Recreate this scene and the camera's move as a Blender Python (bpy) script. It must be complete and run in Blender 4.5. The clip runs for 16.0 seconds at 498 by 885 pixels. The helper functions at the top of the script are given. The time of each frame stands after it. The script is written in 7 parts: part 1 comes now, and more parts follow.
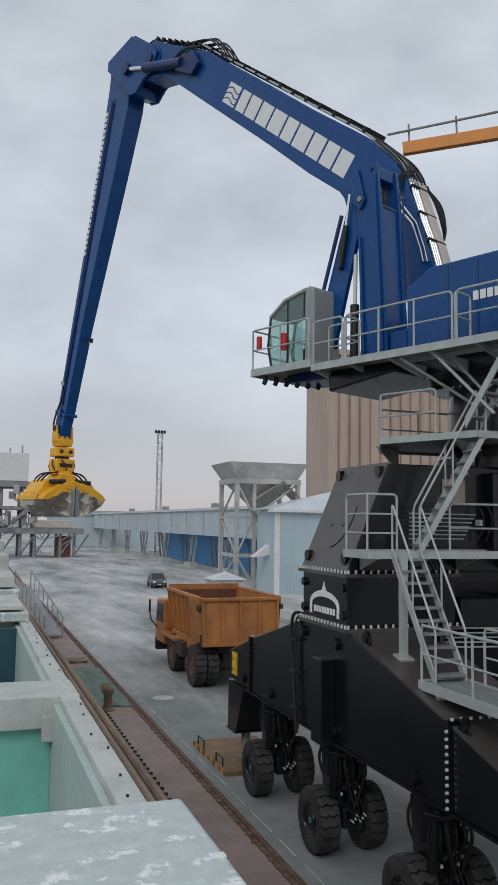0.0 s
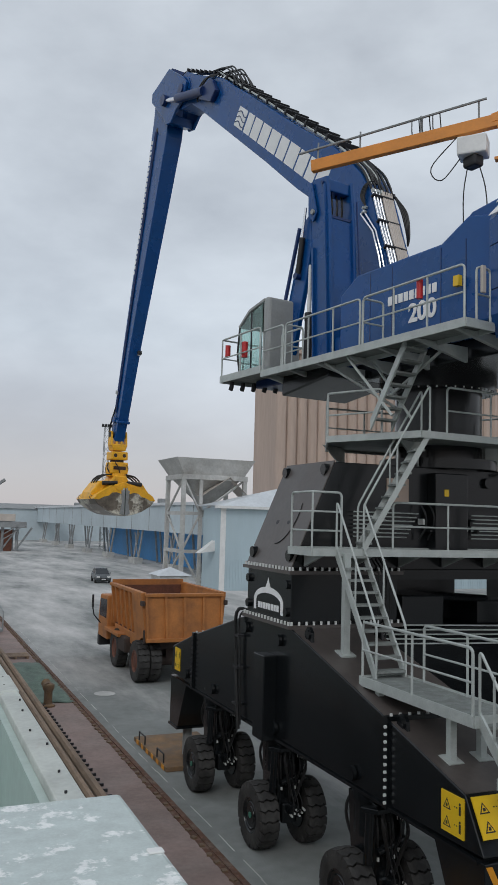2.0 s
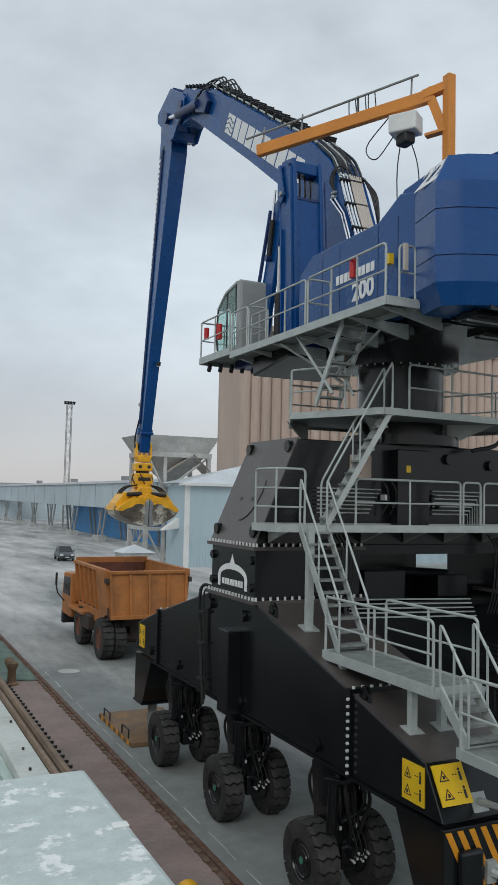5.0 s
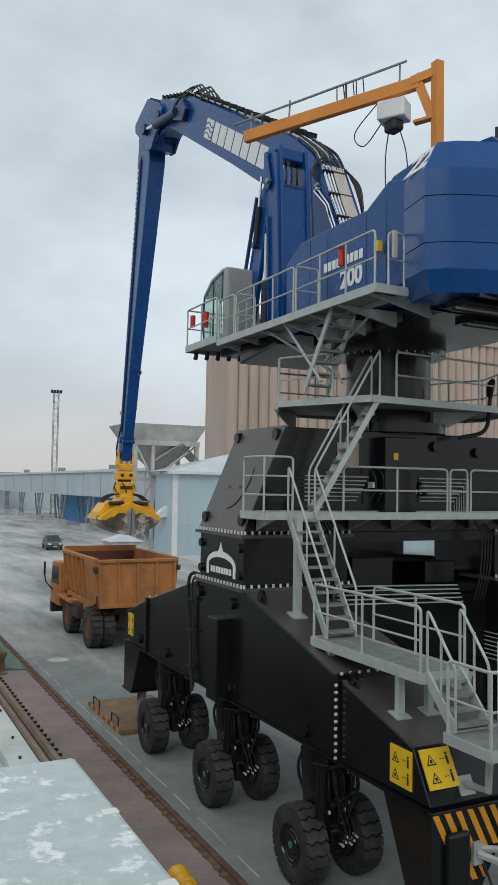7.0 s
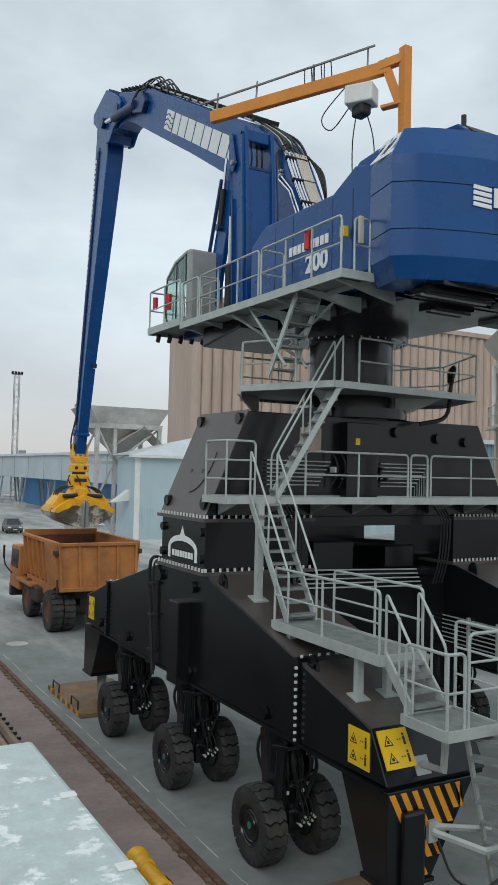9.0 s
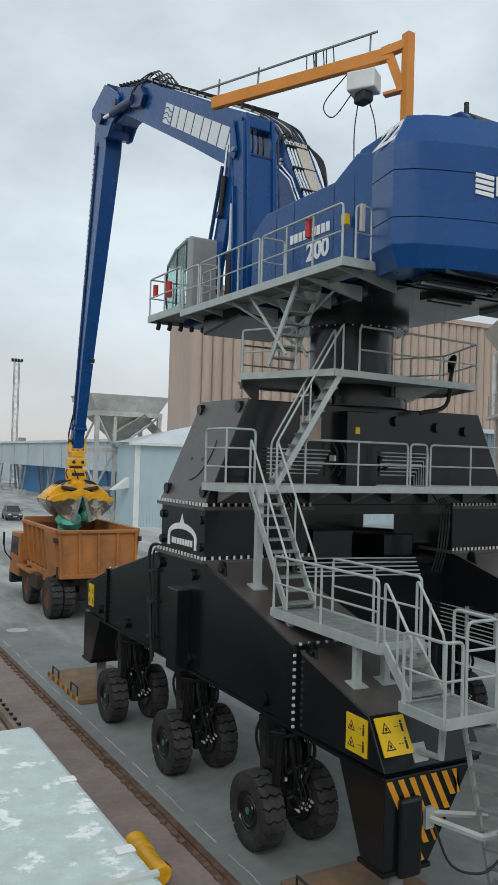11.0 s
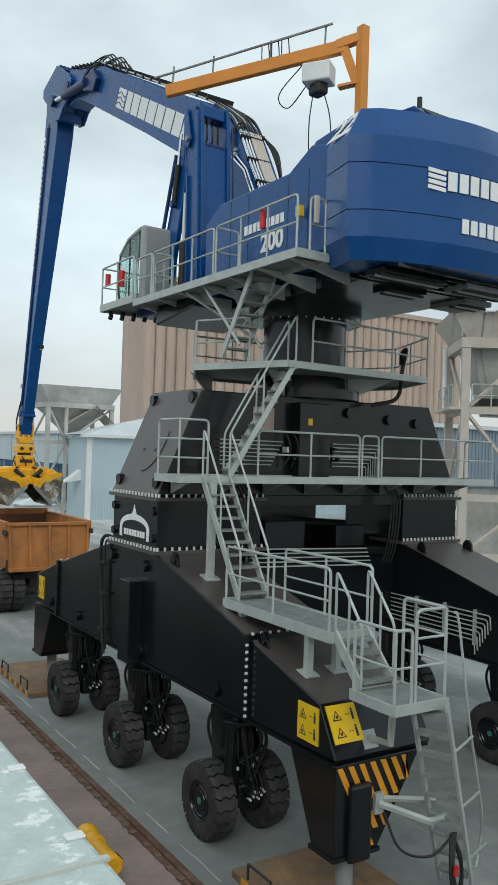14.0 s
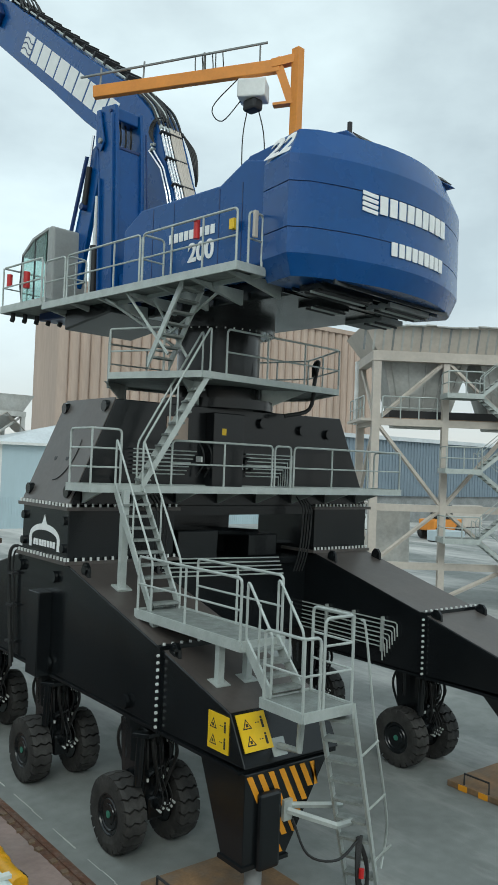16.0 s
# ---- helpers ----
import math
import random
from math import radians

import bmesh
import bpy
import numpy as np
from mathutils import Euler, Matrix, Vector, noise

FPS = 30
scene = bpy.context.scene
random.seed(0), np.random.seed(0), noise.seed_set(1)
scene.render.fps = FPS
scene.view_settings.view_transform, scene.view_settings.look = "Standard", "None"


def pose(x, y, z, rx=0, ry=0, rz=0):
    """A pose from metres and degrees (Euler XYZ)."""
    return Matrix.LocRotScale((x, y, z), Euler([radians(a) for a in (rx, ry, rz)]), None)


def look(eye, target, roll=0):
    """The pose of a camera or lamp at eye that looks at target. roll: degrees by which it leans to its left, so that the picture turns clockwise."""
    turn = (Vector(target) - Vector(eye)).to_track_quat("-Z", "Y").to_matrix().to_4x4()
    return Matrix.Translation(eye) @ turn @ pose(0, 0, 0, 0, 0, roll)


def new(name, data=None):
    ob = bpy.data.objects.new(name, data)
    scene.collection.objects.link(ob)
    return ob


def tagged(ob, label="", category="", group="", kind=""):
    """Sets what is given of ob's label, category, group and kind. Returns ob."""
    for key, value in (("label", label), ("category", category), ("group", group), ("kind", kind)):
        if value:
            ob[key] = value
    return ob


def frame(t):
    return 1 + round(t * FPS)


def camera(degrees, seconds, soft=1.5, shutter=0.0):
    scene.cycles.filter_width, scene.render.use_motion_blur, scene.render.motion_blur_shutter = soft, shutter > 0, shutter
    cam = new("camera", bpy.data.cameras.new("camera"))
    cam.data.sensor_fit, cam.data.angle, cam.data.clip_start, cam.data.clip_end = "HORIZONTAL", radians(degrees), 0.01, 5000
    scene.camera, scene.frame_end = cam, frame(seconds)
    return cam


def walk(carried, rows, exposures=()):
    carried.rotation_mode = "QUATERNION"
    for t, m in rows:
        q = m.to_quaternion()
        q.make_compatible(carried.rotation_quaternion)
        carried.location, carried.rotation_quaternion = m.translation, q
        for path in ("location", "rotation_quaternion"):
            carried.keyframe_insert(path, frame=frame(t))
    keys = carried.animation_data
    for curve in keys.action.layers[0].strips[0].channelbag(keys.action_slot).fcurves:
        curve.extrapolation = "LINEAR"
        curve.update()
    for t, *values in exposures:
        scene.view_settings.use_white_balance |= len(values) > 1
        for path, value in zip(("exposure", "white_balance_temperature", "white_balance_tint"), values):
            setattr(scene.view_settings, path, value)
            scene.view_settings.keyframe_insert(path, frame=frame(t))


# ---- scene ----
cam = camera(34.20, 16.0, 1.1)
PATH = [
    (0.0, pose(-0.013, 0.009, 6.616, 95.69, -0.82, -19.31)),
    (0.5, pose(-0.011, 0.019, 6.610, 95.72, -1.19, -20.55)),
    (1.0, pose(-0.011, 0.004, 6.614, 95.63, -1.40, -21.67)),
    (1.5, pose(0.001, 0.034, 6.603, 95.62, -1.56, -22.68)),
    (2.0, pose(-0.007, 0.003, 6.613, 95.51, -1.62, -23.10)),
    (2.5, pose(-0.004, 0.011, 6.610, 95.44, -1.57, -23.36)),
    (3.0, pose(-0.007, 0.011, 6.608, 95.27, -1.67, -23.81)),
    (3.5, pose(-0.009, 0.005, 6.610, 94.87, -1.65, -24.40)),
    (4.0, pose(-0.001, 0.011, 6.609, 94.58, -1.54, -24.89)),
    (6.5, pose(0.001, 0.005, 6.607, 93.20, -0.98, -26.32)),
    (7.0, pose(-0.003, -0.000, 6.611, 93.12, -0.97, -26.47)),
    (7.5, pose(-0.003, 0.004, 6.606, 92.96, -1.21, -26.70)),
    (8.0, pose(0.003, 0.006, 6.604, 92.57, -1.30, -27.58)),
    (8.5, pose(0.005, 0.001, 6.604, 92.32, -1.47, -28.50)),
    (9.0, pose(0.010, 0.012, 6.605, 92.07, -1.39, -29.11)),
    (11.5, pose(0.007, 0.006, 6.603, 91.07, -1.71, -29.10)),
    (12.0, pose(0.009, 0.005, 6.601, 90.90, -1.70, -28.99)),
    (12.5, pose(0.001, -0.006, 6.603, 90.77, -1.82, -29.10)),
    (13.0, pose(0.009, 0.004, 6.600, 90.67, -1.90, -29.35)),
    (13.5, pose(0.008, 0.011, 6.598, 90.74, -1.90, -30.16)),
    (14.0, pose(0.016, 0.016, 6.563, 90.84, -1.82, -32.44)),
    (14.5, pose(0.002, -0.016, 6.570, 90.61, -1.61, -35.93)),
    (15.0, pose(0.002, -0.045, 6.577, 90.59, -1.72, -38.16)),
    (15.5, pose(0.007, -0.027, 6.575, 91.02, -1.95, -38.86)),
    (16.0, pose(-0.002, -0.066, 6.595, 91.64, -2.19, -38.45)),
]
walk(cam, PATH, exposures=[(0.0, -0.3, 6350, 12), (2.0, -0.28, 6350, 11), (4.0, -0.2, 6350, 9), (7.0, -0.12, 6350, 6), (9.0, -0.04, 6350, 6), (12.0, -0.03, 6350, 6), (13.5, 0.0, 6350, 4), (14.5, 0.16, 6350, 0), (16.0, 0.18, 6230, -2)])

# ---- world, sun ----
world = bpy.data.worlds.new("overcast")
scene.world = world
world.use_nodes = True
wn, wl = world.node_tree.nodes, world.node_tree.links
wn.clear()
w_out = wn.new("ShaderNodeOutputWorld")
w_bg = wn.new("ShaderNodeBackground")
w_sky = wn.new("ShaderNodeTexSky")
w_sky.sky_type = "NISHITA"
w_sky.sun_disc = False
w_sky.sun_elevation = radians(38)
w_sky.sun_rotation = radians(200)
w_tc = wn.new("ShaderNodeTexCoord")
w_map = wn.new("ShaderNodeMapping")
w_map.inputs["Scale"].default_value = (1.3, 1.3, 2.6)
w_n1 = wn.new("ShaderNodeTexNoise")
w_n1.inputs["Scale"].default_value = 1.5
w_n1.inputs["Detail"].default_value = 7
w_n1.inputs["Roughness"].default_value = 0.52
w_ramp = wn.new("ShaderNodeValToRGB")
w_ramp.color_ramp.elements[0].position = 0.38
w_ramp.color_ramp.elements[0].color = (0.455, 0.49, 0.525, 1)
w_ramp.color_ramp.elements[1].position = 0.64
w_ramp.color_ramp.elements[1].color = (0.755, 0.81, 0.845, 1)
w_sep = wn.new("ShaderNodeSeparateXYZ")
w_hor = wn.new("ShaderNodeMapRange")
w_hor.inputs["From Min"].default_value = 0.0
w_hor.inputs["From Max"].default_value = 0.22
w_mixh = wn.new("ShaderNodeMix")
w_mixh.data_type = "RGBA"
w_mixh.inputs[6].default_value = (0.53, 0.50, 0.512, 1)
w_scale = wn.new("ShaderNodeMix")
w_scale.data_type = "RGBA"
w_scale.inputs[0].default_value = 0.015
wl.new(w_tc.outputs["Generated"], w_map.inputs["Vector"])
wl.new(w_map.outputs["Vector"], w_n1.inputs["Vector"])
wl.new(w_n1.outputs["Fac"], w_ramp.inputs["Fac"])
wl.new(w_tc.outputs["Generated"], w_sep.inputs[0])
wl.new(w_sep.outputs["Z"], w_hor.inputs["Value"])
wl.new(w_hor.outputs["Result"], w_mixh.inputs[0])
wl.new(w_ramp.outputs["Color"], w_mixh.inputs[7])
wl.new(w_mixh.outputs[2], w_scale.inputs[6])
wl.new(w_sky.outputs["Color"], w_scale.inputs[7])
wl.new(w_scale.outputs[2], w_bg.inputs["Color"])
w_bg.inputs["Strength"].default_value = 1.1
wl.new(w_bg.outputs[0], w_out.inputs["Surface"])

sun = new("sun", bpy.data.lights.new("sun", "SUN"))
sun.data.energy = 0.8
sun.data.angle = radians(25)
sun.data.color = (1.0, 0.97, 0.93)
sun.matrix_world = look((-20, -25, 40), (11, 15, 0))


# ---- materials ----
def mat(name, color, rough=0.6, metal=0.0, var=0.25, scale=3.0, bump=0.0, bscale=40.0, second=None, amount=0.5, spec=0.5, stretch=None, lo=0.45, hi=0.62):
    m = bpy.data.materials.new(name)
    m.use_nodes = True
    n, l = m.node_tree.nodes, m.node_tree.links
    b = n["Principled BSDF"]
    b.inputs["Roughness"].default_value = rough
    b.inputs["Metallic"].default_value = metal
    b.inputs["Specular IOR Level"].default_value = spec
    tc = n.new("ShaderNodeTexCoord")
    mp = n.new("ShaderNodeMapping")
    if stretch:
        mp.inputs["Scale"].default_value = stretch
    l.new(tc.outputs["Object"], mp.inputs["Vector"])
    n1 = n.new("ShaderNodeTexNoise")
    n1.inputs["Scale"].default_value = scale
    n1.inputs["Detail"].default_value = 6
    n1.inputs["Roughness"].default_value = 0.6
    l.new(mp.outputs[0], n1.inputs["Vector"])
    n2 = n.new("ShaderNodeTexNoise")
    n2.inputs["Scale"].default_value = scale * 9
    n2.inputs["Detail"].default_value = 3
    l.new(mp.outputs[0], n2.inputs["Vector"])
    r = n.new("ShaderNodeMapRange")
    r.inputs["From Min"].default_value = 0.3
    r.inputs["From Max"].default_value = 0.7
    r.inputs["To Min"].default_value = 1 - var
    r.inputs["To Max"].default_value = 1 + var
    l.new(n1.outputs["Fac"], r.inputs["Value"])
    r2 = n.new("ShaderNodeMapRange")
    r2.inputs["From Min"].default_value = 0.3
    r2.inputs["From Max"].default_value = 0.7
    r2.inputs["To Min"].default_value = 1 - var * 0.4
    r2.inputs["To Max"].default_value = 1 + var * 0.4
    l.new(n2.outputs["Fac"], r2.inputs["Value"])
    mul = n.new("ShaderNodeMath")
    mul.operation = "MULTIPLY"
    l.new(r.outputs[0], mul.inputs[0])
    l.new(r2.outputs[0], mul.inputs[1])
    vm = n.new("ShaderNodeVectorMath")
    vm.operation = "SCALE"
    l.new(mul.outputs[0], vm.inputs["Scale"])
    if second:
        mx = n.new("ShaderNodeMix")
        mx.data_type = "RGBA"
        mx.inputs[6].default_value = (*color, 1)
        mx.inputs[7].default_value = (*second, 1)
        n3 = n.new("ShaderNodeTexNoise")
        n3.inputs["Scale"].default_value = scale * 0.7
        n3.inputs["Detail"].default_value = 9
        n3.inputs["Roughness"].default_value = 0.68
        mp2 = n.new("ShaderNodeMapping")
        mp2.inputs["Location"].default_value = (7.3, 2.1, 4.4)
        l.new(mp.outputs[0], mp2.inputs["Vector"])
        l.new(mp2.outputs[0], n3.inputs["Vector"])
        r3 = n.new("ShaderNodeMapRange")
        r3.inputs["From Min"].default_value = lo
        r3.inputs["From Max"].default_value = hi
        r3.inputs["To Max"].default_value = amount
        l.new(n3.outputs["Fac"], r3.inputs["Value"])
        l.new(r3.outputs[0], mx.inputs[0])
        l.new(mx.outputs[2], vm.inputs[0])
    else:
        vm.inputs[0].default_value = color
    l.new(vm.outputs[0], b.inputs["Base Color"])
    rr = n.new("ShaderNodeMapRange")
    rr.inputs["To Min"].default_value = max(0.03, rough - 0.12)
    rr.inputs["To Max"].default_value = min(1.0, rough + 0.12)
    l.new(n1.outputs["Fac"], rr.inputs["Value"])
    l.new(rr.outputs[0], b.inputs["Roughness"])
    if bump:
        n4 = n.new("ShaderNodeTexNoise")
        n4.inputs["Scale"].default_value = bscale
        n4.inputs["Detail"].default_value = 4
        l.new(mp.outputs[0], n4.inputs["Vector"])
        bp = n.new("ShaderNodeBump")
        bp.inputs["Strength"].default_value = bump
        bp.inputs["Distance"].default_value = 0.02
        l.new(n4.outputs["Fac"], bp.inputs["Height"])
        l.new(bp.outputs[0], b.inputs["Normal"])
    return m


def dust_ground():
    m = mat("dusty_asphalt", (0.2, 0.212, 0.203), 0.8, var=0.22, scale=0.35, bump=0.35, bscale=30)
    n, l = m.node_tree.nodes, m.node_tree.links
    b = n["Principled BSDF"]
    old = b.inputs["Base Color"].links[0].from_socket
    tc = n.new("ShaderNodeTexCoord")
    sep = n.new("ShaderNodeSeparateXYZ")
    l.new(tc.outputs["Object"], sep.inputs[0])
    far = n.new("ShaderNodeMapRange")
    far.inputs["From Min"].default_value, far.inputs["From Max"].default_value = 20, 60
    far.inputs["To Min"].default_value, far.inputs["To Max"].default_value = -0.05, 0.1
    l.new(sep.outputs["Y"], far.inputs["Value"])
    mp = n.new("ShaderNodeMapping")
    mp.inputs["Scale"].default_value = (0.22, 0.06, 1)
    mp.inputs["Rotation"].default_value = (0, 0, radians(8))
    l.new(tc.outputs["Object"], mp.inputs["Vector"])
    ns = n.new("ShaderNodeTexNoise")
    ns.inputs["Scale"].default_value, ns.inputs["Detail"].default_value, ns.inputs["Roughness"].default_value = 1.0, 9, 0.66
    l.new(mp.outputs[0], ns.inputs["Vector"])
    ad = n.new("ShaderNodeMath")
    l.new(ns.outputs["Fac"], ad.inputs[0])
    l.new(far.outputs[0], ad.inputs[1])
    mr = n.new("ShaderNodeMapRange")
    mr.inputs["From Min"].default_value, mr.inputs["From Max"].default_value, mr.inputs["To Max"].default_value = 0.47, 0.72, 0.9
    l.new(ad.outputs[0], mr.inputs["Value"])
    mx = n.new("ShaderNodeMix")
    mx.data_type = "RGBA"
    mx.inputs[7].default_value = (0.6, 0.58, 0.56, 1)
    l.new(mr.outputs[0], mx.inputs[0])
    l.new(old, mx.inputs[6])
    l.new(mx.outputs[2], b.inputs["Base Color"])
    return m


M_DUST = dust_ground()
M_APRON = mat("apron_concrete", (0.285, 0.212, 0.19), 0.88, var=0.2, scale=0.9, bump=0.3, bscale=25, second=(0.27, 0.22, 0.2), amount=0.6)
M_RUST = mat("rusty_steel", (0.11, 0.05, 0.03), 0.85, var=0.4, scale=5, bump=0.3, second=(0.2, 0.16, 0.13), amount=0.5)
M_WATER = mat("harbour_water", (0.01, 0.02, 0.02), 0.08, var=0.1, scale=0.5, bump=0.3, bscale=3)
M_BLUE = mat("blue_paint", (0.002, 0.06, 0.225), 0.27, var=0.10, scale=0.8, bump=0.02, bscale=6, second=(0.008, 0.07, 0.22), amount=0.5, spec=0.4)
M_BLUE_DK = mat("dark_blue_paint", (0.006, 0.028, 0.12), 0.38, var=0.12, scale=1.0)
M_BLACK = mat("black_paint", (0.0075, 0.009, 0.0102), 0.22, var=0.25, scale=0.9, bump=0.015, bscale=5, spec=0.42)
# brown-grey holds some dust plus the sky's reflection on glossy black paint
M_BLACKTOP = mat("dusty_sky_sheen_black", (0.075, 0.064, 0.058), 0.42, var=0.2, scale=1.1, second=(0.1, 0.088, 0.08), amount=0.6)
M_GALV = mat("galvanised_steel", (0.43, 0.46, 0.44), 0.5, metal=0.25, var=0.12, scale=4)
M_GRATE = mat("steel_grating", (0.24, 0.26, 0.245), 0.6, metal=0.2, var=0.25, scale=6, second=(0.14, 0.14, 0.13), amount=0.5)
M_CHROME = mat("polished_rod", (0.75, 0.76, 0.78), 0.15, metal=1.0, var=0.05)
M_BOLT = mat("zinc_bolt", (0.75, 0.76, 0.74), 0.4, metal=0.3, var=0.1)
M_RUBBER = mat("tyre_rubber", (0.022, 0.021, 0.02), 0.8, var=0.25, scale=4, second=(0.07, 0.067, 0.062), amount=0.55)
M_HOSE = mat("black_hose", (0.012, 0.012, 0.012), 0.5, var=0.1)
M_YELLOW = mat("yellow_paint", (0.8, 0.4, 0.01), 0.4, var=0.15, scale=3, second=(0.16, 0.1, 0.05), amount=0.5, lo=0.55, hi=0.7)
M_GRABSTEEL = mat("worn_grab_steel", (0.17, 0.145, 0.115), 0.34, metal=0.6, var=0.4, scale=1.3, second=(0.74, 0.71, 0.6), amount=0.9, lo=0.5, hi=0.58)
M_JIB = mat("orange_paint", (0.66, 0.24, 0.03), 0.45, var=0.1, scale=2)
M_SIGN = mat("yellow_sign", (0.78, 0.5, 0.015), 0.4, var=0.05, scale=3)
M_WHITE = mat("white_lettering", (0.8, 0.8, 0.79), 0.5, var=0.05, scale=4)
M_WHITEBOX = mat("white_paint", (0.72, 0.72, 0.7), 0.5, var=0.08, scale=2)
M_HAZ = mat("hazard_orange", (0.72, 0.3, 0.015), 0.45, var=0.08, scale=4)
M_RED = mat("red_paint", (0.5, 0.02, 0.02), 0.35, var=0.05)
M_GREY = mat("grey_cab_paint", (0.3, 0.31, 0.3), 0.4, var=0.1, scale=2)
M_TRUCK = mat("orange_dumper_paint", (0.42, 0.16, 0.04), 0.6, var=0.16, scale=1.4, second=(0.2, 0.085, 0.035), amount=0.6, lo=0.48, hi=0.66)
M_TRUCKIN = mat("rusty_box_inside", (0.13, 0.05, 0.03), 0.8, var=0.3, scale=2)
M_CHASSIS = mat("dirty_chassis", (0.045, 0.03, 0.024), 0.8, var=0.4, scale=3)
M_SHED = mat("pale_blue_sheet", (0.42, 0.52, 0.56), 0.6, var=0.06, scale=0.4, stretch=(1, 1, 0.2))
M_SHEDROOF = mat("roof_sheet", (0.62, 0.65, 0.67), 0.45, metal=0.2, var=0.12, scale=0.4)
M_GALLERY = mat("pale_gallery_sheet", (0.45, 0.52, 0.55), 0.6, var=0.1, scale=0.15)
M_BLUEWALL = mat("blue_sheet_wall", (0.06, 0.25, 0.52), 0.6, var=0.15, scale=0.2)
M_HOPPER = mat("pale_grey_hopper", (0.46, 0.46, 0.44), 0.65, var=0.2, scale=0.6, second=(0.3, 0.28, 0.25), amount=0.5)
M_CREAM = mat("cream_steel", (0.5, 0.445, 0.39), 0.6, var=0.12, scale=0.6)
M_SILO = mat("silo_concrete", (0.47, 0.365, 0.3), 0.85, var=0.12, scale=0.25, second=(0.36, 0.27, 0.215), amount=0.5, stretch=(1, 1, 0.15))
M_STEELGREY = mat("weathered_grey_steel", (0.25, 0.26, 0.26), 0.7, var=0.25, scale=0.8)
M_HATCH = mat("hatch_cover_paint", (0.5, 0.56, 0.54), 0.45, var=0.12, scale=8.0, bump=0.1, bscale=14, second=(0.84, 0.85, 0.83), amount=0.9, lo=0.545, hi=0.6)
M_COAM = mat("coaming_paint", (0.5, 0.52, 0.48), 0.6, var=0.15, scale=1.5, second=(0.3, 0.25, 0.2), amount=0.5, lo=0.58, hi=0.68)
M_HOLD = mat("hold_wall_paint", (0.42, 0.5, 0.46), 0.6, var=0.12, scale=0.8)
M_TEAL = mat("teal_cargo", (0.12, 0.42, 0.32), 0.8, var=0.15, scale=1.0, bump=0.2, bscale=18)
# colour darkened to stand for the shadow inside the second bay
M_HOLDSHADE = mat("shaded_hold_paint", (0.02, 0.07, 0.09), 0.6, var=0.2, scale=0.6)
M_TEALWALL = mat("teal_wall_paint", (0.19, 0.52, 0.42), 0.6, var=0.12, scale=0.7)
M_BLUEGREY = mat("blue_grey_sheet", (0.19, 0.24, 0.285), 0.6, var=0.1, scale=0.3)
M_TARP = mat("green_tarpaulin", (0.13, 0.185, 0.15), 0.75, var=0.3, scale=2.0, bump=0.5, bscale=7)
M_WOOD = mat("weathered_timber", (0.28, 0.2, 0.14), 0.8, var=0.3, scale=3, stretch=(1, 0.2, 1))
M_PAD = mat("rusty_pad_steel", (0.2, 0.12, 0.06), 0.8, var=0.3, scale=2.5, second=(0.12, 0.11, 0.1), amount=0.5)
M_CARPAINT = mat("grey_car_paint", (0.1, 0.11, 0.115), 0.3, metal=0.4, var=0.05)
M_DARK = mat("dark_void_steel", (0.02, 0.02, 0.022), 0.6, var=0.2)


def glass_mat(name, tint, rough=0.03):
    m = bpy.data.materials.new(name)
    m.use_nodes = True
    b = m.node_tree.nodes["Principled BSDF"]
    b.inputs["Base Color"].default_value = (*tint, 1)
    b.inputs["Roughness"].default_value = rough
    b.inputs["Transmission Weight"].default_value = 0.85
    b.inputs["IOR"].default_value = 1.2
    return m


M_GLASS = glass_mat("tinted_glass", (0.62, 0.8, 0.76))
M_CARGLASS = mat("dark_glass", (0.02, 0.025, 0.03), 0.08, var=0.02)


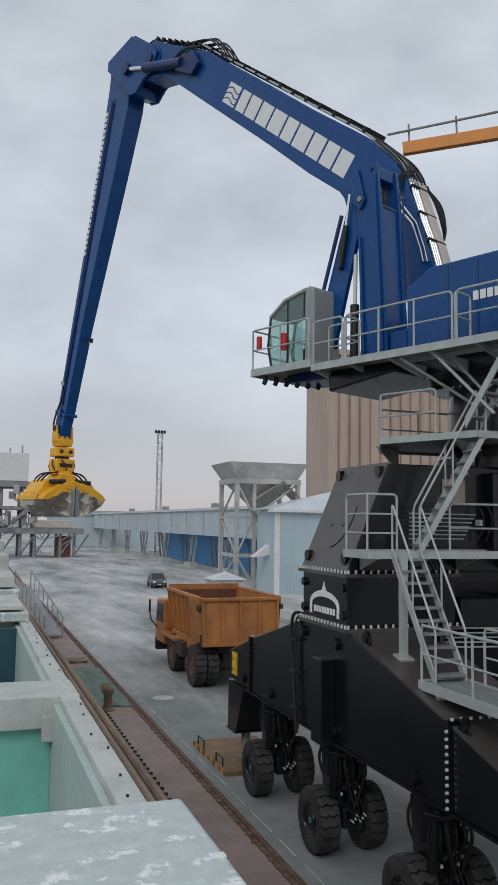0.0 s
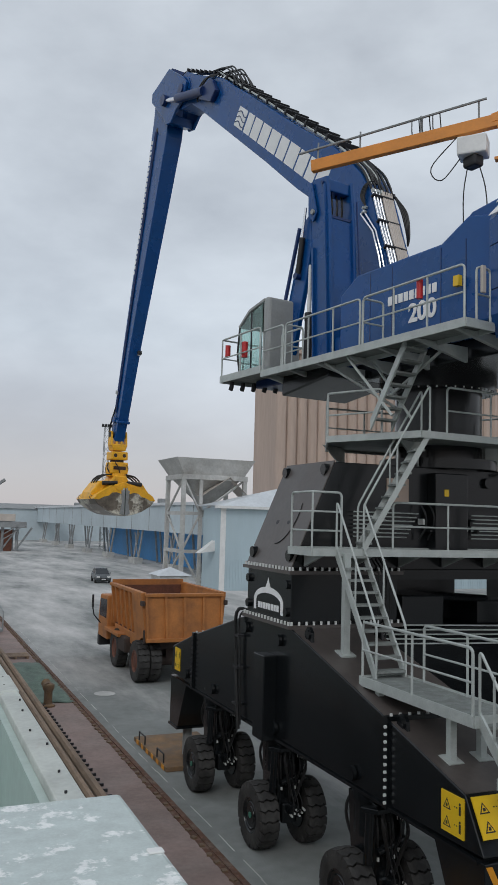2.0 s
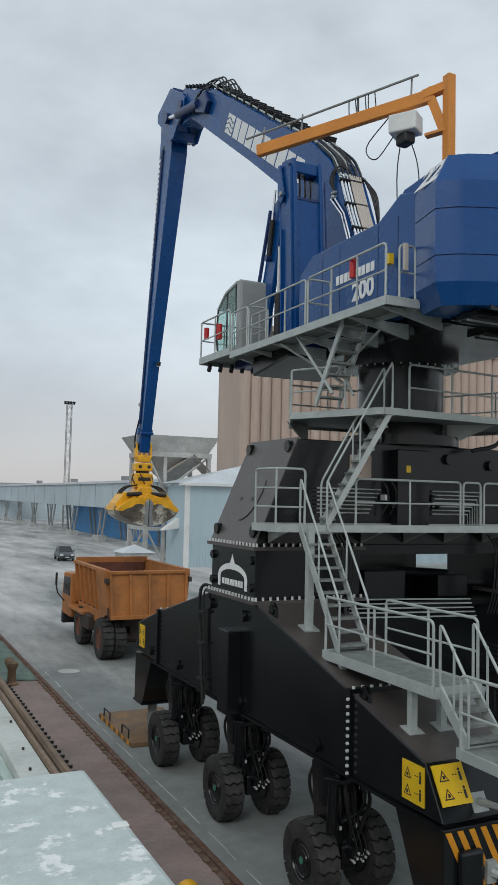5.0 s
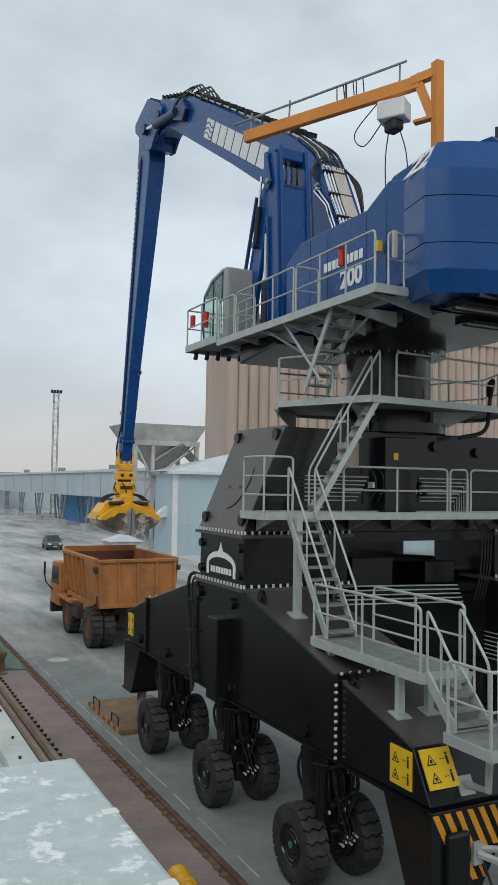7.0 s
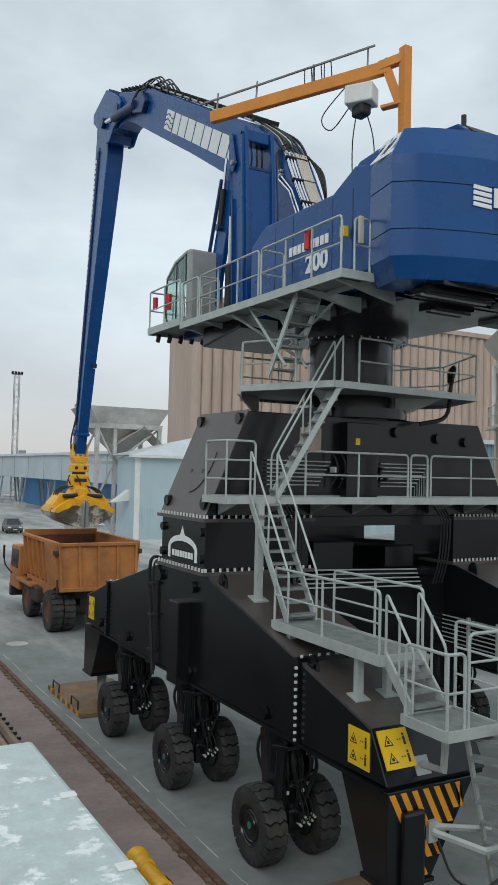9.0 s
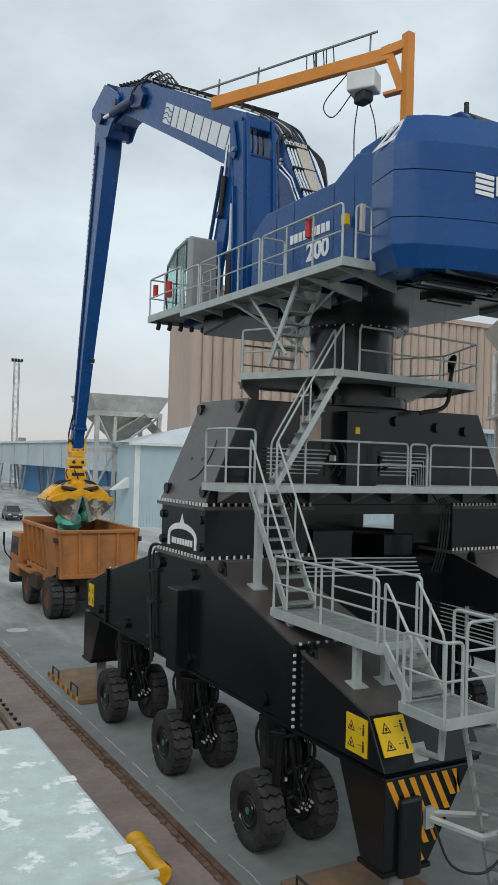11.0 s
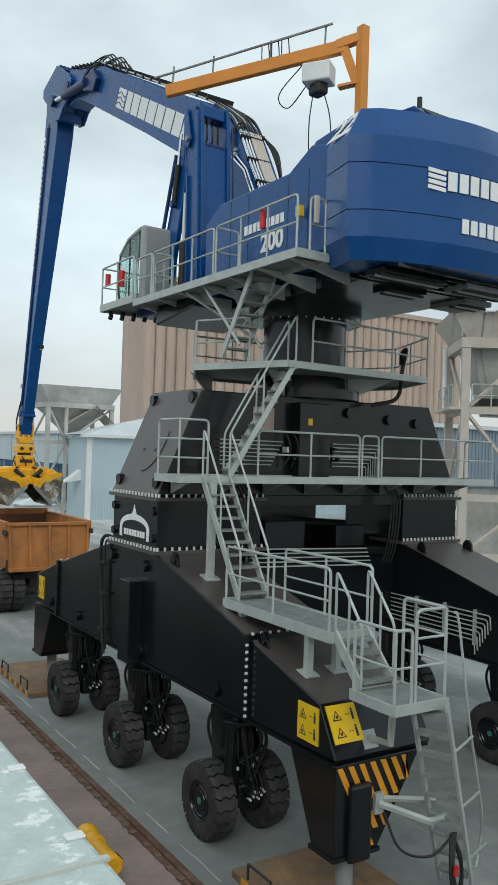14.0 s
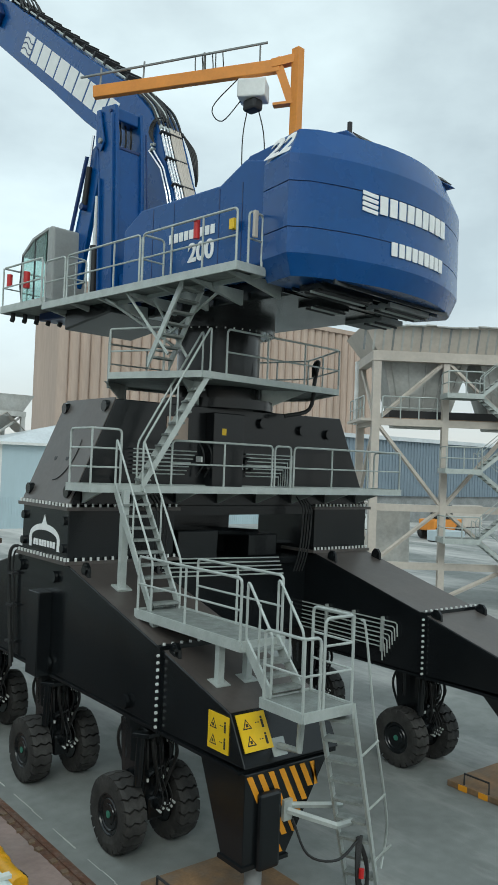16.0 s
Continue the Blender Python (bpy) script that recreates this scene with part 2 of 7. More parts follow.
# ---- mesh helpers ----
class Geo:
    """Collects vertices and faces of one mesh."""

    def __init__(self):
        self.v, self.f = [], []

    def add(self, verts, faces):
        o = len(self.v)
        self.v += [tuple(p) for p in verts]
        self.f += [tuple(i + o for i in f) for f in faces]
        return self

    def box(self, lo, hi):
        (a, b, c), (d, e, f) = lo, hi
        return self.add([(a, b, c), (d, b, c), (d, e, c), (a, e, c), (a, b, f), (d, b, f), (d, e, f), (a, e, f)],
                        [(0, 3, 2, 1), (4, 5, 6, 7), (0, 1, 5, 4), (1, 2, 6, 5), (2, 3, 7, 6), (3, 0, 4, 7)])

    def obox(self, centre, size, rot=(0, 0, 0)):
        m = Matrix.Translation(centre) @ Euler([radians(a) for a in rot]).to_matrix().to_4x4()
        x, y, z = (s / 2 for s in size)
        g = Geo().box((-x, -y, -z), (x, y, z))
        return self.add([m @ Vector(p) for p in g.v], g.f)

    def prism(self, poly, axis, lo, hi, scale_hi=None):
        """A polygon in the two other axes, drawn out along axis from lo to hi."""
        n = len(poly)

        def at(p, h):
            return {"x": (h, p[0], p[1]), "y": (p[0], h, p[1]), "z": (p[0], p[1], h)}[axis]
        verts = [at(p, lo) for p in poly] + [at(p, hi) for p in poly]
        faces = [tuple(range(n))[::-1], tuple(range(n, 2 * n))] + [(i, (i + 1) % n, n + (i + 1) % n, n + i) for i in range(n)]
        return self.add(verts, faces)

    def tube(self, pts, r, n=8, r2=None, closed=False):
        pts = [Vector(p) for p in pts]
        rings = []
        up = Vector((0.31, 0.17, 0.93)).normalized()
        for i, p in enumerate(pts):
            a = pts[max(i - 1, 0)]
            b = pts[min(i + 1, len(pts) - 1)]
            d = (b - a).normalized()
            s = d.cross(up)
            if s.length < 0.1:
                s = d.cross(Vector((1, 0, 0)))
            s.normalize()
            t = s.cross(d)
            q = r if r2 is None else r + (r2 - r) * i / (len(pts) - 1)
            rings.append([p + (s * math.cos(2 * math.pi * k / n) + t * math.sin(2 * math.pi * k / n)) * q for k in range(n)])
        verts = [v for ring in rings for v in ring]
        faces = []
        for i in range(len(rings) - 1):
            for k in range(n):
                faces.append((i * n + k, i * n + (k + 1) % n, (i + 1) * n + (k + 1) % n, (i + 1) * n + k))
        faces.append(tuple(range(n))[::-1])
        faces.append(tuple(range((len(rings) - 1) * n, len(rings) * n)))
        return self.add(verts, faces)

    def hose(self, pts, r, n=6):
        """A tube along a smooth line through the points."""
        p = [Vector(q) for q in pts]
        p = [p[0] * 2 - p[1]] + p + [p[-1] * 2 - p[-2]]
        out = []
        for i in range(1, len(p) - 2):
            for k in range(5):
                t = k / 5
                out.append(0.5 * (2 * p[i] + (p[i + 1] - p[i - 1]) * t + (2 * p[i - 1] - 5 * p[i] + 4 * p[i + 1] - p[i + 2]) * t * t + (3 * p[i] - p[i - 1] - 3 * p[i + 1] + p[i + 2]) * t ** 3))
        return self.tube(out + [p[-2]], r, n)

    def lathe(self, prof, n=32, axis="x", caps=True):
        """A profile of (along, radius) turned round an axis through the origin."""
        verts, faces = [], []
        for a, r in prof:
            for k in range(n):
                c, s = math.cos(2 * math.pi * k / n) * r, math.sin(2 * math.pi * k / n) * r
                verts.append({"x": (a, c, s), "y": (c, a, s), "z": (c, s, a)}[axis])
        for i in range(len(prof) - 1):
            for k in range(n):
                faces.append((i * n + k, i * n + (k + 1) % n, (i + 1) * n + (k + 1) % n, (i + 1) * n + k))
        if caps:
            faces.append(tuple(range(n))[::-1])
            faces.append(tuple(range((len(prof) - 1) * n, len(prof) * n)))
        return self.add(verts, faces)

    def shift(self, d):
        self.v = [(p[0] + d[0], p[1] + d[1], p[2] + d[2]) for p in self.v]
        return self


def mesh_of(name, g, material, smooth=False, sharp=40):
    me = bpy.data.meshes.new(name)
    me.from_pydata(g.v, [], g.f)
    bm = bmesh.new()
    bm.from_mesh(me)
    bmesh.ops.recalc_face_normals(bm, faces=bm.faces)
    bm.to_mesh(me)
    bm.free()
    me.materials.append(material)
    if smooth:
        for p in me.polygons:
            p.use_smooth = True
        me.set_sharp_from_angle(angle=radians(sharp))
    return me


def part(name, g, material, parent=None, label="", bevel=0.0, smooth=False, at=None, sharp=40):
    """Links a Geo as one mesh object under a thing or a part."""
    ob = new(name, mesh_of(name, g, material, smooth, sharp))
    if parent:
        ob.parent = parent
    if at is not None:
        ob.matrix_basis = at
    if label:
        ob["label"] = label
    if bevel:
        b = ob.modifiers.new("bevel", "BEVEL")
        b.width, b.segments, b.limit_method, b.angle_limit = bevel, 2, "ANGLE", radians(35)
    return ob


def thing(name, at, label, category, group="", kind=""):
    ob = new(name)
    ob.matrix_basis = pose(*at) if isinstance(at, tuple) else at
    return tagged(ob, label, category, group, kind)


def shared(name, me, parent, at):
    ob = new(name, me)
    ob.parent = parent
    ob.matrix_basis = at
    return ob


def text_mesh(body, size, depth=0.004, material=None):
    cu = bpy.data.curves.new("lettering", "FONT")
    cu.body, cu.size, cu.extrude, cu.align_x, cu.align_y = body, size, depth, "CENTER", "CENTER"
    cu.offset = size * 0.035
    tmp = new("lettering", cu)
    bpy.context.view_layer.update()
    me = bpy.data.meshes.new_from_object(tmp.evaluated_get(bpy.context.evaluated_depsgraph_get()))
    bpy.data.objects.remove(tmp)
    me.materials.clear()
    me.materials.append(material)
    return me


def rounded(pts, r=0.1):
    """A line whose corners are bent with the radius r."""
    p = [Vector(q) for q in pts]
    out = [p[0]]
    for a, b, c in zip(p[:-2], p[1:-1], p[2:]):
        u, v = a - b, c - b
        k = min(r, u.length * 0.45, v.length * 0.45)
        a1, c1 = b + u.normalized() * k, b + v.normalized() * k
        out += [a1, a1 * 0.56 + b * 0.38 + c1 * 0.06, a1 * 0.25 + b * 0.5 + c1 * 0.25, a1 * 0.06 + b * 0.38 + c1 * 0.56, c1]
    return out + [p[-1]]


def rail(parent, pts, h=0.95, gap=1.0, name="railing", r=0.024, mids=(0.5,), ends=True):
    """Handrail along a line of floor points, with its own posts and middle rails."""
    up = [Vector(p) + Vector((0, 0, h)) for p in pts]
    line = list(up)
    if ends:
        line = [Vector(pts[0]) + Vector((0, 0, 0.02))] + up + [Vector(pts[-1]) + Vector((0, 0, 0.02))]
    top = part(name, Geo().tube(rounded(line), r, 8), M_GALV, parent, smooth=True)
    for m in mids:
        part("mid_rail", Geo().tube([Vector(p) + Vector((0, 0, h * m)) for p in pts], r * 0.8, 6), M_GALV, top, smooth=True)
    for a, b in zip(pts[:-1], pts[1:]):
        a, b = Vector(a), Vector(b)
        n = max(1, round((b - a).length / gap))
        for i in range(1 if ends and a == Vector(pts[0]) else 0, n):
            p = a + (b - a) * i / n
            part("post", Geo().tube([p, p + Vector((0, 0, h))], r * 0.95, 6), M_GALV, top, smooth=True)
    return top


def stair(parent, a, b, width, side, steps, name="stair", rails=True, h=0.95):
    """A flight from a (low) to b (high); side is the unit vector across it."""
    a, b, s = Vector(a), Vector(b), Vector(side).normalized()
    d = b - a
    flat = Vector((d.x, d.y, 0)).normalized()
    sides = []
    for k in (-1, 1):
        base = Geo()
        o = s * (k * width / 2)
        q = Vector((0, 0, 0.11))
        t = s * 0.02
        base.add([a + o - q - t, a + o + q - t, b + o + q - t, b + o - q - t, a + o - q + t, a + o + q + t, b + o + q + t, b + o - q + t],
                 [(0, 1, 2, 3), (7, 6, 5, 4), (0, 4, 5, 1), (1, 5, 6, 2), (2, 6, 7, 3), (3, 7, 4, 0)])
        sides.append(base)
    st = part(name, sides[0], M_GALV, parent)
    part("stringer", sides[1], M_GALV, st)
    for i in range(steps):
        p = a + d * ((i + 0.5) / steps)
        u = flat * 0.11
        w = s * (width / 2 - 0.02)
        z = Vector((0, 0, 0.02))
        part("tread", Geo().add([p - w - u - z, p + w - u - z, p + w + u - z, p - w + u - z, p - w - u + z, p + w - u + z, p + w + u + z, p - w + u + z],
                                [(0, 3, 2, 1), (4, 5, 6, 7), (0, 1, 5, 4), (1, 2, 6, 5), (2, 3, 7, 6), (3, 0, 4, 7)]), M_GRATE, st)
    if rails:
        for k in (-1, 1):
            o = s * (k * width / 2)
            z = Vector((0, 0, h))
            part("stair_handrail", Geo().tube(rounded([a + o, a + o + z * 0.9, b + o + z, b + o]), 0.022, 8), M_GALV, st, smooth=True)
            mid = a + d * 0.5 + o
            part("post", Geo().tube([mid, mid + z], 0.02, 6), M_GALV, st, smooth=True)
    return st


def deck(parent, poly, z, thick=0.1, name="walkway"):
    """A grated floor with an edge frame."""
    f = part(name, Geo().prism(poly, "z", z - 0.04, z), M_GRATE, parent)
    n = len(poly)
    for i in range(n):
        a, b = Vector((*poly[i], z)), Vector((*poly[(i + 1) % n], z))
        d = (b - a).normalized()
        o = Vector((d.y, -d.x, 0)) * 0.02
        q = Vector((0, 0, thick))
        part("edge_beam", Geo().add([a + o, b + o, b - o, a - o, a + o - q, b + o - q, b - o - q, a - o - q],
                                    [(0, 1, 2, 3), (7, 6, 5, 4), (0, 4, 5, 1), (1, 5, 6, 2), (2, 6, 7, 3), (3, 7, 4, 0)]).shift((0, 0, 0.03)), M_GALV, f)
    return f


def bolts(parent, a, b, n, normal, r=0.026, h=0.035, material=None):
    a, b, nn = Vector(a), Vector(b), Vector(normal)
    me = mesh_of("bolt", Geo().tube([Vector((0, 0, 0)), nn * h], r, 9), material or M_BOLT)
    for i in range(n):
        shared("bolt", me, parent, Matrix.Translation(a + (b - a) * (i / max(1, n - 1))))


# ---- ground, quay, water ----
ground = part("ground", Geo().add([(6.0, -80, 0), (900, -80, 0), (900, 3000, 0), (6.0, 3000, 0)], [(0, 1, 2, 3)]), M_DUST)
tagged(ground, "grey asphalt quay yard streaked with white dust", "ground", kind="structure")
apron = part("quay_apron", Geo().box((4.3, -80, -6), (5.98, 3000, 0.0)), M_APRON)
tagged(apron, "reddish concrete quay apron beside the rail", "quay", kind="structure")
water = part("water", Geo().add([(-900, -200, -2.5), (4.3, -200, -2.5), (4.3, 3000, -2.5), (-900, 3000, -2.5)], [(0, 1, 2, 3)]), M_WATER)
tagged(water, "dark harbour water below the quay", "water", kind="structure")
crane_rail = thing("crane_rail", (6.15, 60, 0), "rusty crane rail set in the quay", "rail", kind="structure")
part("rail_head", Geo().box((-0.035, -120, -0.02), (0.035, 200, 0.035)), M_RUST, crane_rail)
part("groove", Geo().box((-0.17, -120, -0.05), (0.12, 200, 0.006)), M_RUST, crane_rail)
clip_me = mesh_of("rail_clip", Geo().box((-0.05, -0.06, 0.0), (0.05, 0.06, 0.04)), M_PAD)
for k in range(120):
    shared("rail_clip", clip_me, crane_rail, pose(-0.14 + random.uniform(-0.02, 0.02), -54 + k * 0.42 + random.uniform(-0.06, 0.06), 0, 0, 0, random.uniform(-25, 25)))
line = thing("painted_line", (6.55, 0, 0), "worn pale painted line beside the crane rail", "painted line", kind="structure")
for k in range(90):
    if k % 7 not in (2, 5):
        o_ = random.uniform(-0.012, 0.012)
        part("line_dash", Geo().box((-0.012 + o_, 8 + k * 0.45, -0.01), (random.uniform(0.002, 0.02) + o_, 8.45 + k * 0.45, 0.005)), M_HOPPER, line)
kerb = thing("edge_kerb", (4.4, 60, 0), "rusty steel kerb along the quay edge", "kerb", kind="structure")
part("kerb_beam", Geo().box((-0.1, -120, 0.0), (0.1, 200, 0.16)), M_RUST, kerb, bevel=0.02)
comb = thing("quay_comb_rack", (4.82, 24.3, 0), "dark steel cable rack with short teeth on the apron", "cable rack", kind="structure")
part("rack_bar", Geo().box((-0.03, -5.0, 0.0), (0.03, 5.0, 0.05)), M_DARK, comb)
for k in range(24):
    part("tooth", Geo().box((-0.02, -4.9 + k * 0.42, 0.03), (0.13, -4.87 + k * 0.42, 0.1)), M_DARK, comb)

# ---- ship ----
ship = thing("cargo_ship", (0, 0, 0), "moored cargo ship with pale hatch covers and open hold", "ship")
part("hull", Geo().prism([(-13, -6), (3.1, -6), (3.55, -2), (3.6, 1.5), (-13, 1.5)], "y", -14, 62), M_STEELGREY, ship)
part("gunwale_pipe", Geo().tube([(3.5, -14, 1.75), (3.5, 62, 1.75)], 0.09, 8), M_WOOD, ship, smooth=True)
part("gunwale_pipe", Geo().tube([(3.2, -14, 1.9), (3.2, 62, 1.9)], 0.07, 8), M_WOOD, ship, smooth=True)
part("deck_edge", Geo().box((1.75, -14, 1.504), (3.45, 62, 1.6)), M_STEELGREY, ship)
part("coaming", Geo().box((1.46, 4.0, 1.6), (1.74, 40, 4.0)), M_COAM, ship, "pale painted hatch coaming", bevel=0.02)
part("hold_wall", Geo().box((1.36, 4.0, -3), (1.455, 40, 3.9)), M_HOLD, ship)
part("hold_floor", Geo().box((-12, 4.0, -3.2), (1.36, 40, -3.0)), M_TEAL, ship)
part("hold_wall", Geo().box((-12.2, 4.0, -3), (-12, 40, 4.0)), M_HOLD, ship)
part("bulkhead", Geo().box((-12, 12.75, -3), (1.355, 13.0, 3.7)), M_TEALWALL, ship, "teal bulkhead wall")
part("cross_girder", Geo().box((-12, 12.6, 3.55), (1.75, 13.85, 4.02)), M_COAM, ship, "pale cross girder between the hatches", bevel=0.02)
part("girder_foot", Geo().box((1.2, 12.45, 3.4), (1.5, 12.65, 3.75)), M_COAM, ship, bevel=0.01)
# second bay's end wall, its shadow painted in as a dark colour
part("bulkhead", Geo().box((-12, 21.4, -3), (1.355, 21.6, 3.9)), M_HOLDSHADE, ship, "bulkhead with the hold's shade in its dark blue-green colour")
for k in range(22):
    part("cleat", Geo().obox((1.58 + 0.05 * (k % 3), 5.2 + k * 0.85 + 0.2 * (k % 2), 4.01), (0.025, 0.02, 0.03)), M_DARK, ship)
cover = thing("hatch_cover", (0, 0, 4.0), "chalky pale green steel hatch cover, worn white", "hatch cover", group="hatch covers")
part("panel", Geo().box((-11, -12, 0.55), (1.28, 4.84, 0.995)), M_HATCH, cover, bevel=0.03)
part("skirt", Geo().box((-10.9, -11.9, 0.0), (1.18, 4.74, 0.55)), M_COAM, cover)
part("seam", Geo().box((-11, 2.9, 0.995), (1.28, 2.93, 1.01)), M_COAM, cover)
for y in (2.35, 3.15, 3.95):
    part("edge_pad", Geo().obox((1.23, y, 1.0), (0.08, 0.06, 0.012)), M_WHITEBOX, cover, bevel=0.006)
for k, (y, w) in enumerate([(22, 0.5), (26, 1.1), (30, 1.7), (34, 2.2)]):
    c = thing("hatch_cover", (0, y, 4.0), "stacked pale hatch cover panel on the coaming", "hatch cover", group="hatch covers")
    part("panel", Geo().box((-11, 0, 0.0), (1.7, 3.6, w * 0.45)), M_HATCH, c, bevel=0.03)
    part("panel", Geo().box((-11, 0.2, w * 0.45 + 0.05), (1.55, 3.4, w * 0.8)), M_COAM, c, bevel=0.03)

# ---- crane undercarriage ----
BX, BY = 11.44, 15.48
CX = 11.5
lower = thing("crane_undercarriage", (BX, BY, 0), "black four-legged portal carriage of a harbour crane on rubber tyres", "crane undercarriage")


def W(g):
    return g.shift((-BX, -BY, 0))


def LP(x, y, z=0.0):
    return (x - BX, y - BY, z)


TOP = [(22.2, 3.05), (20.45, 3.6), (17.0, 4.5), (14.75, 4.5), (11.3, 3.57), (9.3, 3.0)]
side_poly = TOP + [(8.9, 2.3), (11.0, 2.25), (20.2, 2.25), (22.3, 2.32)]


def portal_beam(x0, x1, outer):
    beam = part("portal_beam", W(Geo().prism(side_poly, "x", x0, x1)), M_BLACK, lower, "glossy black portal beam sloping to both ends", bevel=0.02)
    # thin sheets colour the beam's top with dust and painted sky sheen
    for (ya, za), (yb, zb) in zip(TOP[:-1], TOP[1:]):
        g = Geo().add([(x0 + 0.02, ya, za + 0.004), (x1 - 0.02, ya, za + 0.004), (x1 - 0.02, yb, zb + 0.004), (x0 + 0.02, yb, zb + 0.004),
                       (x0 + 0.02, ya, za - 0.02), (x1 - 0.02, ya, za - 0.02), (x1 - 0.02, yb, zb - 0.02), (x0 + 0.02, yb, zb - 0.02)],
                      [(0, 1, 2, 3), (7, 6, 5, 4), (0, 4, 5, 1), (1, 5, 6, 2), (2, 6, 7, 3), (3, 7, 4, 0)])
        part("top_plate", W(g), M_BLACKTOP, beam, "dusty black top plate, sky sheen in its brownish colour")
    part("bottom_flange", W(Geo().box((x0 - 0.04, 9.0, 2.2), (x1 + 0.04, 22.2, 2.25))), M_BLACK, beam)
    for y, z in ((11.2, 3.55), (20.45, 3.6)):
        part("joint_flange", W(Geo().box((x0 - 0.05, y - 0.06, 2.2), (x1 + 0.05, y + 0.06, z + 0.05))), M_BLACK, beam)
        ox = x0 - 0.055 if outer < 0 else x1 + 0.055
        ix = x1 + 0.055 if outer < 0 else x0 - 0.055
        for xx, nx in ((ox, outer), (ix, -outer)):
            bolts(beam, LP(xx, y - 0.04, 3.45), LP(xx, y - 0.04, 2.3), 11, (nx, 0, 0), material=M_DARK if y > 20 else M_BOLT)
        bolts(beam, LP(x0 + 0.06, y, z + 0.05), LP(x1 - 0.06, y, z + 0.05), 11, (0, 0, 1))
    xo = x0 if outer < 0 else x1
    for y, z in ((15.2, 4.2), (16.9, 4.25), (12.2, 2.45), (15.3, 2.45), (18.9, 2.5), (20.9, 2.5)):
        g = Geo().tube([(xo - 0.02, y, z), (xo + outer * 0.09, y, z)], 0.12, 14)
        part("lifting_eye", W(g), M_BLACK, beam)
    part("stiffener_box", W(Geo().box((xo + min(0, outer) * 0.3, 15.33, 2.18), (xo + max(0, outer) * 0.3, 15.85, 3.88))), M_BLACK, beam, bevel=0.02)
    return beam


beam_near = portal_beam(7.25, 9.1, -1)
beam_far = portal_beam(13.9, 15.75, 1)
# outrigger legs with jacks and pads
for bx0, bx1, flip in ((7.25, 9.1, 1), (15.75, 13.9, -1)):
    for end in (-1, 1):
        ya, yb, yc = (8.88, 10.0, 9.4) if end < 0 else (22.3, 20.95, 21.6)
        xi = bx0 + flip * 0.8
        xt = bx0 + flip * 1.6
        v = [(bx0, ya, 2.24), (xt, ya, 2.24), (xt, yb, 2.24), (bx0, yb, 2.24), (bx0, ya, 0.95), (xi, ya, 0.95), (xi, yc, 0.95), (bx0, yc, 0.95)]
        leg = part("outrigger_leg", W(Geo().add(v, [(0, 1, 2, 3), (7, 6, 5, 4), (0, 4, 5, 1), (1, 5, 6, 2), (2, 6, 7, 3), (3, 7, 4, 0)])), M_BLACK, lower, "black tapered outrigger leg with orange hazard stripes", bevel=0.015)
        part("jack_cylinder", W(Geo().tube([(bx0 + flip * 0.42, (ya + yc) / 2, 0.12), (bx0 + flip * 0.42, (ya + yc) / 2, 1.0)], 0.13, 14)), M_STEELGREY, leg, smooth=True)
        part("foot_plate", W(Geo().box((min(bx0, xi) - 0.03, min(ya, yc) - 0.03, 0.9), (max(bx0, xi) + 0.03, max(ya, yc) + 0.03, 0.96))), M_BLACK, leg)
        if end < 0:
            yy = ya - 0.006
            part("jack_box", W(Geo().box((bx0 + flip * 0.42 - 0.2, ya - 0.1, 0.85), (bx0 + flip * 0.42 + 0.2, ya + 0.02, 1.95))), M_BLACK, leg, bevel=0.05)
            n = 7
            for k in range(n):
                xa = bx0 + flip * (0.02 + k * 0.2)
                w = 0.1
                za, zb = 2.2, 1.0
                run = 0.62
                # stripe is clipped by the slanted inner edge
                pts = []
                for s_ in (0.0, 1.0):
                    z_ = za + (zb - za) * s_
                    lim = bx0 + flip * (1.58 - (2.24 - z_) / 1.29 * 0.8)
                    for d_ in (0, w):
                        x_ = xa + flip * (d_ + s_ * run)
                        x_ = min(x_, lim) if flip > 0 else max(x_, lim)
                        pts.append((x_, z_))
                if abs(pts[0][0] - pts[1][0]) < 0.03:
                    continue
                # shorten a stripe that runs past the edge
                for s_ in (1.0, 0.8, 0.6, 0.45, 0.3):
                    z_ = za + (zb - za) * s_
                    lim = bx0 + flip * (1.58 - (2.24 - z_) / 1.29 * 0.8)
                    if (xa + flip * s_ * run - lim) * flip < -0.03:
                        break
                x2, x3 = xa + flip * s_ * run, xa + flip * (w + s_ * run)
                x3 = min(x3, lim) if flip > 0 else max(x3, lim)
                g = Geo().add([(xa, yy, za), (xa + flip * w, yy, za), (x3, yy, z_), (x2, yy, z_),
                               (xa, yy + 0.004, za), (xa + flip * w, yy + 0.004, za), (x3, yy + 0.004, z_), (x2, yy + 0.004, z_)],
                              [(0, 1, 2, 3), (7, 6, 5, 4), (0, 4, 5, 1), (1, 5, 6, 2), (2, 6, 7, 3), (3, 7, 4, 0)])
                part("hazard_stripe", W(g), M_HAZ, leg, "orange hazard stripe")
        pad = thing("outrigger_pad", (bx0 + flip * 0.5, (ya + yc) / 2 + (0.55 if end > 0 else 0.0), 0), "rusty steel outrigger pad with striped edge on the asphalt", "outrigger pad", group="outrigger pads")
        part("pad_plate", Geo().box((-1.0, -1.6, 0.0), (1.0, 1.6, 0.13)), M_PAD, pad, bevel=0.02)
        for k in range(6):
            part("stripe", Geo().obox((-1.004, -1.3 + k * 0.5, 0.065), (0.008, 0.22, 0.12)), M_HAZ, pad)
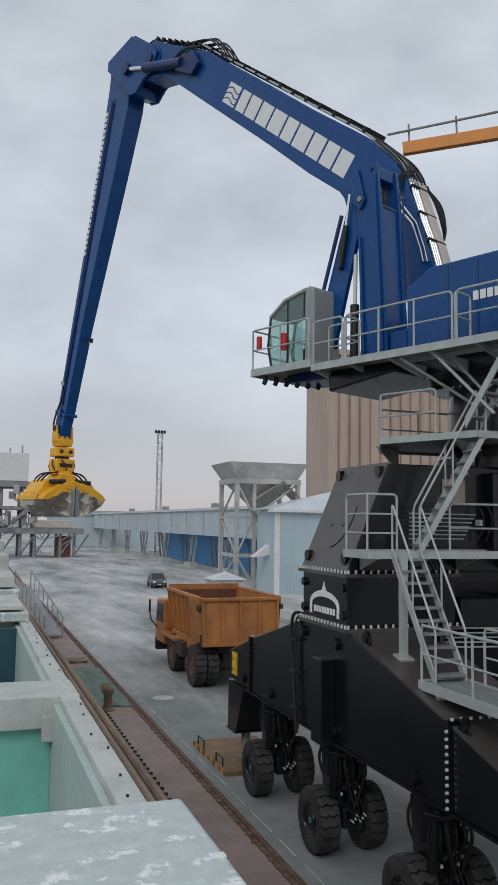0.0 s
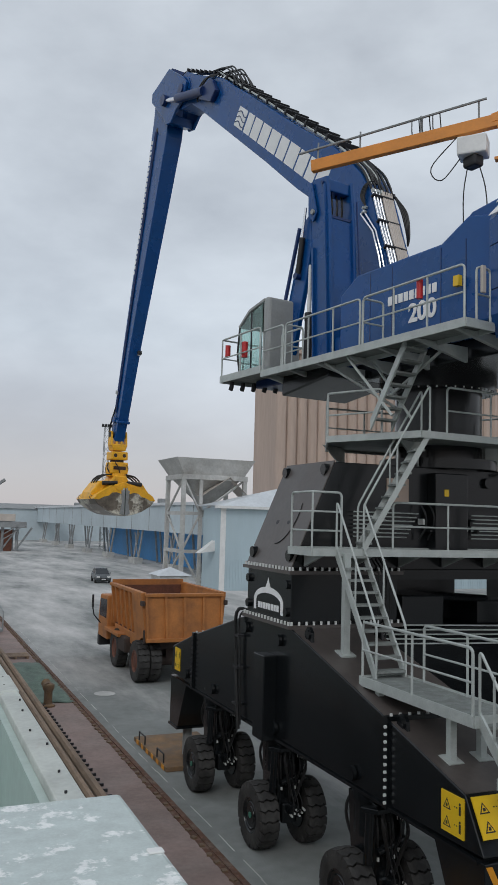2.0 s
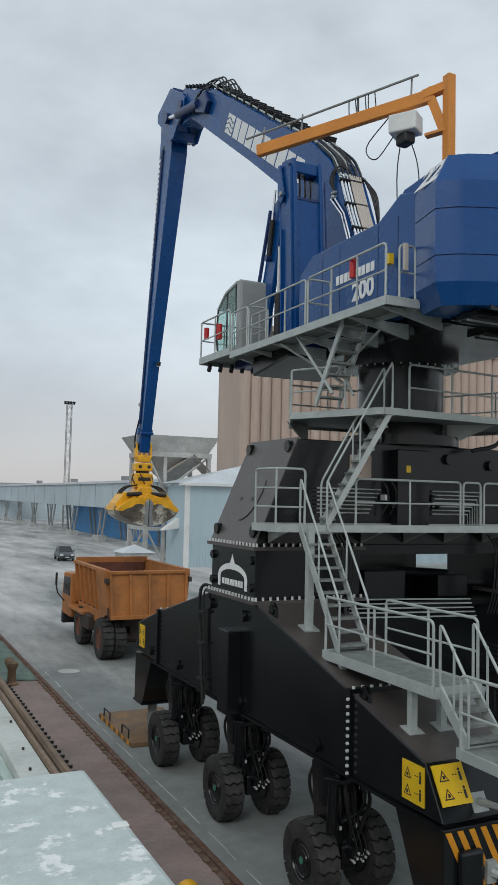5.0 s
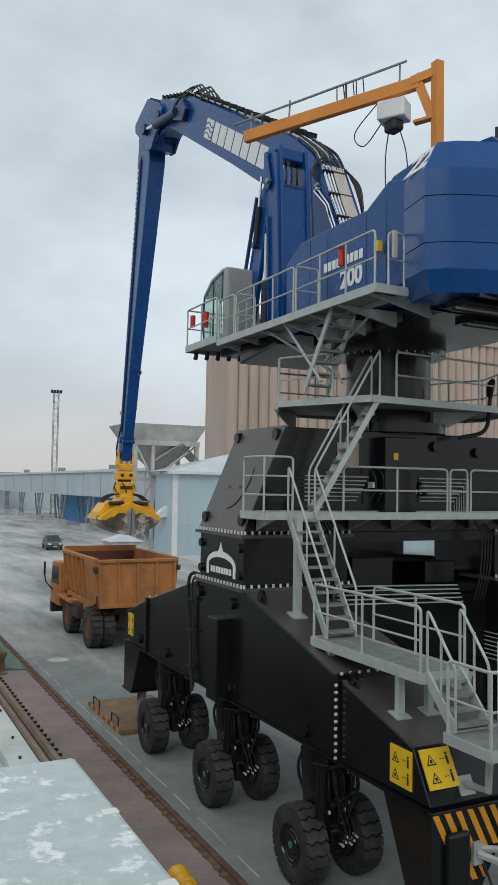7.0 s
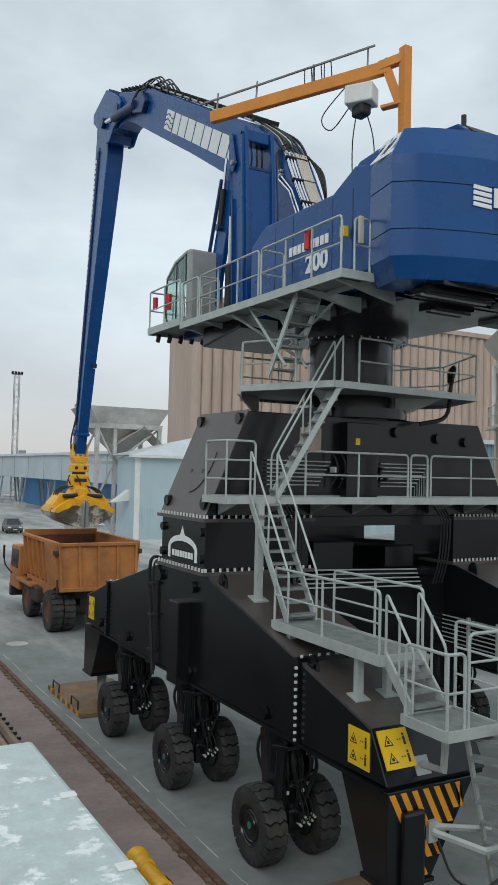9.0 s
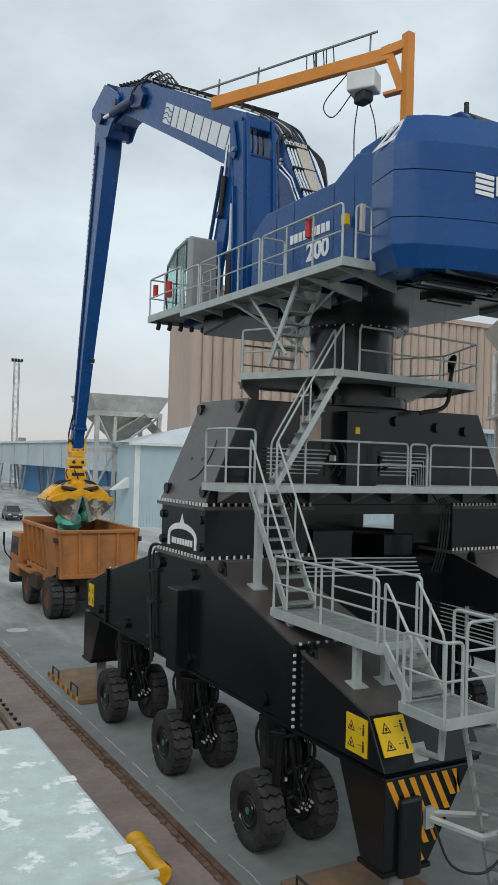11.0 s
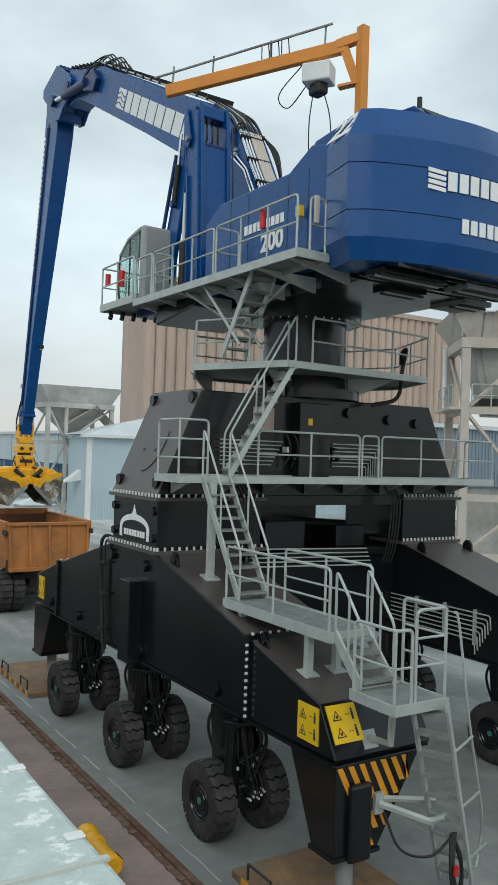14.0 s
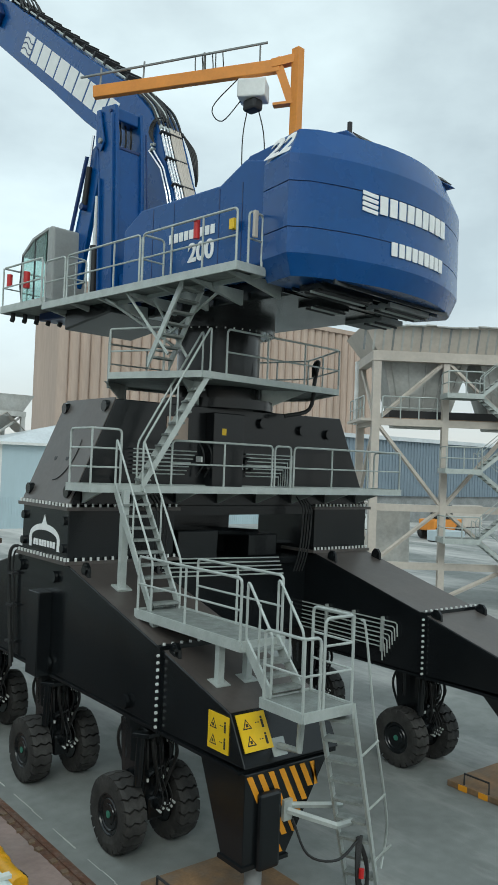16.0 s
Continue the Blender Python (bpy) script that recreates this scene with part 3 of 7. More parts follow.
        for k in (-0.9, 0.9):
            part("handle", Geo().tube([(-0.95, k - 0.3, 0.1), (-0.95, k - 0.3, 0.36), (-0.95, k + 0.3, 0.36), (-0.95, k + 0.3, 0.1)], 0.022, 6), M_DARK, pad)

for x0, x1 in ((7.25, 9.1), (13.9, 15.75)):
    for y, z in ((10.98, 3.4), (14.2, 4.32)):
        for x in (x0 + 0.14, x1 - 0.14):
            part("lug_plate", W(Geo().prism([(y - 0.16, z - 0.1), (y + 0.16, z - 0.1), (y + 0.13, z + 0.18), (y + 0.05, z + 0.27), (y - 0.05, z + 0.27), (y - 0.13, z + 0.18)], "x", x - 0.03, x + 0.03)), M_BLACK, lower)
            part("lug_boss", W(Geo().tube([(x - 0.06, y, z + 0.13), (x + 0.06, y, z + 0.13)], 0.09, 12)), M_BLACK, lower)

# warning signs: yellow plates with two rows of triangle, panel and figure pictograms
SIGNS = [((7.243, 9.54, 2.66), -90, 0, 0.5, 0.54), ((7.56, 9.095, 2.74), 0, -30, 0.52, 0.54), ((7.243, 21.75, 2.75), -90, 0, 0.42, 0.6)]
for (x, y, z), turn, tilt, w_, h_ in SIGNS:
    m = Matrix.Translation((x - BX, y - BY, z)) @ pose(0, 0, 0, tilt, 0, turn)
    sg = part("warning_sign", Geo().box((-w_ / 2, -0.012, -h_ / 2), (w_ / 2, 0.012, h_ / 2)), M_SIGN, lower, "yellow warning sign with black pictograms", at=m)
    for r_ in (-1, 1):
        c = r_ * h_ * 0.22
        part("pictogram", Geo().prism([(-0.2, c - 0.075), (-0.03, c - 0.075), (-0.115, c + 0.075)], "y", -0.015, -0.012), M_DARK, sg)
        part("pictogram_field", Geo().prism([(-0.172, c - 0.058), (-0.058, c - 0.058), (-0.115, c + 0.043)], "y", -0.0175, -0.015), M_SIGN, sg)
        part("pictogram", Geo().box((-0.135, -0.02, c - 0.045), (-0.095, -0.0175, c)), M_DARK, sg)
        part("pictogram", Geo().tube([(0.17, -0.016, c + 0.06), (0.17, -0.012, c + 0.06)], 0.02, 8), M_DARK, sg)
        part("pictogram", Geo().box((0.15, -0.015, c - 0.085), (0.19, -0.012, c + 0.035)), M_DARK, sg)
        for k in range(2):
            part("pictogram", Geo().box((0.045 + 0.045 * k, -0.015, c - 0.01), (0.07 + 0.045 * k, -0.012, c + 0.005)), M_DARK, sg)

# wheels
R_T = 0.66


def tread_tyre(lugs=20):
    """A solid tyre whose tread blocks are parted by steep zigzag grooves that run out through the shoulders."""
    g, n = Geo(), lugs * 4
    prof = [(-0.2, 0.37, 0, 0), (-0.215, 0.5, 0, 0), (-0.213, 0.565, 0, 0), (-0.212, 0.57, 0.35, 0), (-0.2, 0.668, 1, 0), (-0.13, 0.69, 1, 0.22), (-0.05, 0.695, 1, 0), (0.05, 0.695, 1, 0.22), (0.13, 0.69, 1, 0), (0.2, 0.668, 1, 0.22), (0.212, 0.57, 0.35, 0.22), (0.213, 0.565, 0, 0), (0.215, 0.5, 0, 0), (0.2, 0.37, 0, 0)]
    for a, r, deep, turn in prof:
        for k in range(n):
            f = (0.0, 0.13, 0.16, 0.97)[k % 4]
            rr = 0.94 * r - (0.075 * deep if k % 4 < 2 else 0.0)
            t = 2 * math.pi * (k // 4 + f + turn) / lugs
            g.v.append((a, math.cos(t) * rr, math.sin(t) * rr))
    for i in range(len(prof) - 1):
        for k in range(n):
            g.f.append((i * n + k, i * n + (k + 1) % n, (i + 1) * n + (k + 1) % n, (i + 1) * n + k))
    return g


tyre_g = tread_tyre()
ME_TYRE = mesh_of("tyre", tyre_g, M_RUBBER)
rim_g = Geo().lathe([(-0.17, 0.36), (-0.2, 0.35), (-0.2, 0.325), (-0.175, 0.31), (-0.17, 0.27), (-0.19, 0.255), (-0.165, 0.235), (-0.16, 0.18), (-0.185, 0.165), (-0.185, 0.0001), (0.15, 0.0001), (0.17, 0.36)], 28, "x")
ME_RIM = mesh_of("rim", rim_g, M_BLACK, smooth=True)
ME_HUB = mesh_of("wheel", Geo().lathe([(-0.17, 0.0001), (-0.17, 0.1), (-0.05, 0.1), (0.05, 0.1), (0.2, 0.09), (0.2, 0.0001)], 16, "x"), M_BLACK, smooth=True)
ME_CAP = mesh_of("hub_cap", Geo().tube([(-0.2, 0, 0), (-0.184, 0, 0)], 0.06, 12), mat("green_cap", (0.05, 0.2, 0.14), 0.5))


def bogie(x, y):
    """A steered axle with two wheels, yoke and knuckle below the beam."""
    bg = part("bogie_yoke", W(Geo().tube([(x, y, 1.5), (x, y, 2.25)], 0.38, 20)), M_BLACK, lower, "black steering yoke with hoses")
    part("turntable", W(Geo().tube([(x, y, 2.08), (x, y, 2.2)], 0.42, 20)), M_BLACK, bg)
    part("yoke_arm", W(Geo().prism([(y - 0.34, 1.75), (y + 0.34, 1.75), (y + 0.24, 0.6), (y - 0.24, 0.6)], "x", x - 0.2, x + 0.2)), M_BLACK, bg, bevel=0.03)
    part("yoke_cheek", W(Geo().prism([(y - 0.46, 2.1), (y + 0.46, 2.1), (y + 0.36, 1.2), (y + 0.2, 0.75), (y - 0.2, 0.75), (y - 0.36, 1.2)], "x", x - 0.29, x - 0.2)), M_BLACK, bg, bevel=0.02)
    part("yoke_cheek", W(Geo().prism([(y - 0.46, 2.1), (y + 0.46, 2.1), (y + 0.36, 1.2), (y + 0.2, 0.75), (y - 0.2, 0.75), (y - 0.36, 1.2)], "x", x + 0.2, x + 0.29)), M_BLACK, bg, bevel=0.02)
    part("steering_arm", W(Geo().prism([(x - 0.52, y - 0.34), (x - 0.34, y - 0.56), (x + 0.34, y - 0.5), (x + 0.4, y - 0.3), (x, y)], "z", 1.98, 2.06)), M_BLACK, bg, bevel=0.01)
    part("steering_cylinder", W(Geo().tube([(x - 0.42, y - 0.42, 1.2), (x - 0.4, y - 0.44, 2.0)], 0.075, 12)), M_BLACK, bg, smooth=True)
    part("drive_motor", W(Geo().lathe([(-0.34, 0.0001), (-0.34, 0.12), (-0.2, 0.14), (-0.18, 0.2), (0.0, 0.22), (0.02, 0.0001)], 18, "y").shift((x + 0.06, y - 0.14, 0.8))), M_BLACK, bg, smooth=True)
    for k in range(6):
        part("fitting", W(Geo().tube([(x - 0.02 + 0.055 * k, y - 0.54, 0.7 + 0.05 * (k % 3)), (x - 0.02 + 0.055 * k, y - 0.42, 0.72 + 0.05 * (k % 3))], 0.022, 8)), M_BOLT, bg)
    for k in range(3):
        part("hose", W(Geo().hose([(x + 0.07 * k, y - 0.52, 0.72), (x + 0.09 * k, y - 0.56, 0.95), (x - 0.05 + 0.07 * k, y - 0.46, 1.3), (x - 0.1 + 0.06 * k, y - 0.44, 1.8)], 0.013, 5)), M_HOSE, bg, smooth=True)
    part("brake_disc", W(Geo().tube([(x + 0.31, y, R_T - 0.02), (x + 0.34, y, R_T - 0.02)], 0.34, 22)), M_BLACK, bg)
    for k in range(5):
        part("grease_nipple", W(Geo().tube([(x + 0.1 + 0.05 * k, y - 0.47, 2.0 - 0.02 * k), (x + 0.1 + 0.05 * k, y - 0.47, 1.84 - 0.02 * k)], 0.012, 6)), M_BOLT, bg)
    part("axle", W(Geo().tube([(x - 0.55, y, R_T - 0.02), (x + 0.55, y, R_T - 0.02)], 0.15, 14)), M_BLACK, bg)
    part("hose", W(Geo().hose([(x - 0.1, y - 0.35, 2.2), (x - 0.2, y - 0.5, 1.8), (x - 0.05, y - 0.45, 1.2), (x, y - 0.25, 0.8)], 0.03, 6)), M_HOSE, bg, smooth=True)
    part("hose", W(Geo().hose([(x + 0.15, y - 0.35, 2.2), (x + 0.25, y - 0.55, 1.7), (x + 0.1, y - 0.45, 1.1), (x + 0.1, y - 0.25, 0.75)], 0.03, 6)), M_HOSE, bg, smooth=True)
    part("hose", W(Geo().hose([(x - 0.2, y + 0.35, 2.2), (x - 0.3, y + 0.5, 1.7), (x - 0.1, y + 0.4, 1.0)], 0.03, 6)), M_HOSE, bg, smooth=True)
    part("knuckle", W(Geo().obox((x, y - 0.12, 0.72), (0.34, 0.5, 0.42))), M_BLACK, bg, bevel=0.05)
    part("steering_cylinder", W(Geo().tube([(x - 0.25, y - 0.42, 1.35), (x + 0.3, y - 0.36, 1.5)], 0.07, 10)), M_BLACK, bg, smooth=True)
    for k in range(5):
        part("hose", W(Geo().hose([(x - 0.2 + 0.1 * k, y - 0.3, 2.18), (x - 0.28 + 0.13 * k, y - 0.48 - 0.03 * k, 1.7), (x - 0.2 + 0.1 * k, y - 0.36, 1.25)], 0.018, 5)), M_HOSE, bg, smooth=True)
        part("fitting", W(Geo().obox((x - 0.2 + 0.1 * k, y - 0.37, 1.22 + 0.1 * (k % 3)), (0.035, 0.04, 0.06))), M_BOLT, bg)
    for k in range(4):
        part("fitting", W(Geo().obox((x + 0.05 + 0.06 * k, y - 0.24, 0.72 + 0.03 * (k % 2)), (0.03, 0.06, 0.12))), M_BOLT, bg)
    for k in (-1, 1):
        at = Matrix.Translation(LP(x + k * 0.53, y, R_T - 0.02)) @ pose(0, 0, 0, random.uniform(0, 16), 0, 0 if k < 0 else 180)
        wh = shared("wheel", ME_HUB, lower, at)
        shared("tyre", ME_TYRE, wh, Matrix())
        shared("rim", ME_RIM, wh, Matrix())
        shared("hub_cap", ME_CAP, wh, Matrix())


for y in (12.08, 15.72, 19.38):
    bogie(7.62, y)
    bogie(14.85, y)

# pedestals, cross box
for x0, x1, o in ((7.25, 9.75, -1), (13.92, 15.75, 1)):
    ped = part("pedestal", W(Geo().box((x0, 14.76, 4.5), (x1, 16.98, 5.62))), M_BLACK, lower, "black pedestal box with bolted flanges", bevel=0.015)
    for z in (4.52, 5.6):
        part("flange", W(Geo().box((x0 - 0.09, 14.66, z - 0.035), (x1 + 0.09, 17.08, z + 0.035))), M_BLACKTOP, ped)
        zz = z + 0.035
        xo = x0 - 0.05 if o < 0 else x1 + 0.05
        bolts(ped, LP(x0, 14.71, zz), LP(x1, 14.71, zz), 16, (0, 0, 1), 0.026, 0.07)
        bolts(ped, LP(xo, 14.75, zz), LP(xo, 17.0, zz), 15, (0, 0, 1), 0.026, 0.07)
    for y, z in ((14.9, 5.35), (16.85, 5.35), (14.9, 4.8), (16.85, 4.8)):
        part("lug", W(Geo().tube([(x0 - 0.07 if o < 0 else x1 - 0.02, y, z), (x0 + 0.02 if o < 0 else x1 + 0.07, y, z)], 0.09, 12)), M_BLACK, ped)
# emblem: plain white arch with a bar
em, inner = [], []
for k in range(17):
    a = math.pi * k / 16
    em.append((15.85 + 0.74 * math.cos(a), 4.92 + 0.3 * math.sin(a)))
    inner.append((15.85 + 0.62 * math.cos(a), 4.92 + 0.17 * math.sin(a)))
eg = Geo().prism([(16.59, 4.7), *em, (15.11, 4.7), (15.23, 4.7), *inner[::-1], (16.47, 4.7)], "x", 7.238, 7.246)
emblem = part("emblem", W(eg), M_WHITE, lower, "white emblem shape")
part("emblem_spike", W(Geo().prism([(15.72, 5.2), (15.98, 5.2), (15.9, 5.32), (15.85, 5.42), (15.8, 5.32)], "x", 7.236, 7.242)), M_WHITE, emblem)
for k in range(8):
    part("emblem_bar", W(Geo().box((7.238, 15.32 + k * 0.135, 4.75), (7.246, 15.42 + k * 0.135, 4.88))), M_WHITE, emblem)

cross = part("cross_box", W(Geo().prism([(7.25, 5.66), (15.75, 5.66), (14.7, 7.88), (8.2, 7.88)], "y", 14.76, 16.98)), M_BLACK, lower, "black trapezoid cross box carrying the slew column", bevel=0.02)
# thin sheet on the slanted face, sky reflection put into its colour
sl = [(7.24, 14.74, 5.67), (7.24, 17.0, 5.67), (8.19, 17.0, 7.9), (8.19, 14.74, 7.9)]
part("slant_plate", W(Geo().add([*sl, *[(x - 0.02, y, z + 0.008) for x, y, z in sl]], [(3, 2, 1, 0), (4, 5, 6, 7), (0, 1, 5, 4), (1, 2, 6, 5), (2, 3, 7, 6), (3, 0, 4, 7)])), M_BLACKTOP, lower, "black slanted side plate, painted grey-brown for its sky reflection")
for y, f in ((14.95, 0.12), (16.8, 0.12), (14.95, 0.93), (16.8, 0.93)):
    x, z = 7.25 + 0.95 * f, 5.66 + 2.22 * f
    part("lug", W(Geo().tube([(x - 0.12, y, z), (x + 0.02, y, z)], 0.12, 14)), M_BLACK, lower)
part("hand_hole", W(Geo().tube([(7.62, 15.7, 6.62), (7.66, 15.7, 6.6)], 0.07, 14)), M_DARK, lower)
part("hand_hole", W(Geo().tube([(7.62, 16.25, 6.62), (7.66, 16.25, 6.6)], 0.07, 14)), M_DARK, lower)
part("inner_deck", W(Geo().box((9.75, 14.9, 4.25), (13.92, 16.9, 4.4))), M_BLACK, lower)
part("cross_tie", W(Geo().box((9.1, 15.0, 2.6), (13.9, 16.8, 4.25))), M_BLACK, lower, bevel=0.03)
part("cross_bottom", W(Geo().box((9.75, 14.8, 5.45), (13.92, 16.95, 5.66))), M_BLACK, lower)
part("notice_plate", W(Geo().box((9.45, 14.735, 7.1), (10.0, 14.755, 7.6))), M_SILO, lower, "tan notice plate")
part("control_cabinet", W(Geo().box((10.5, 14.45, 6.0), (11.35, 14.76, 7.75))), M_BLACK, lower, "black control cabinet on the cross box", bevel=0.02)
part("cabinet_label", W(Geo().box((10.72, 14.443, 7.25), (10.84, 14.45, 7.4))), M_SIGN, lower)
for x, z in ((13.35, 7.5), (14.25, 7.45), (12.1, 7.6)):
    part("lug", W(Geo().tube([(x, 14.66, z), (x, 14.78, z)], 0.12, 14)), M_BLACK, lower)
part("oil_tank", W(Geo().box((9.8, 16.2, 4.4), (12.35, 16.9, 5.45))), M_BLACK, lower, bevel=0.04)
part("oil_tank", W(Geo().box((12.4, 15.9, 4.4), (13.9, 16.6, 4.62))), M_BLACK, lower, bevel=0.04)
arc = []
for i in range(13):
    th = radians(20 - 9 * i)
    f_ = (1.2 + 0.7 * math.sin(th)) / 2.41
    arc.append((7.21 + 0.95 * f_, 15.95 - 0.6 * math.cos(th), 5.68 + 2.22 * f_))
part("handle_arc", W(Geo().tube(arc, 0.012, 5)), M_DARK, lower)
# pipe runs on the rear face of the cross box and on the far beam
for k in range(7):
    z = 6.35 + k * 0.085
    part("hydraulic_pipe", W(Geo().tube([(8.6, 14.66, z), (9.9 + 0.05 * k, 14.66, z)], 0.016, 6)), M_GALV, lower, smooth=True)
    part("hydraulic_pipe", W(Geo().tube([(11.6, 14.66, z), (12.6 + 0.07 * k, 14.66, z), (12.6 + 0.07 * k, 14.66, 6.1)], 0.016, 6)), M_GALV, lower, smooth=True)
for k in range(7):
    z = 3.25 - k * 0.1
    part("hydraulic_pipe", W(Geo().tube([(13.84, 15.3, z), (13.84, 11.95 + 0.07 * k, z), (13.84, 11.9 + 0.07 * k, z - 0.03), (13.84, 11.88 + 0.07 * k, z - 0.3)], 0.017, 6)), M_GALV, lower, smooth=True)
for k in range(12):
    part("valve_block", W(Geo().obox((10.3 + 0.13 * k + random.uniform(-0.05, 0.05), 14.62, 6.8 + random.uniform(-0.35, 0.35)), (random.uniform(0.05, 0.13), 0.2, random.uniform(0.05, 0.13)))), M_BLACK if k % 4 else M_BOLT, lower, bevel=0.01)
for k in range(6):
    part("hose", W(Geo().hose([(10.2 + 0.22 * k, 14.64, 7.1), (10.25 + 0.22 * k, 14.5, 6.9), (10.3 + 0.2 * k, 14.52, 6.6), (10.2 + 0.22 * k, 14.64, 6.3)], 0.022)), M_HOSE, lower, smooth=True)
for y in (12.3, 13.2, 14.1):
    part("pipe_clamp", W(Geo().box((13.8, y, 2.55), (13.88, y + 0.05, 3.32))), M_GALV, lower)
part("power_unit", W(Geo().box((10.0, 14.95, 4.4), (11.1, 16.4, 5.1))), M_BLACK, lower, bevel=0.04)
part("power_unit", W(Geo().box((12.2, 15.2, 4.4), (13.1, 16.6, 4.95))), M_BLACK, lower, bevel=0.04)
for k in range(5):
    part("hydraulic_pipe", W(Geo().tube([(9.2, 14.9 - 0.05 * k, 4.5 - 0.09 * k), (12.9, 14.9 - 0.05 * k, 4.4 - 0.09 * k)], 0.018, 6)), M_GALV, lower, smooth=True)
for k in range(8):
    x = 8.95 + 0.09 * (k % 4) + (3.5 if k > 3 else 0)
    part("hose", W(Geo().hose([(x + (0.6 if x > 12 else 0.0), 14.5, 5.9), (x + (0.6 if x > 12 else 0.0) + 0.05, 14.3, 5.6), (x + (0.6 if x > 12 else 0.0) + 0.08, 14.34, 5.0), (x + (0.6 if x > 12 else 0.0) + 0.05, 14.4, 4.5), (x + (0.6 if x > 12 else 0.0), 14.5, 4.1)], 0.018, 6)), M_HOSE, lower, smooth=True)
part("winch_arm", W(Geo().hose([(10.4, 15.6, 4.75), (11.2, 15.5, 5.0), (12.6, 15.4, 4.95)], 0.1, 8)), M_BLACK, lower)

# slew column and its platform
col = part("slew_column", W(Geo().tube([(BX, BY + 0.2, 7.85), (BX, BY + 0.2, 10.1)], 1.0, 40)), M_BLACK, lower, "black slew column", smooth=True)
part("collar", W(Geo().tube([(BX, BY + 0.2, 7.88), (BX, BY + 0.2, 8.1)], 1.35, 40)), M_BLACK, col, smooth=True)
part("slew_ring", W(Geo().tube([(BX, BY + 0.2, 9.8), (BX, BY + 0.2, 10.1)], 1.22, 40)), M_BLACK, col, smooth=True)
PL = [(8.3, 15.3), (9.35, 17.3), (13.6, 17.3), (14.3, 15.6), (13.45, 13.6), (9.25, 13.2)]
plat = deck(lower, [(x - BX, y - BY) for x, y in PL], 8.44, 0.14, "column_platform")
rail(lower, [LP(x, y, 8.44) for x, y in [(9.9, 13.27), (13.45, 13.6), (14.3, 15.6), (13.6, 17.3), (9.35, 17.3), (8.3, 15.3), (8.9, 14.1)]], gap=1.1)
for x, y in ((9.4, 14.2), (13.0, 14.2), (8.8, 16.4)):
    part("platform_bracket", W(Geo().add([(x, y, 8.4), (x + 0.9 * (1 if x < BX else -1), y + 0.6, 7.9), (x + 0.9 * (1 if x < BX else -1), y + 0.6, 8.4), (x, y + 0.06, 8.4), (x + 0.9 * (1 if x < BX else -1), y + 0.66, 7.9), (x + 0.9 * (1 if x < BX else -1), y + 0.66, 8.4)],
                                         [(0, 1, 2), (5, 4, 3), (0, 3, 4, 1), (1, 4, 5, 2), (2, 5, 3, 0)])), M_GALV, lower)
part("cable_reel", W(Geo().hose([(13.2, 14.2, 8.8), (13.3, 14.3, 9.05), (13.35, 14.2, 9.15), (13.2, 14.15, 8.7), (13.1, 14.2, 8.0), (12.5, 14.4, 7.8)], 0.05, 8)), M_HOSE, lower, smooth=True)
# middle walkway
wk = [(7.15, 13.7), (7.15, 14.72), (15.9, 14.72), (15.9, 13.7)]
deck(lower, [(x - BX, y - BY) for x, y in wk], 6.1, 0.15, "middle_walkway")
for k in range(8):
    x = 7.5 + k * 1.12
    part("walkway_bracket", W(Geo().add([(x, 13.75, 6.04), (x, 14.72, 6.04), (x, 14.72, 5.72), (x + 0.05, 13.75, 6.04), (x + 0.05, 14.72, 6.04), (x + 0.05, 14.72, 5.72)],
                                        [(0, 1, 2), (5, 4, 3), (0, 3, 4, 1), (1, 4, 5, 2), (2, 5, 3, 0)])), M_GALV, lower)
rail(lower, [LP(7.15, 14.6, 6.1), LP(7.15, 13.72, 6.1), LP(7.78, 13.72, 6.1)], 1.1, mids=(0.33, 0.66))
rail(lower, [LP(8.95, 13.72, 6.1), LP(11.6, 13.72, 6.1)], gap=1.3)
rail(lower, [LP(11.68, 13.72, 6.1), LP(12.15, 13.72, 6.1)], gap=1.3)
rail(lower, [LP(12.25, 13.72, 6.1), LP(15.85, 13.72, 6.1), LP(15.85, 14.6, 6.1)], gap=1.2)
# flights
stair(lower, LP(7.95, 12.2, 3.97), LP(7.98, 13.72, 6.08), 0.6, (1, 0, 0), 10, "access_stair")
stair(lower, LP(8.35, 13.95, 6.12), LP(9.55, 13.5, 8.44), 0.6, (0.35, 1, 0), 10, "upper_stair")
low = [(7.45, 9.35), (7.45, 12.4), (8.3, 12.4), (8.3, 9.35)]
deck(lower, [(x - BX, y - BY) for x, y in low], 3.97, 0.16, "low_walkway")
rail(lower, [LP(7.47, 12.35, 3.97), LP(7.47, 9.4, 3.97)], 0.95, gap=1.5)
rail(lower, [LP(8.28, 11.7, 3.97), LP(8.28, 9.4, 3.97)], 0.95, gap=1.1)
for x, y, z in ((7.58, 11.97, 3.72), (7.6, 10.05, 3.2), (8.15, 10.05, 3.2)):
    part("support_post", W(Geo().box((x - 0.055, y - 0.055, z - 0.03), (x + 0.055, y + 0.055, 3.95))), M_GALV, lower)
    part("post_plate", W(Geo().obox((x, y, z + 0.015), (0.27, 0.27, 0.03), (15, 0, 0))), M_GALV, lower)
part("tall_post", W(Geo().box((7.72, 13.44, 4.1), (7.85, 13.56, 6.05))), M_GALV, lower)
part("post_plate", W(Geo().obox((7.79, 13.5, 4.185), (0.3, 0.3, 0.03), (15, 0, 0))), M_GALV, lower)
stair(lower, LP(7.85, 8.75, 3.32), LP(7.85, 9.35, 3.95), 0.6, (1, 0, 0), 4, "short_stair")
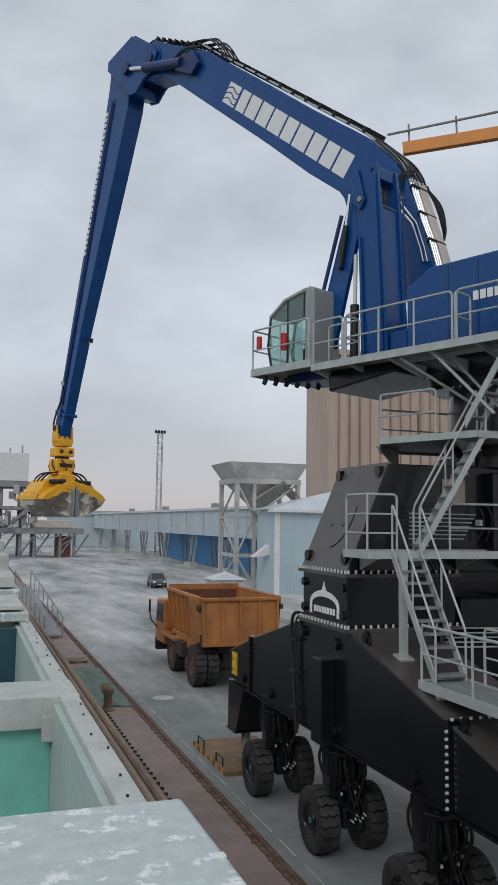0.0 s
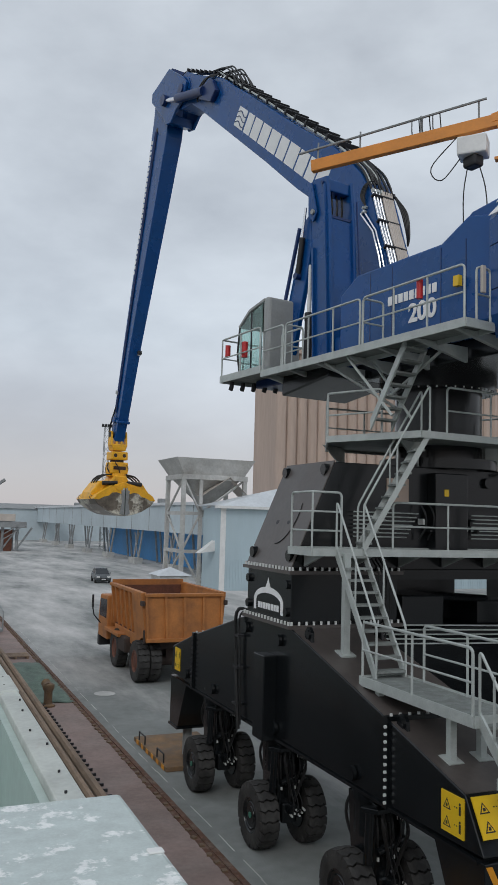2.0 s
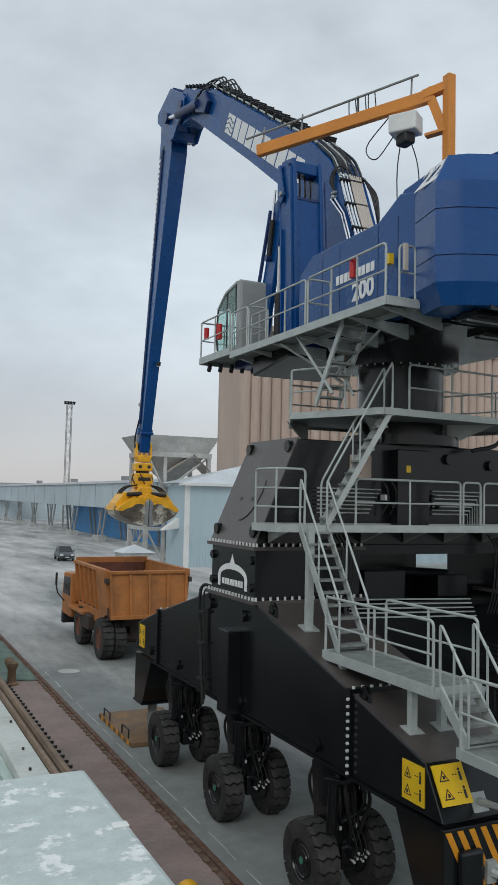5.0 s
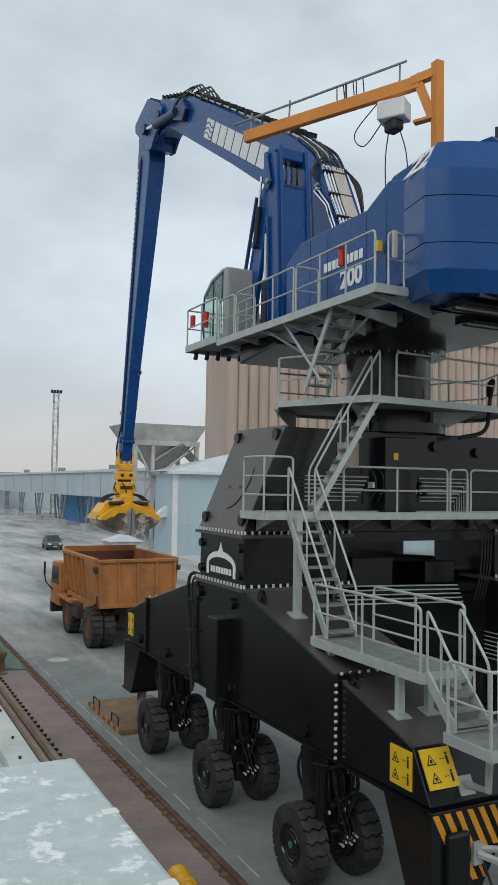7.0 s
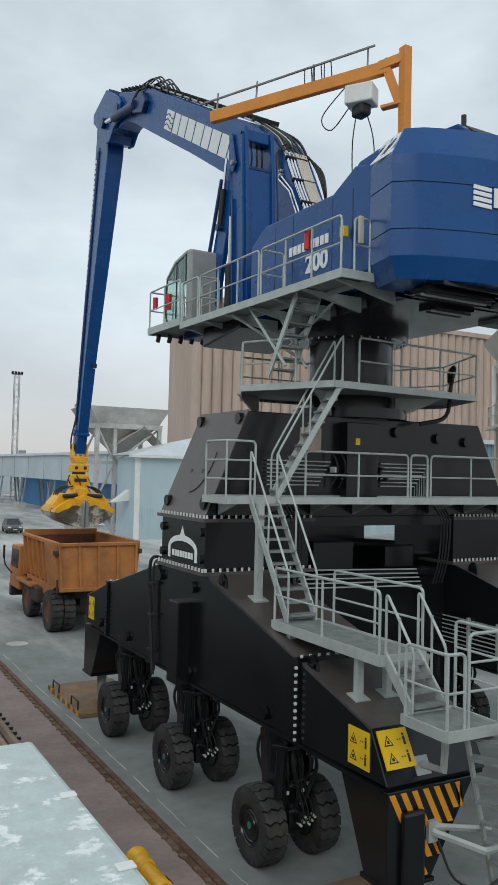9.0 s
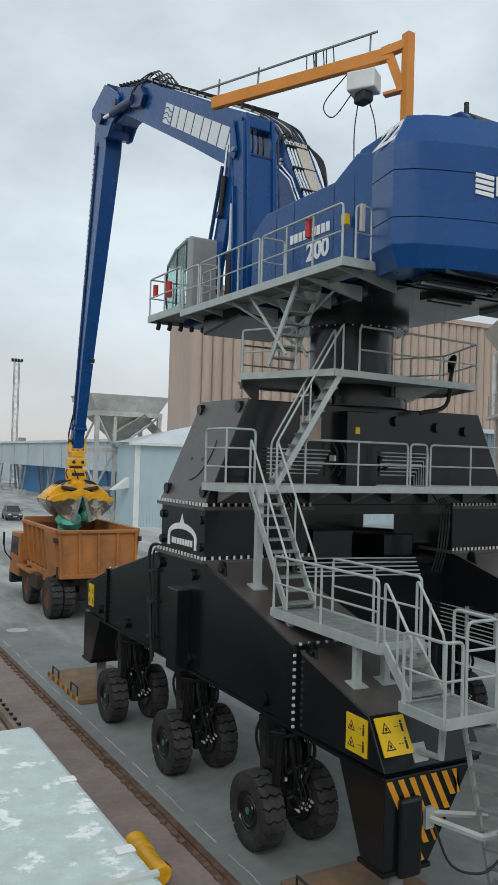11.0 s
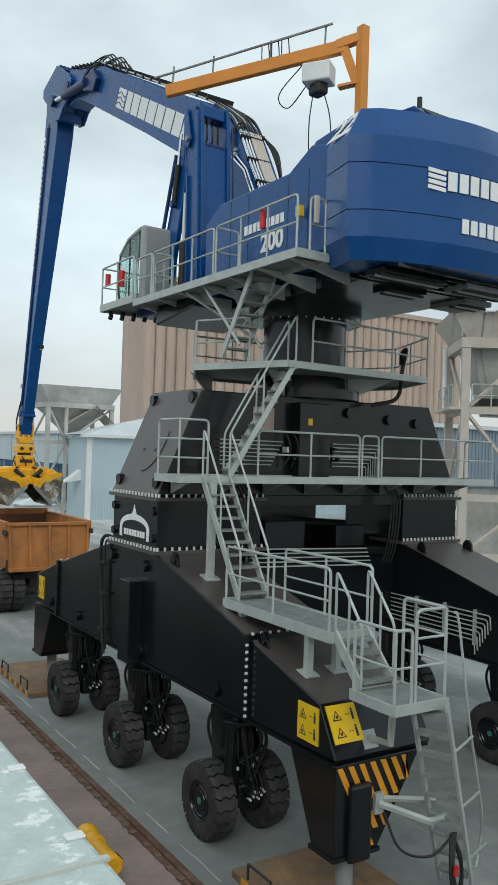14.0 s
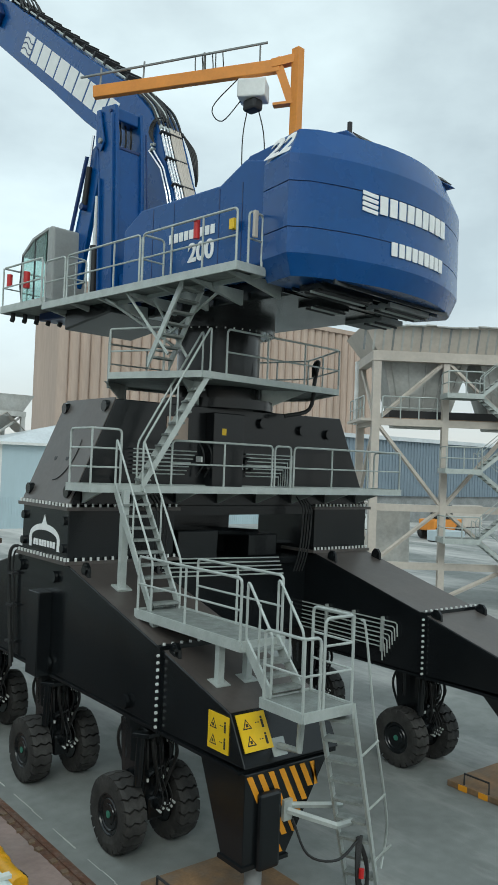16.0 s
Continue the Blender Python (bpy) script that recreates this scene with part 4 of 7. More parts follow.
lp = [(7.4, 7.9), (7.4, 8.8), (8.35, 8.8), (8.35, 7.9)]
deck(lower, [(x - BX, y - BY) for x, y in lp], 3.3, 0.14, "ladder_platform")
rail(lower, [LP(7.42, 8.75, 3.3), LP(7.42, 7.93, 3.3), LP(7.72, 7.93, 3.3)], 1.0, gap=0.6)
rail(lower, [LP(7.78, 7.92, 3.3), LP(8.33, 7.92, 3.3), LP(8.33, 8.75, 3.3)], 1.25, gap=0.9, mids=(0.4, 0.7))
part("platform_bracket", W(Geo().tube([(7.95, 8.98, 2.5), (7.95, 8.55, 2.55), (7.95, 8.5, 3.2)], 0.055, 8)), M_GALV, lower)
part("bracket_plate", W(Geo().obox((7.95, 9.0, 2.48), (0.26, 0.03, 0.26), (-28, 0, 0))), M_GALV, lower)
lad = stair(lower, LP(9.5, 8.7, 0.2), LP(8.1, 7.98, 3.28), 0.5, (-0.46, 0.89, 0), 9, "access_ladder", rails=False)
part("ladder_stay", W(Geo().tube([(8.02, 8.83, 1.6), (8.5, 8.3, 1.45), (9.05, 8.45, 1.35)], 0.055, 6)), M_GALV, lad)
part("ladder_stay", W(Geo().tube([(8.1, 8.85, 1.65), (9.0, 8.7, 1.5)], 0.05, 6)), M_GALV, lad)
part("stay_plate", W(Geo().obox((8.03, 8.85, 1.6), (0.16, 0.06, 0.3))), M_GALV, lad)
part("ladder_rail", W(Geo().hose([(8.4, 7.85, 4.5), (8.45, 7.8, 4.35), (8.75, 7.85, 3.0), (9.45, 8.2, 1.5), (9.75, 8.45, 0.9), (9.6, 8.4, 0.5)], 0.02)), M_GALV, lad, smooth=True)
for f in (0.25, 0.55, 0.85):
    p = Vector((8.1, 7.98, 3.28)).lerp(Vector((9.5, 8.7, 0.2)), f)
    part("rail_tie", W(Geo().tube([p + Vector((0.1, -0.22, 0)), p + Vector((0.35, -0.35, 0.25))], 0.018, 5)), M_GALV, lad)
for k in range(4):
    part("cable_loop", W(Geo().hose([(9.0 + 0.03 * k, 8.35, 1.15), (8.9 + 0.02 * k, 8.25, 0.65), (9.0 + 0.04 * k, 8.25, 0.25), (9.15, 8.27, 0.6 + 0.05 * k), (9.05, 8.35, 1.1)], 0.022)), M_HOSE, lad, smooth=True)
part("plug", W(Geo().tube([(8.95, 8.2, 0.62), (8.96, 8.2, 0.75)], 0.04, 8)), M_RED, lad)
part("cable", W(Geo().hose([(8.05, 8.75, 1.5), (8.15, 8.5, 1.05), (8.55, 8.3, 0.95), (9.0, 8.32, 1.12)], 0.02)), M_HOSE, lad, smooth=True)
part("air_line", W(Geo().hose([(7.5, 17.05, 4.5), (7.2, 17.25, 4.62), (7.12, 17.33, 4.35), (7.14, 17.3, 3.6), (7.14, 17.2, 2.8), (7.15, 17.08, 2.0)], 0.04)), M_HOSE, lower, smooth=True)
part("air_line", W(Geo().hose([(7.5, 16.9, 4.5), (7.22, 17.12, 4.56), (7.16, 17.2, 4.3), (7.18, 17.15, 3.6), (7.18, 17.05, 2.1)], 0.022)), M_HOSE, lower, smooth=True)
for z in (2.5, 3.3, 4.0):
    part("line_clip", W(Geo().box((7.1, 17.1, z), (7.25, 17.38, z + 0.05))), M_DARK, lower)

# ---- crane upperworks: x to the right of its own heading, y ahead ----
upper = thing("crane_upperworks", (BX, BY, 0, 0, 0, 1.2), "blue material handler house, cab, boom and stick with a yellow grab", "harbour crane")


def cells(parent, name, lo, hi, z0, z1, n, plane, at, material, skew=0.0, gap=0.22):
    """Plain upright blocks in a row, for lettering that is not to be spelt."""
    step = (hi - lo) / n
    for k in range(n):
        a, b = lo + k * step, lo + (k + 1 - gap) * step
        pts = [(a, z0), (b, z0), (b + skew, z1), (a + skew, z1)]
        part(name, Geo().prism(pts, plane, at - 0.004, at + 0.004), material, parent)


# machine house
HV = 2.5
house = part("machine_house", Geo().prism([(0.75, 10.35), (-3.7, 10.35), (-3.7, 12.3), (-3.1, 12.45), (-2.4, 12.1), (0.15, 12.1), (0.75, 11.75)], "x", -HV, HV), M_BLUE, upper, "glossy blue machine house with sloped hood", bevel=0.04)
for y in (-0.3, -1.0, -2.4, -3.05):
    part("panel_seam", Geo().box((-HV - 0.006, y - 0.012, 10.45), (-HV + 0.01, y + 0.012, 12.02)), M_BLUE_DK, house)
part("hood_shade_panel", Geo().obox((-HV + 0.35, -1.1, 12.13), (0.7, 2.3, 0.05), (0, -14, 0)), M_BLUE, house)
hood = part("rear_hood", Geo().prism([(-3.75, 12.2), (-2.5, 12.1), (-3.1, 12.55), (-3.75, 12.62)], "x", -HV + 0.1, HV - 0.1), M_BLUE, upper, bevel=0.03)
# counterweight with three stacked rings and a chamfered corner
PLAN = [(-2.6, -3.7), (-2.78, -4.5)] + [(2.6 * math.sin(a), -5.4 + 0.7 * (math.sin(a) ** 2)) for a in [radians(-74 + 148 * k / 20) for k in range(21)]] + [(2.78, -4.5), (2.6, -3.7)]


def cw_ring(levels):
    """A counterweight section from (height, scale) levels of the plan."""
    g, n = Geo(), len(PLAN)
    for z, k in levels:
        g.v += [(x * k, -3.7 + (y + 3.7) * k, z) for x, y in PLAN]
    g.f.append(tuple(range(n))[::-1])
    for q in range(len(levels) - 1):
        g.f += [(q * n + i, q * n + (i + 1) % n, (q + 1) * n + (i + 1) % n, (q + 1) * n + i) for i in range(n)]
    g.f.append(tuple(range((len(levels) - 1) * n, len(levels) * n)))
    return part("counterweight", g, M_BLUE, upper, "curved blue counterweight section", smooth=True, sharp=16)


cw_ring([(10.0, 0.93), (10.38, 1.0), (10.83, 1.0)])
cw_ring([(10.85, 1.0), (11.65, 1.0)])
cw_ring([(11.67, 1.0), (12.15, 1.0), (12.72, 0.87)])
part("counterweight_seam", Geo().prism([(x * 0.99, -3.7 + (y + 3.7) * 0.99) for x, y in PLAN], "z", 10.82, 10.86), M_BLUE_DK, upper)
part("counterweight_seam", Geo().prism([(x * 0.99, -3.7 + (y + 3.7) * 0.99) for x, y in PLAN], "z", 11.64, 11.68), M_BLUE_DK, upper)
part("vent_hood", Geo().prism([(-4.95, 12.7), (-3.8, 12.7), (-4.2, 13.05), (-4.55, 13.02)], "x", -1.3, 2.0), M_BLUE, upper, "blue vent hood with dark louvres", bevel=0.02)
for k in range(3):
    part("louvre", Geo().obox((-0.75 + k * 1.1, -4.77, 12.87), (0.95, 0.02, 0.3), (-50, 0, 0)), M_DARK, upper)
part("beacon", Geo().tube([(-1.0, -4.4, 13.0), (-1.0, -4.4, 13.3)], 0.05, 10), M_DARK, upper)
me22 = text_mesh("22", 0.72, 0.006, M_WHITE)
shared("fleet_number", me22, upper, pose(-2.545, -4.08, 12.43, 58.5, 0, -97))
# lettering as plain blocks; logo square with wave bars
for k in range(4):
    part("logo_bar", Geo().obox((-1.35, -5.225, 11.32 + k * 0.1), (0.36, 0.02, 0.07), (0, 6, -14)), M_WHITE, upper)
for k in range(9):
    x = -1.05 + k * 0.245
    y = -5.4 + 0.094 * (x * x) - 0.015
    part("letter_block", Geo().obox((x, y, 11.47), (0.19, 0.02, 0.34), (0, 0, math.degrees(math.atan(0.19 * x)))), M_WHITE, upper)
for k in range(9):
    x = -0.75 + k * 0.2
    y = -5.4 + 0.094 * (x * x) - 0.015
    part("letter_block", Geo().obox((x, y, 10.72), (0.15, 0.02, 0.26), (0, 0, math.degrees(math.atan(0.19 * x)))), M_WHITE, upper)
cells(upper, "letter_block", -2.3, -0.85, 11.17, 11.36, 9, "x", -HV - 0.012, M_WHITE)
shared("model_number", text_mesh("200", 0.52, 0.006, M_WHITE), upper, pose(-HV - 0.012, -1.9, 10.86, 90, 0, -90))
# underframe
part("slew_frame", Geo().box((-1.6, -3.9, 9.95), (1.6, 2.2, 10.35)), M_BLACK, upper, bevel=0.04)
part("slew_ring_top", Geo().tube([(0, 0.2, 9.7), (0, 0.2, 9.98)], 1.35, 40), M_BLACK, upper, smooth=True)
bl_me = mesh_of("bolt", Geo().tube([(0, 0, 0), (0, 0, -0.03)], 0.018, 6), M_BOLT)
for k in range(40):
    a = 2 * math.pi * k / 40
    shared("bolt", bl_me, upper, Matrix.Translation((1.28 * math.cos(a), 0.2 + 1.28 * math.sin(a), 9.7)))
for x, y, sx, sy in ((-1.2, -4.4, 1.6, 0.5), (0.8, -4.4, 1.4, 0.6), (-0.4, -3.4, 0.9, 0.6), (1.6, -3.2, 0.8, 1.0)):
    part("belly_plate", Geo().box((x - sx / 2, y - sy / 2, 9.86), (x + sx / 2, y + sy / 2, 9.96)), M_BLACK if x < 0 else M_STEELGREY, upper)
    for k in range(3):
        part("belly_pipe", Geo().tube([(x - sx / 2, y - sy / 3 + 0.14 * k, 9.83), (x + sx / 2, y - sy / 3 + 0.14 * k, 9.83)], 0.025, 6), M_GALV if k % 2 else M_DARK, upper)
for k in range(6):
    part("belly_rib", Geo().box((-1.9, -4.9 + k * 0.25, 9.93), (1.9, -4.86 + k * 0.25, 10.02)), M_BLACK, upper)
# walkway along the cab side
WV = 3.25
deck(upper, [(-WV, -3.75), (-WV, 2.85), (-HV - 0.03, 2.85), (-HV - 0.03, -3.75)], 10.22, 0.16, "house_walkway")
for k in range(7):
    y = -3.4 + k * 1.05
    part("walkway_bracket", Geo().add([(-WV + 0.05, y, 10.16), (-1.7, y, 10.16), (-1.7, y, 9.86), (-WV + 0.05, y + 0.08, 10.16), (-1.7, y + 0.08, 10.16), (-1.7, y + 0.08, 9.86)],
                                      [(0, 1, 2), (5, 4, 3), (0, 3, 4, 1), (1, 4, 5, 2), (2, 5, 3, 0)]), M_GALV, upper)
rail(upper, [(-WV + 0.02, -3.7, 10.22), (-WV + 0.02, -0.95, 10.22)], 1.0, gap=0.95)
rail(upper, [(-WV + 0.02, -0.85, 10.22), (-WV + 0.02, 1.85, 10.22)], 1.0, gap=0.95)
rail(upper, [(-WV + 0.02, 1.95, 10.22), (-WV + 0.02, 2.8, 10.22)], 1.0, gap=0.65)
rail(upper, [(-WV + 0.55, 1.9, 10.22), (-WV + 0.55, 2.8, 10.22)], 1.0, gap=0.45)
rail(upper, [(-WV + 0.05, -0.9, 10.22), (-WV + 0.6, -0.9, 10.22)], 1.0, gap=0.55)
rail(upper, [(-WV + 0.05, 1.9, 10.22), (-WV + 0.55, 1.9, 10.22)], 1.0, gap=0.5)
rail(upper, [(-WV + 0.3, -3.72, 10.22), (-HV - 0.1, -3.72, 10.22)], 1.0, gap=0.6)
part("red_extinguisher", Geo().tube([(-WV + 0.1, -2.5, 10.87), (-WV + 0.1, -2.5, 11.23)], 0.062, 12), M_RED, upper, "red fire extinguisher", smooth=True)
part("lamp_box", Geo().box((-WV + 0.3, -3.86, 10.72), (-WV + 0.4, -3.8, 11.22)), M_CREAM, upper, bevel=0.015)
part("yellow_lamp", Geo().obox((-2.62, -2.95, 11.2), (0.1, 0.14, 0.2)), M_SIGN, upper)
# cab on its bracket
cabd = deck(upper, [(-WV, 2.87), (-WV, 4.85), (-1.0, 4.85), (-1.0, 2.87)], 10.35, 0.18, "cab_platform")
rail(upper, [(-WV + 0.02, 2.95, 10.35), (-WV + 0.02, 4.82, 10.35), (-1.1, 4.82, 10.35)], 1.0, gap=0.75)
cab = part("operator_cab", Geo().prism([(3.15, 10.36), (3.45, 10.36), (3.45, 12.25), (3.30, 12.27), (3.15, 12.22)], "x", -2.85, -1.9), M_GREY, upper, "grey operator cab with tinted glass", bevel=0.05)
part("cab_roof", Geo().prism([(3.40, 12.16), (4.10, 12.02), (4.60, 11.68), (4.65, 11.74), (4.13, 12.1), (3.40, 12.25)], "x", -2.87, -1.88), M_GREY, cab, bevel=0.02)
part("cab_floor", Geo().box((-2.85, 3.45, 10.36), (-1.9, 4.55, 10.46)), M_GREY, cab)
for x in (-2.84, -1.94):
    part("window_frame", Geo().tube([(x, 4.55, 10.45), (x, 4.68, 11.0), (x, 4.59, 11.7)], 0.035, 6), M_DARK, cab)
    part("window_frame", Geo().tube([(x, 4.00, 10.45), (x, 4.00, 12.05)], 0.03, 6), M_DARK, cab)
    part("side_window", Geo().prism([(3.50, 10.47), (4.53, 10.47), (4.66, 11.0), (4.58, 11.66), (4.10, 11.98), (3.50, 12.12)], "x", x - 0.01, x + 0.01), M_GLASS, cab, "green tinted cab glass")
part("windscreen", Geo().add([(-2.82, 4.55, 10.47), (-1.26, 4.55, 10.47), (-1.26, 4.67, 11.0), (-2.82, 4.67, 11.0), (-1.26, 4.59, 11.68), (-2.82, 4.59, 11.68)], [(0, 1, 2, 3), (3, 2, 4, 5)]), M_GLASS, cab)
part("seat", Geo().box((-2.3, 3.50, 10.5), (-1.75, 4.05, 10.95)).box((-2.3, 3.47, 10.95), (-1.75, 3.63, 11.6)), M_DARK, cab, "black operator seat", bevel=0.05)
part("red_extinguisher", Geo().tube([(-WV + 0.12, 3.85, 10.75), (-WV + 0.12, 3.85, 11.15)], 0.08, 12), M_RED, upper, "red fire extinguisher", smooth=True)
part("red_extinguisher", Geo().tube([(-WV + 0.12, 4.70, 10.9), (-WV + 0.12, 4.70, 11.2)], 0.07, 12), M_RED, upper, "red fire extinguisher", smooth=True)
part("cab_bracket", Geo().prism([(1.2, 10.0), (4.45, 10.1), (4.45, 10.3), (1.2, 10.35)], "x", -2.4, -1.3), M_BLUE_DK, upper, bevel=0.03)
for k in range(6):
    part("flood_lamp", Geo().tube([(-3.1 + 0.28 * k, 4.5 - 0.1 * k, 10.2), (-3.1 + 0.28 * k, 4.5 - 0.1 * k, 10.08), (-3.1 + 0.28 * k, 4.55 - 0.1 * k, 10.0)], 0.06, 10), M_DARK, upper, smooth=True)
part("belly_beam", Geo().prism([(1.0, 9.95), (2.9, 9.7), (2.9, 10.2), (1.0, 10.2)], "x", -2.6, -0.6), M_BLACK, upper, bevel=0.04)
# stair below the house walkway
stair(upper, (-2.75, -1.0, 8.62), (-2.75, -2.0, 10.15), 0.55, (1, 0, 0), 7, "house_stair", rails=False)
for a, b in (((-3.1, -0.3, 10.1), (-3.0, -1.6, 8.75)), ((-2.4, -0.3, 10.1), (-2.5, -1.6, 8.75)), ((-3.1, 0.5, 10.1), (-2.0, -0.6, 9.1)), ((-2.2, -2.2, 10.1), (-2.6, -1.0, 9.2))):
    part("brace", Geo().tube([a, b], 0.032, 6), M_GALV, upper)
# tower beside the boom foot: cheek plates, a rear panel and an open window below the head beam
for k in (-1,):
    xo, xi = k * 2.12, k * 1.28
    cheek = [(1.55, 10.4), (2.32, 10.4), (2.4, 13.3), (2.62, 14.25), (2.58, 14.9), (2.42, 15.2), (1.86, 15.12), (1.74, 14.0)]
    tower = part("tower", Geo().prism(cheek, "x", min(xo, xo - k * 0.1), max(xo, xo - k * 0.1)), M_BLUE, upper, "blue boxed tower beside the boom foot", bevel=0.02)
    part("tower_cheek", Geo().prism(cheek, "x", min(xi, xi + k * 0.1), max(xi, xi + k * 0.1)), M_BLUE, tower, bevel=0.02)
    x0, x1 = sorted((xo - k * 0.1, xi + k * 0.1))
    part("tower_panel", Geo().add([(x0, 1.62, 10.4), (x1, 1.62, 10.4), (x1, 1.82, 14.08), (x0, 1.82, 14.08), (x0, 1.7, 10.4), (x1, 1.7, 10.4), (x1, 1.9, 14.08), (x0, 1.9, 14.08)],
                                  [(0, 1, 2, 3), (7, 6, 5, 4), (0, 4, 5, 1), (1, 5, 6, 2), (2, 6, 7, 3), (3, 7, 4, 0)]), M_BLUE, tower)
    part("head_beam", Geo().box((x0, 1.9, 14.78), (x1, 2.3, 15.08)), M_BLUE, tower, bevel=0.03)
    part("window_lip", Geo().box((x0, 1.8, 14.06), (x1, 2.1, 14.12)), M_BLUE_DK, tower)
    for y0, y1, z0, z1 in ((1.66, 1.9, 10.6, 14.9), (2.2, 2.32, 10.6, 13.4)):
        part("cheek_rib", Geo().prism([(y0 - 0.03, z0), (y0 + 0.03, z0), (y1 + 0.03, z1), (y1 - 0.03, z1)], "x", min(xo, xo + k * 0.07), max(xo, xo + k * 0.07)), M_BLUE, tower)
    part("tower_strut", Geo().prism([(4.0, 10.3), (3.3, 10.3), (2.4, 13.5), (2.5, 14.35), (2.74, 14.2)], "x", min(xo + k * 0.02, xo - k * 0.12), max(xo + k * 0.02, xo - k * 0.12)), M_BLUE, tower, "blue raking tower strut", bevel=0.02)
    part("strut_lug", Geo().prism([(2.38, 15.1), (2.52, 15.1), (2.5, 14.25), (2.3, 14.05), (2.15, 14.25)], "x", min(xo + k * 0.03, xo + k * 0.08), max(xo + k * 0.03, xo + k * 0.08)), M_BLUE, tower, bevel=0.015)
    part("strut_pin", Geo().tube([(xo + k * 0.13, 2.28, 14.3), (xo, 2.28, 14.3)], 0.065, 14), M_GREY, tower, smooth=True)
    for y, z in ((2.42, 14.98), (2.0, 14.98), (2.48, 14.7)):
        part("pin_head", Geo().tube([(xo + k * 0.05, y, z), (xo, y, z)], 0.045, 12), M_BLUE_DK, tower, smooth=True)
    part("balance_cylinder", Geo().tube([(xo - k * 0.03, 2.55, 10.5), (xo - k * 0.03, 2.53, 11.7)], 0.1, 14), M_DARK, tower, smooth=True)
    part("balance_rod", Geo().tube([(xo - k * 0.03, 2.53, 11.7), (xo - k * 0.03, 2.5, 13.02)], 0.05, 12), M_WHITEBOX, tower, "pale sleeved cylinder rod", smooth=True)
    part("rod_collar", Geo().tube([(xo - k * 0.03, 2.53, 11.6), (xo - k * 0.03, 2.53, 11.8)], 0.11, 12), M_DARK, tower, smooth=True)
    part("long_stay", Geo().tube([(xo + k * 0.08, 4.05, 10.4), (xo + k * 0.08, 2.85, 14.05)], 0.05, 8), M_BLUE_DK, tower, smooth=True)
    part("lift_cylinder", Geo().tube([(xo + k * 0.1, 2.86, 12.85), (xo + k * 0.1, 2.7, 13.75)], 0.07, 14), M_HOSE, tower, "black hydraulic cylinder", smooth=True)
    part("lift_rod", Geo().tube([(xo + k * 0.1, 2.7, 13.75), (xo + k * 0.1, 2.58, 14.5)], 0.035, 12), M_CHROME, tower, smooth=True)
    part("cylinder_eye", Geo().tube([(xo + k * 0.04, 2.88, 12.8), (xo + k * 0.18, 2.88, 12.8)], 0.085, 12), M_BLUE_DK, tower, smooth=True)
    part("tower_pipe", Geo().hose([(xi - k * 0.03, 1.5, 10.9), (xi - k * 0.03, 1.6, 12.6), (xi - k * 0.03, 1.76, 14.6)], 0.022, 6), M_BLUE_DK, tower, smooth=True)
    for j in range(3):
        part("hose", Geo().hose([(xi + k * (0.2 + 0.16 * j), 2.1, 14.8), (xi + k * (0.24 + 0.15 * j), 2.0, 14.5 - 0.05 * j), (xi + k * (0.18 + 0.17 * j), 2.1, 14.1)], 0.025, 6), M_HOSE, tower, smooth=True)
    part("foot_box", Geo().box((min(xo - k * 0.1, xi), 1.1, 10.4), (max(xo - k * 0.1, xi), 1.58, 11.0)), M_BLUE, tower, bevel=0.04)

# service jib
JU, JV = -3.85, 1.95
mast = part("jib_mast", Geo().box((-JV - 0.1, JU - 0.1, 12.3), (-JV + 0.07, JU + 0.08, 14.55)), M_JIB, upper, "orange service jib mast", bevel=0.012)
jt = Vector((-4.2, -0.4, 13.95))
jb = Vector((-JV, JU, 14.27))
jd = (jt - jb).normalized()
js = jd.cross(Vector((0, 0, 1)))


def beam_between(a, b, w, h):
    a, b = Vector(a), Vector(b)
    d = (b - a).normalized()
    s = d.cross(Vector((0, 0, 1))).normalized() * (w / 2)
    t = s.cross(d).normalized() * (h / 2)
    return Geo().add([a - s - t, a + s - t, a + s + t, a - s + t, b - s - t, b + s - t, b + s + t, b - s + t],
                     [(0, 1, 2, 3), (7, 6, 5, 4), (0, 4, 5, 1), (1, 5, 6, 2), (2, 6, 7, 3), (3, 7, 4, 0)])


part("jib_arm", beam_between(jb + jd * 0.35, jt, 0.14, 0.24), M_JIB, upper, "orange jib arm", bevel=0.01)
part("jib_bracket", beam_between(jb + jd * 0.1 + Vector((0, 0, -0.75)), jb + jd * 0.42 + Vector((0, 0, 0.15)), 0.12, 0.16), M_JIB, upper)
part("jib_bracket", beam_between(jb + Vector((0, 0, 0.1)), jb + jd * 0.5 + Vector((0, 0, 0.05)), 0.16, 0.16), M_JIB, upper)
part("jib_bracket", beam_between(jb + Vector((0, 0, -0.75)), jb + jd * 0.45 + Vector((0, 0, -0.75)), 0.16, 0.05), M_JIB, upper)
part("festoon_rail", Geo().tube([jb + jd * 0.6 + Vector((0, 0, 0.5)), jt + Vector((0, 0, 0.35)) + jd * 0.3], 0.025, 6), M_STEELGREY, upper, smooth=True)
for k in (0.18, 0.45, 0.75, 0.97):
    p = jb + (jt - jb) * k
    part("festoon_arm", Geo().tube([p + Vector((0, 0, 0.1)), p + Vector((0.05, 0.05, 0.52))], 0.02, 6), M_STEELGREY, upper)
for k in range(3):
    p = jb + (jt - jb) * (0.36 + 0.05 * k) + Vector((0, 0, 0.45))
    part("festoon_loop", Geo().hose([p, p + Vector((0.02, 0, -0.35)), p + jd * 0.12 + Vector((0, 0, -0.35)), p + jd * 0.14], 0.012, 5), M_HOSE, upper, smooth=True)
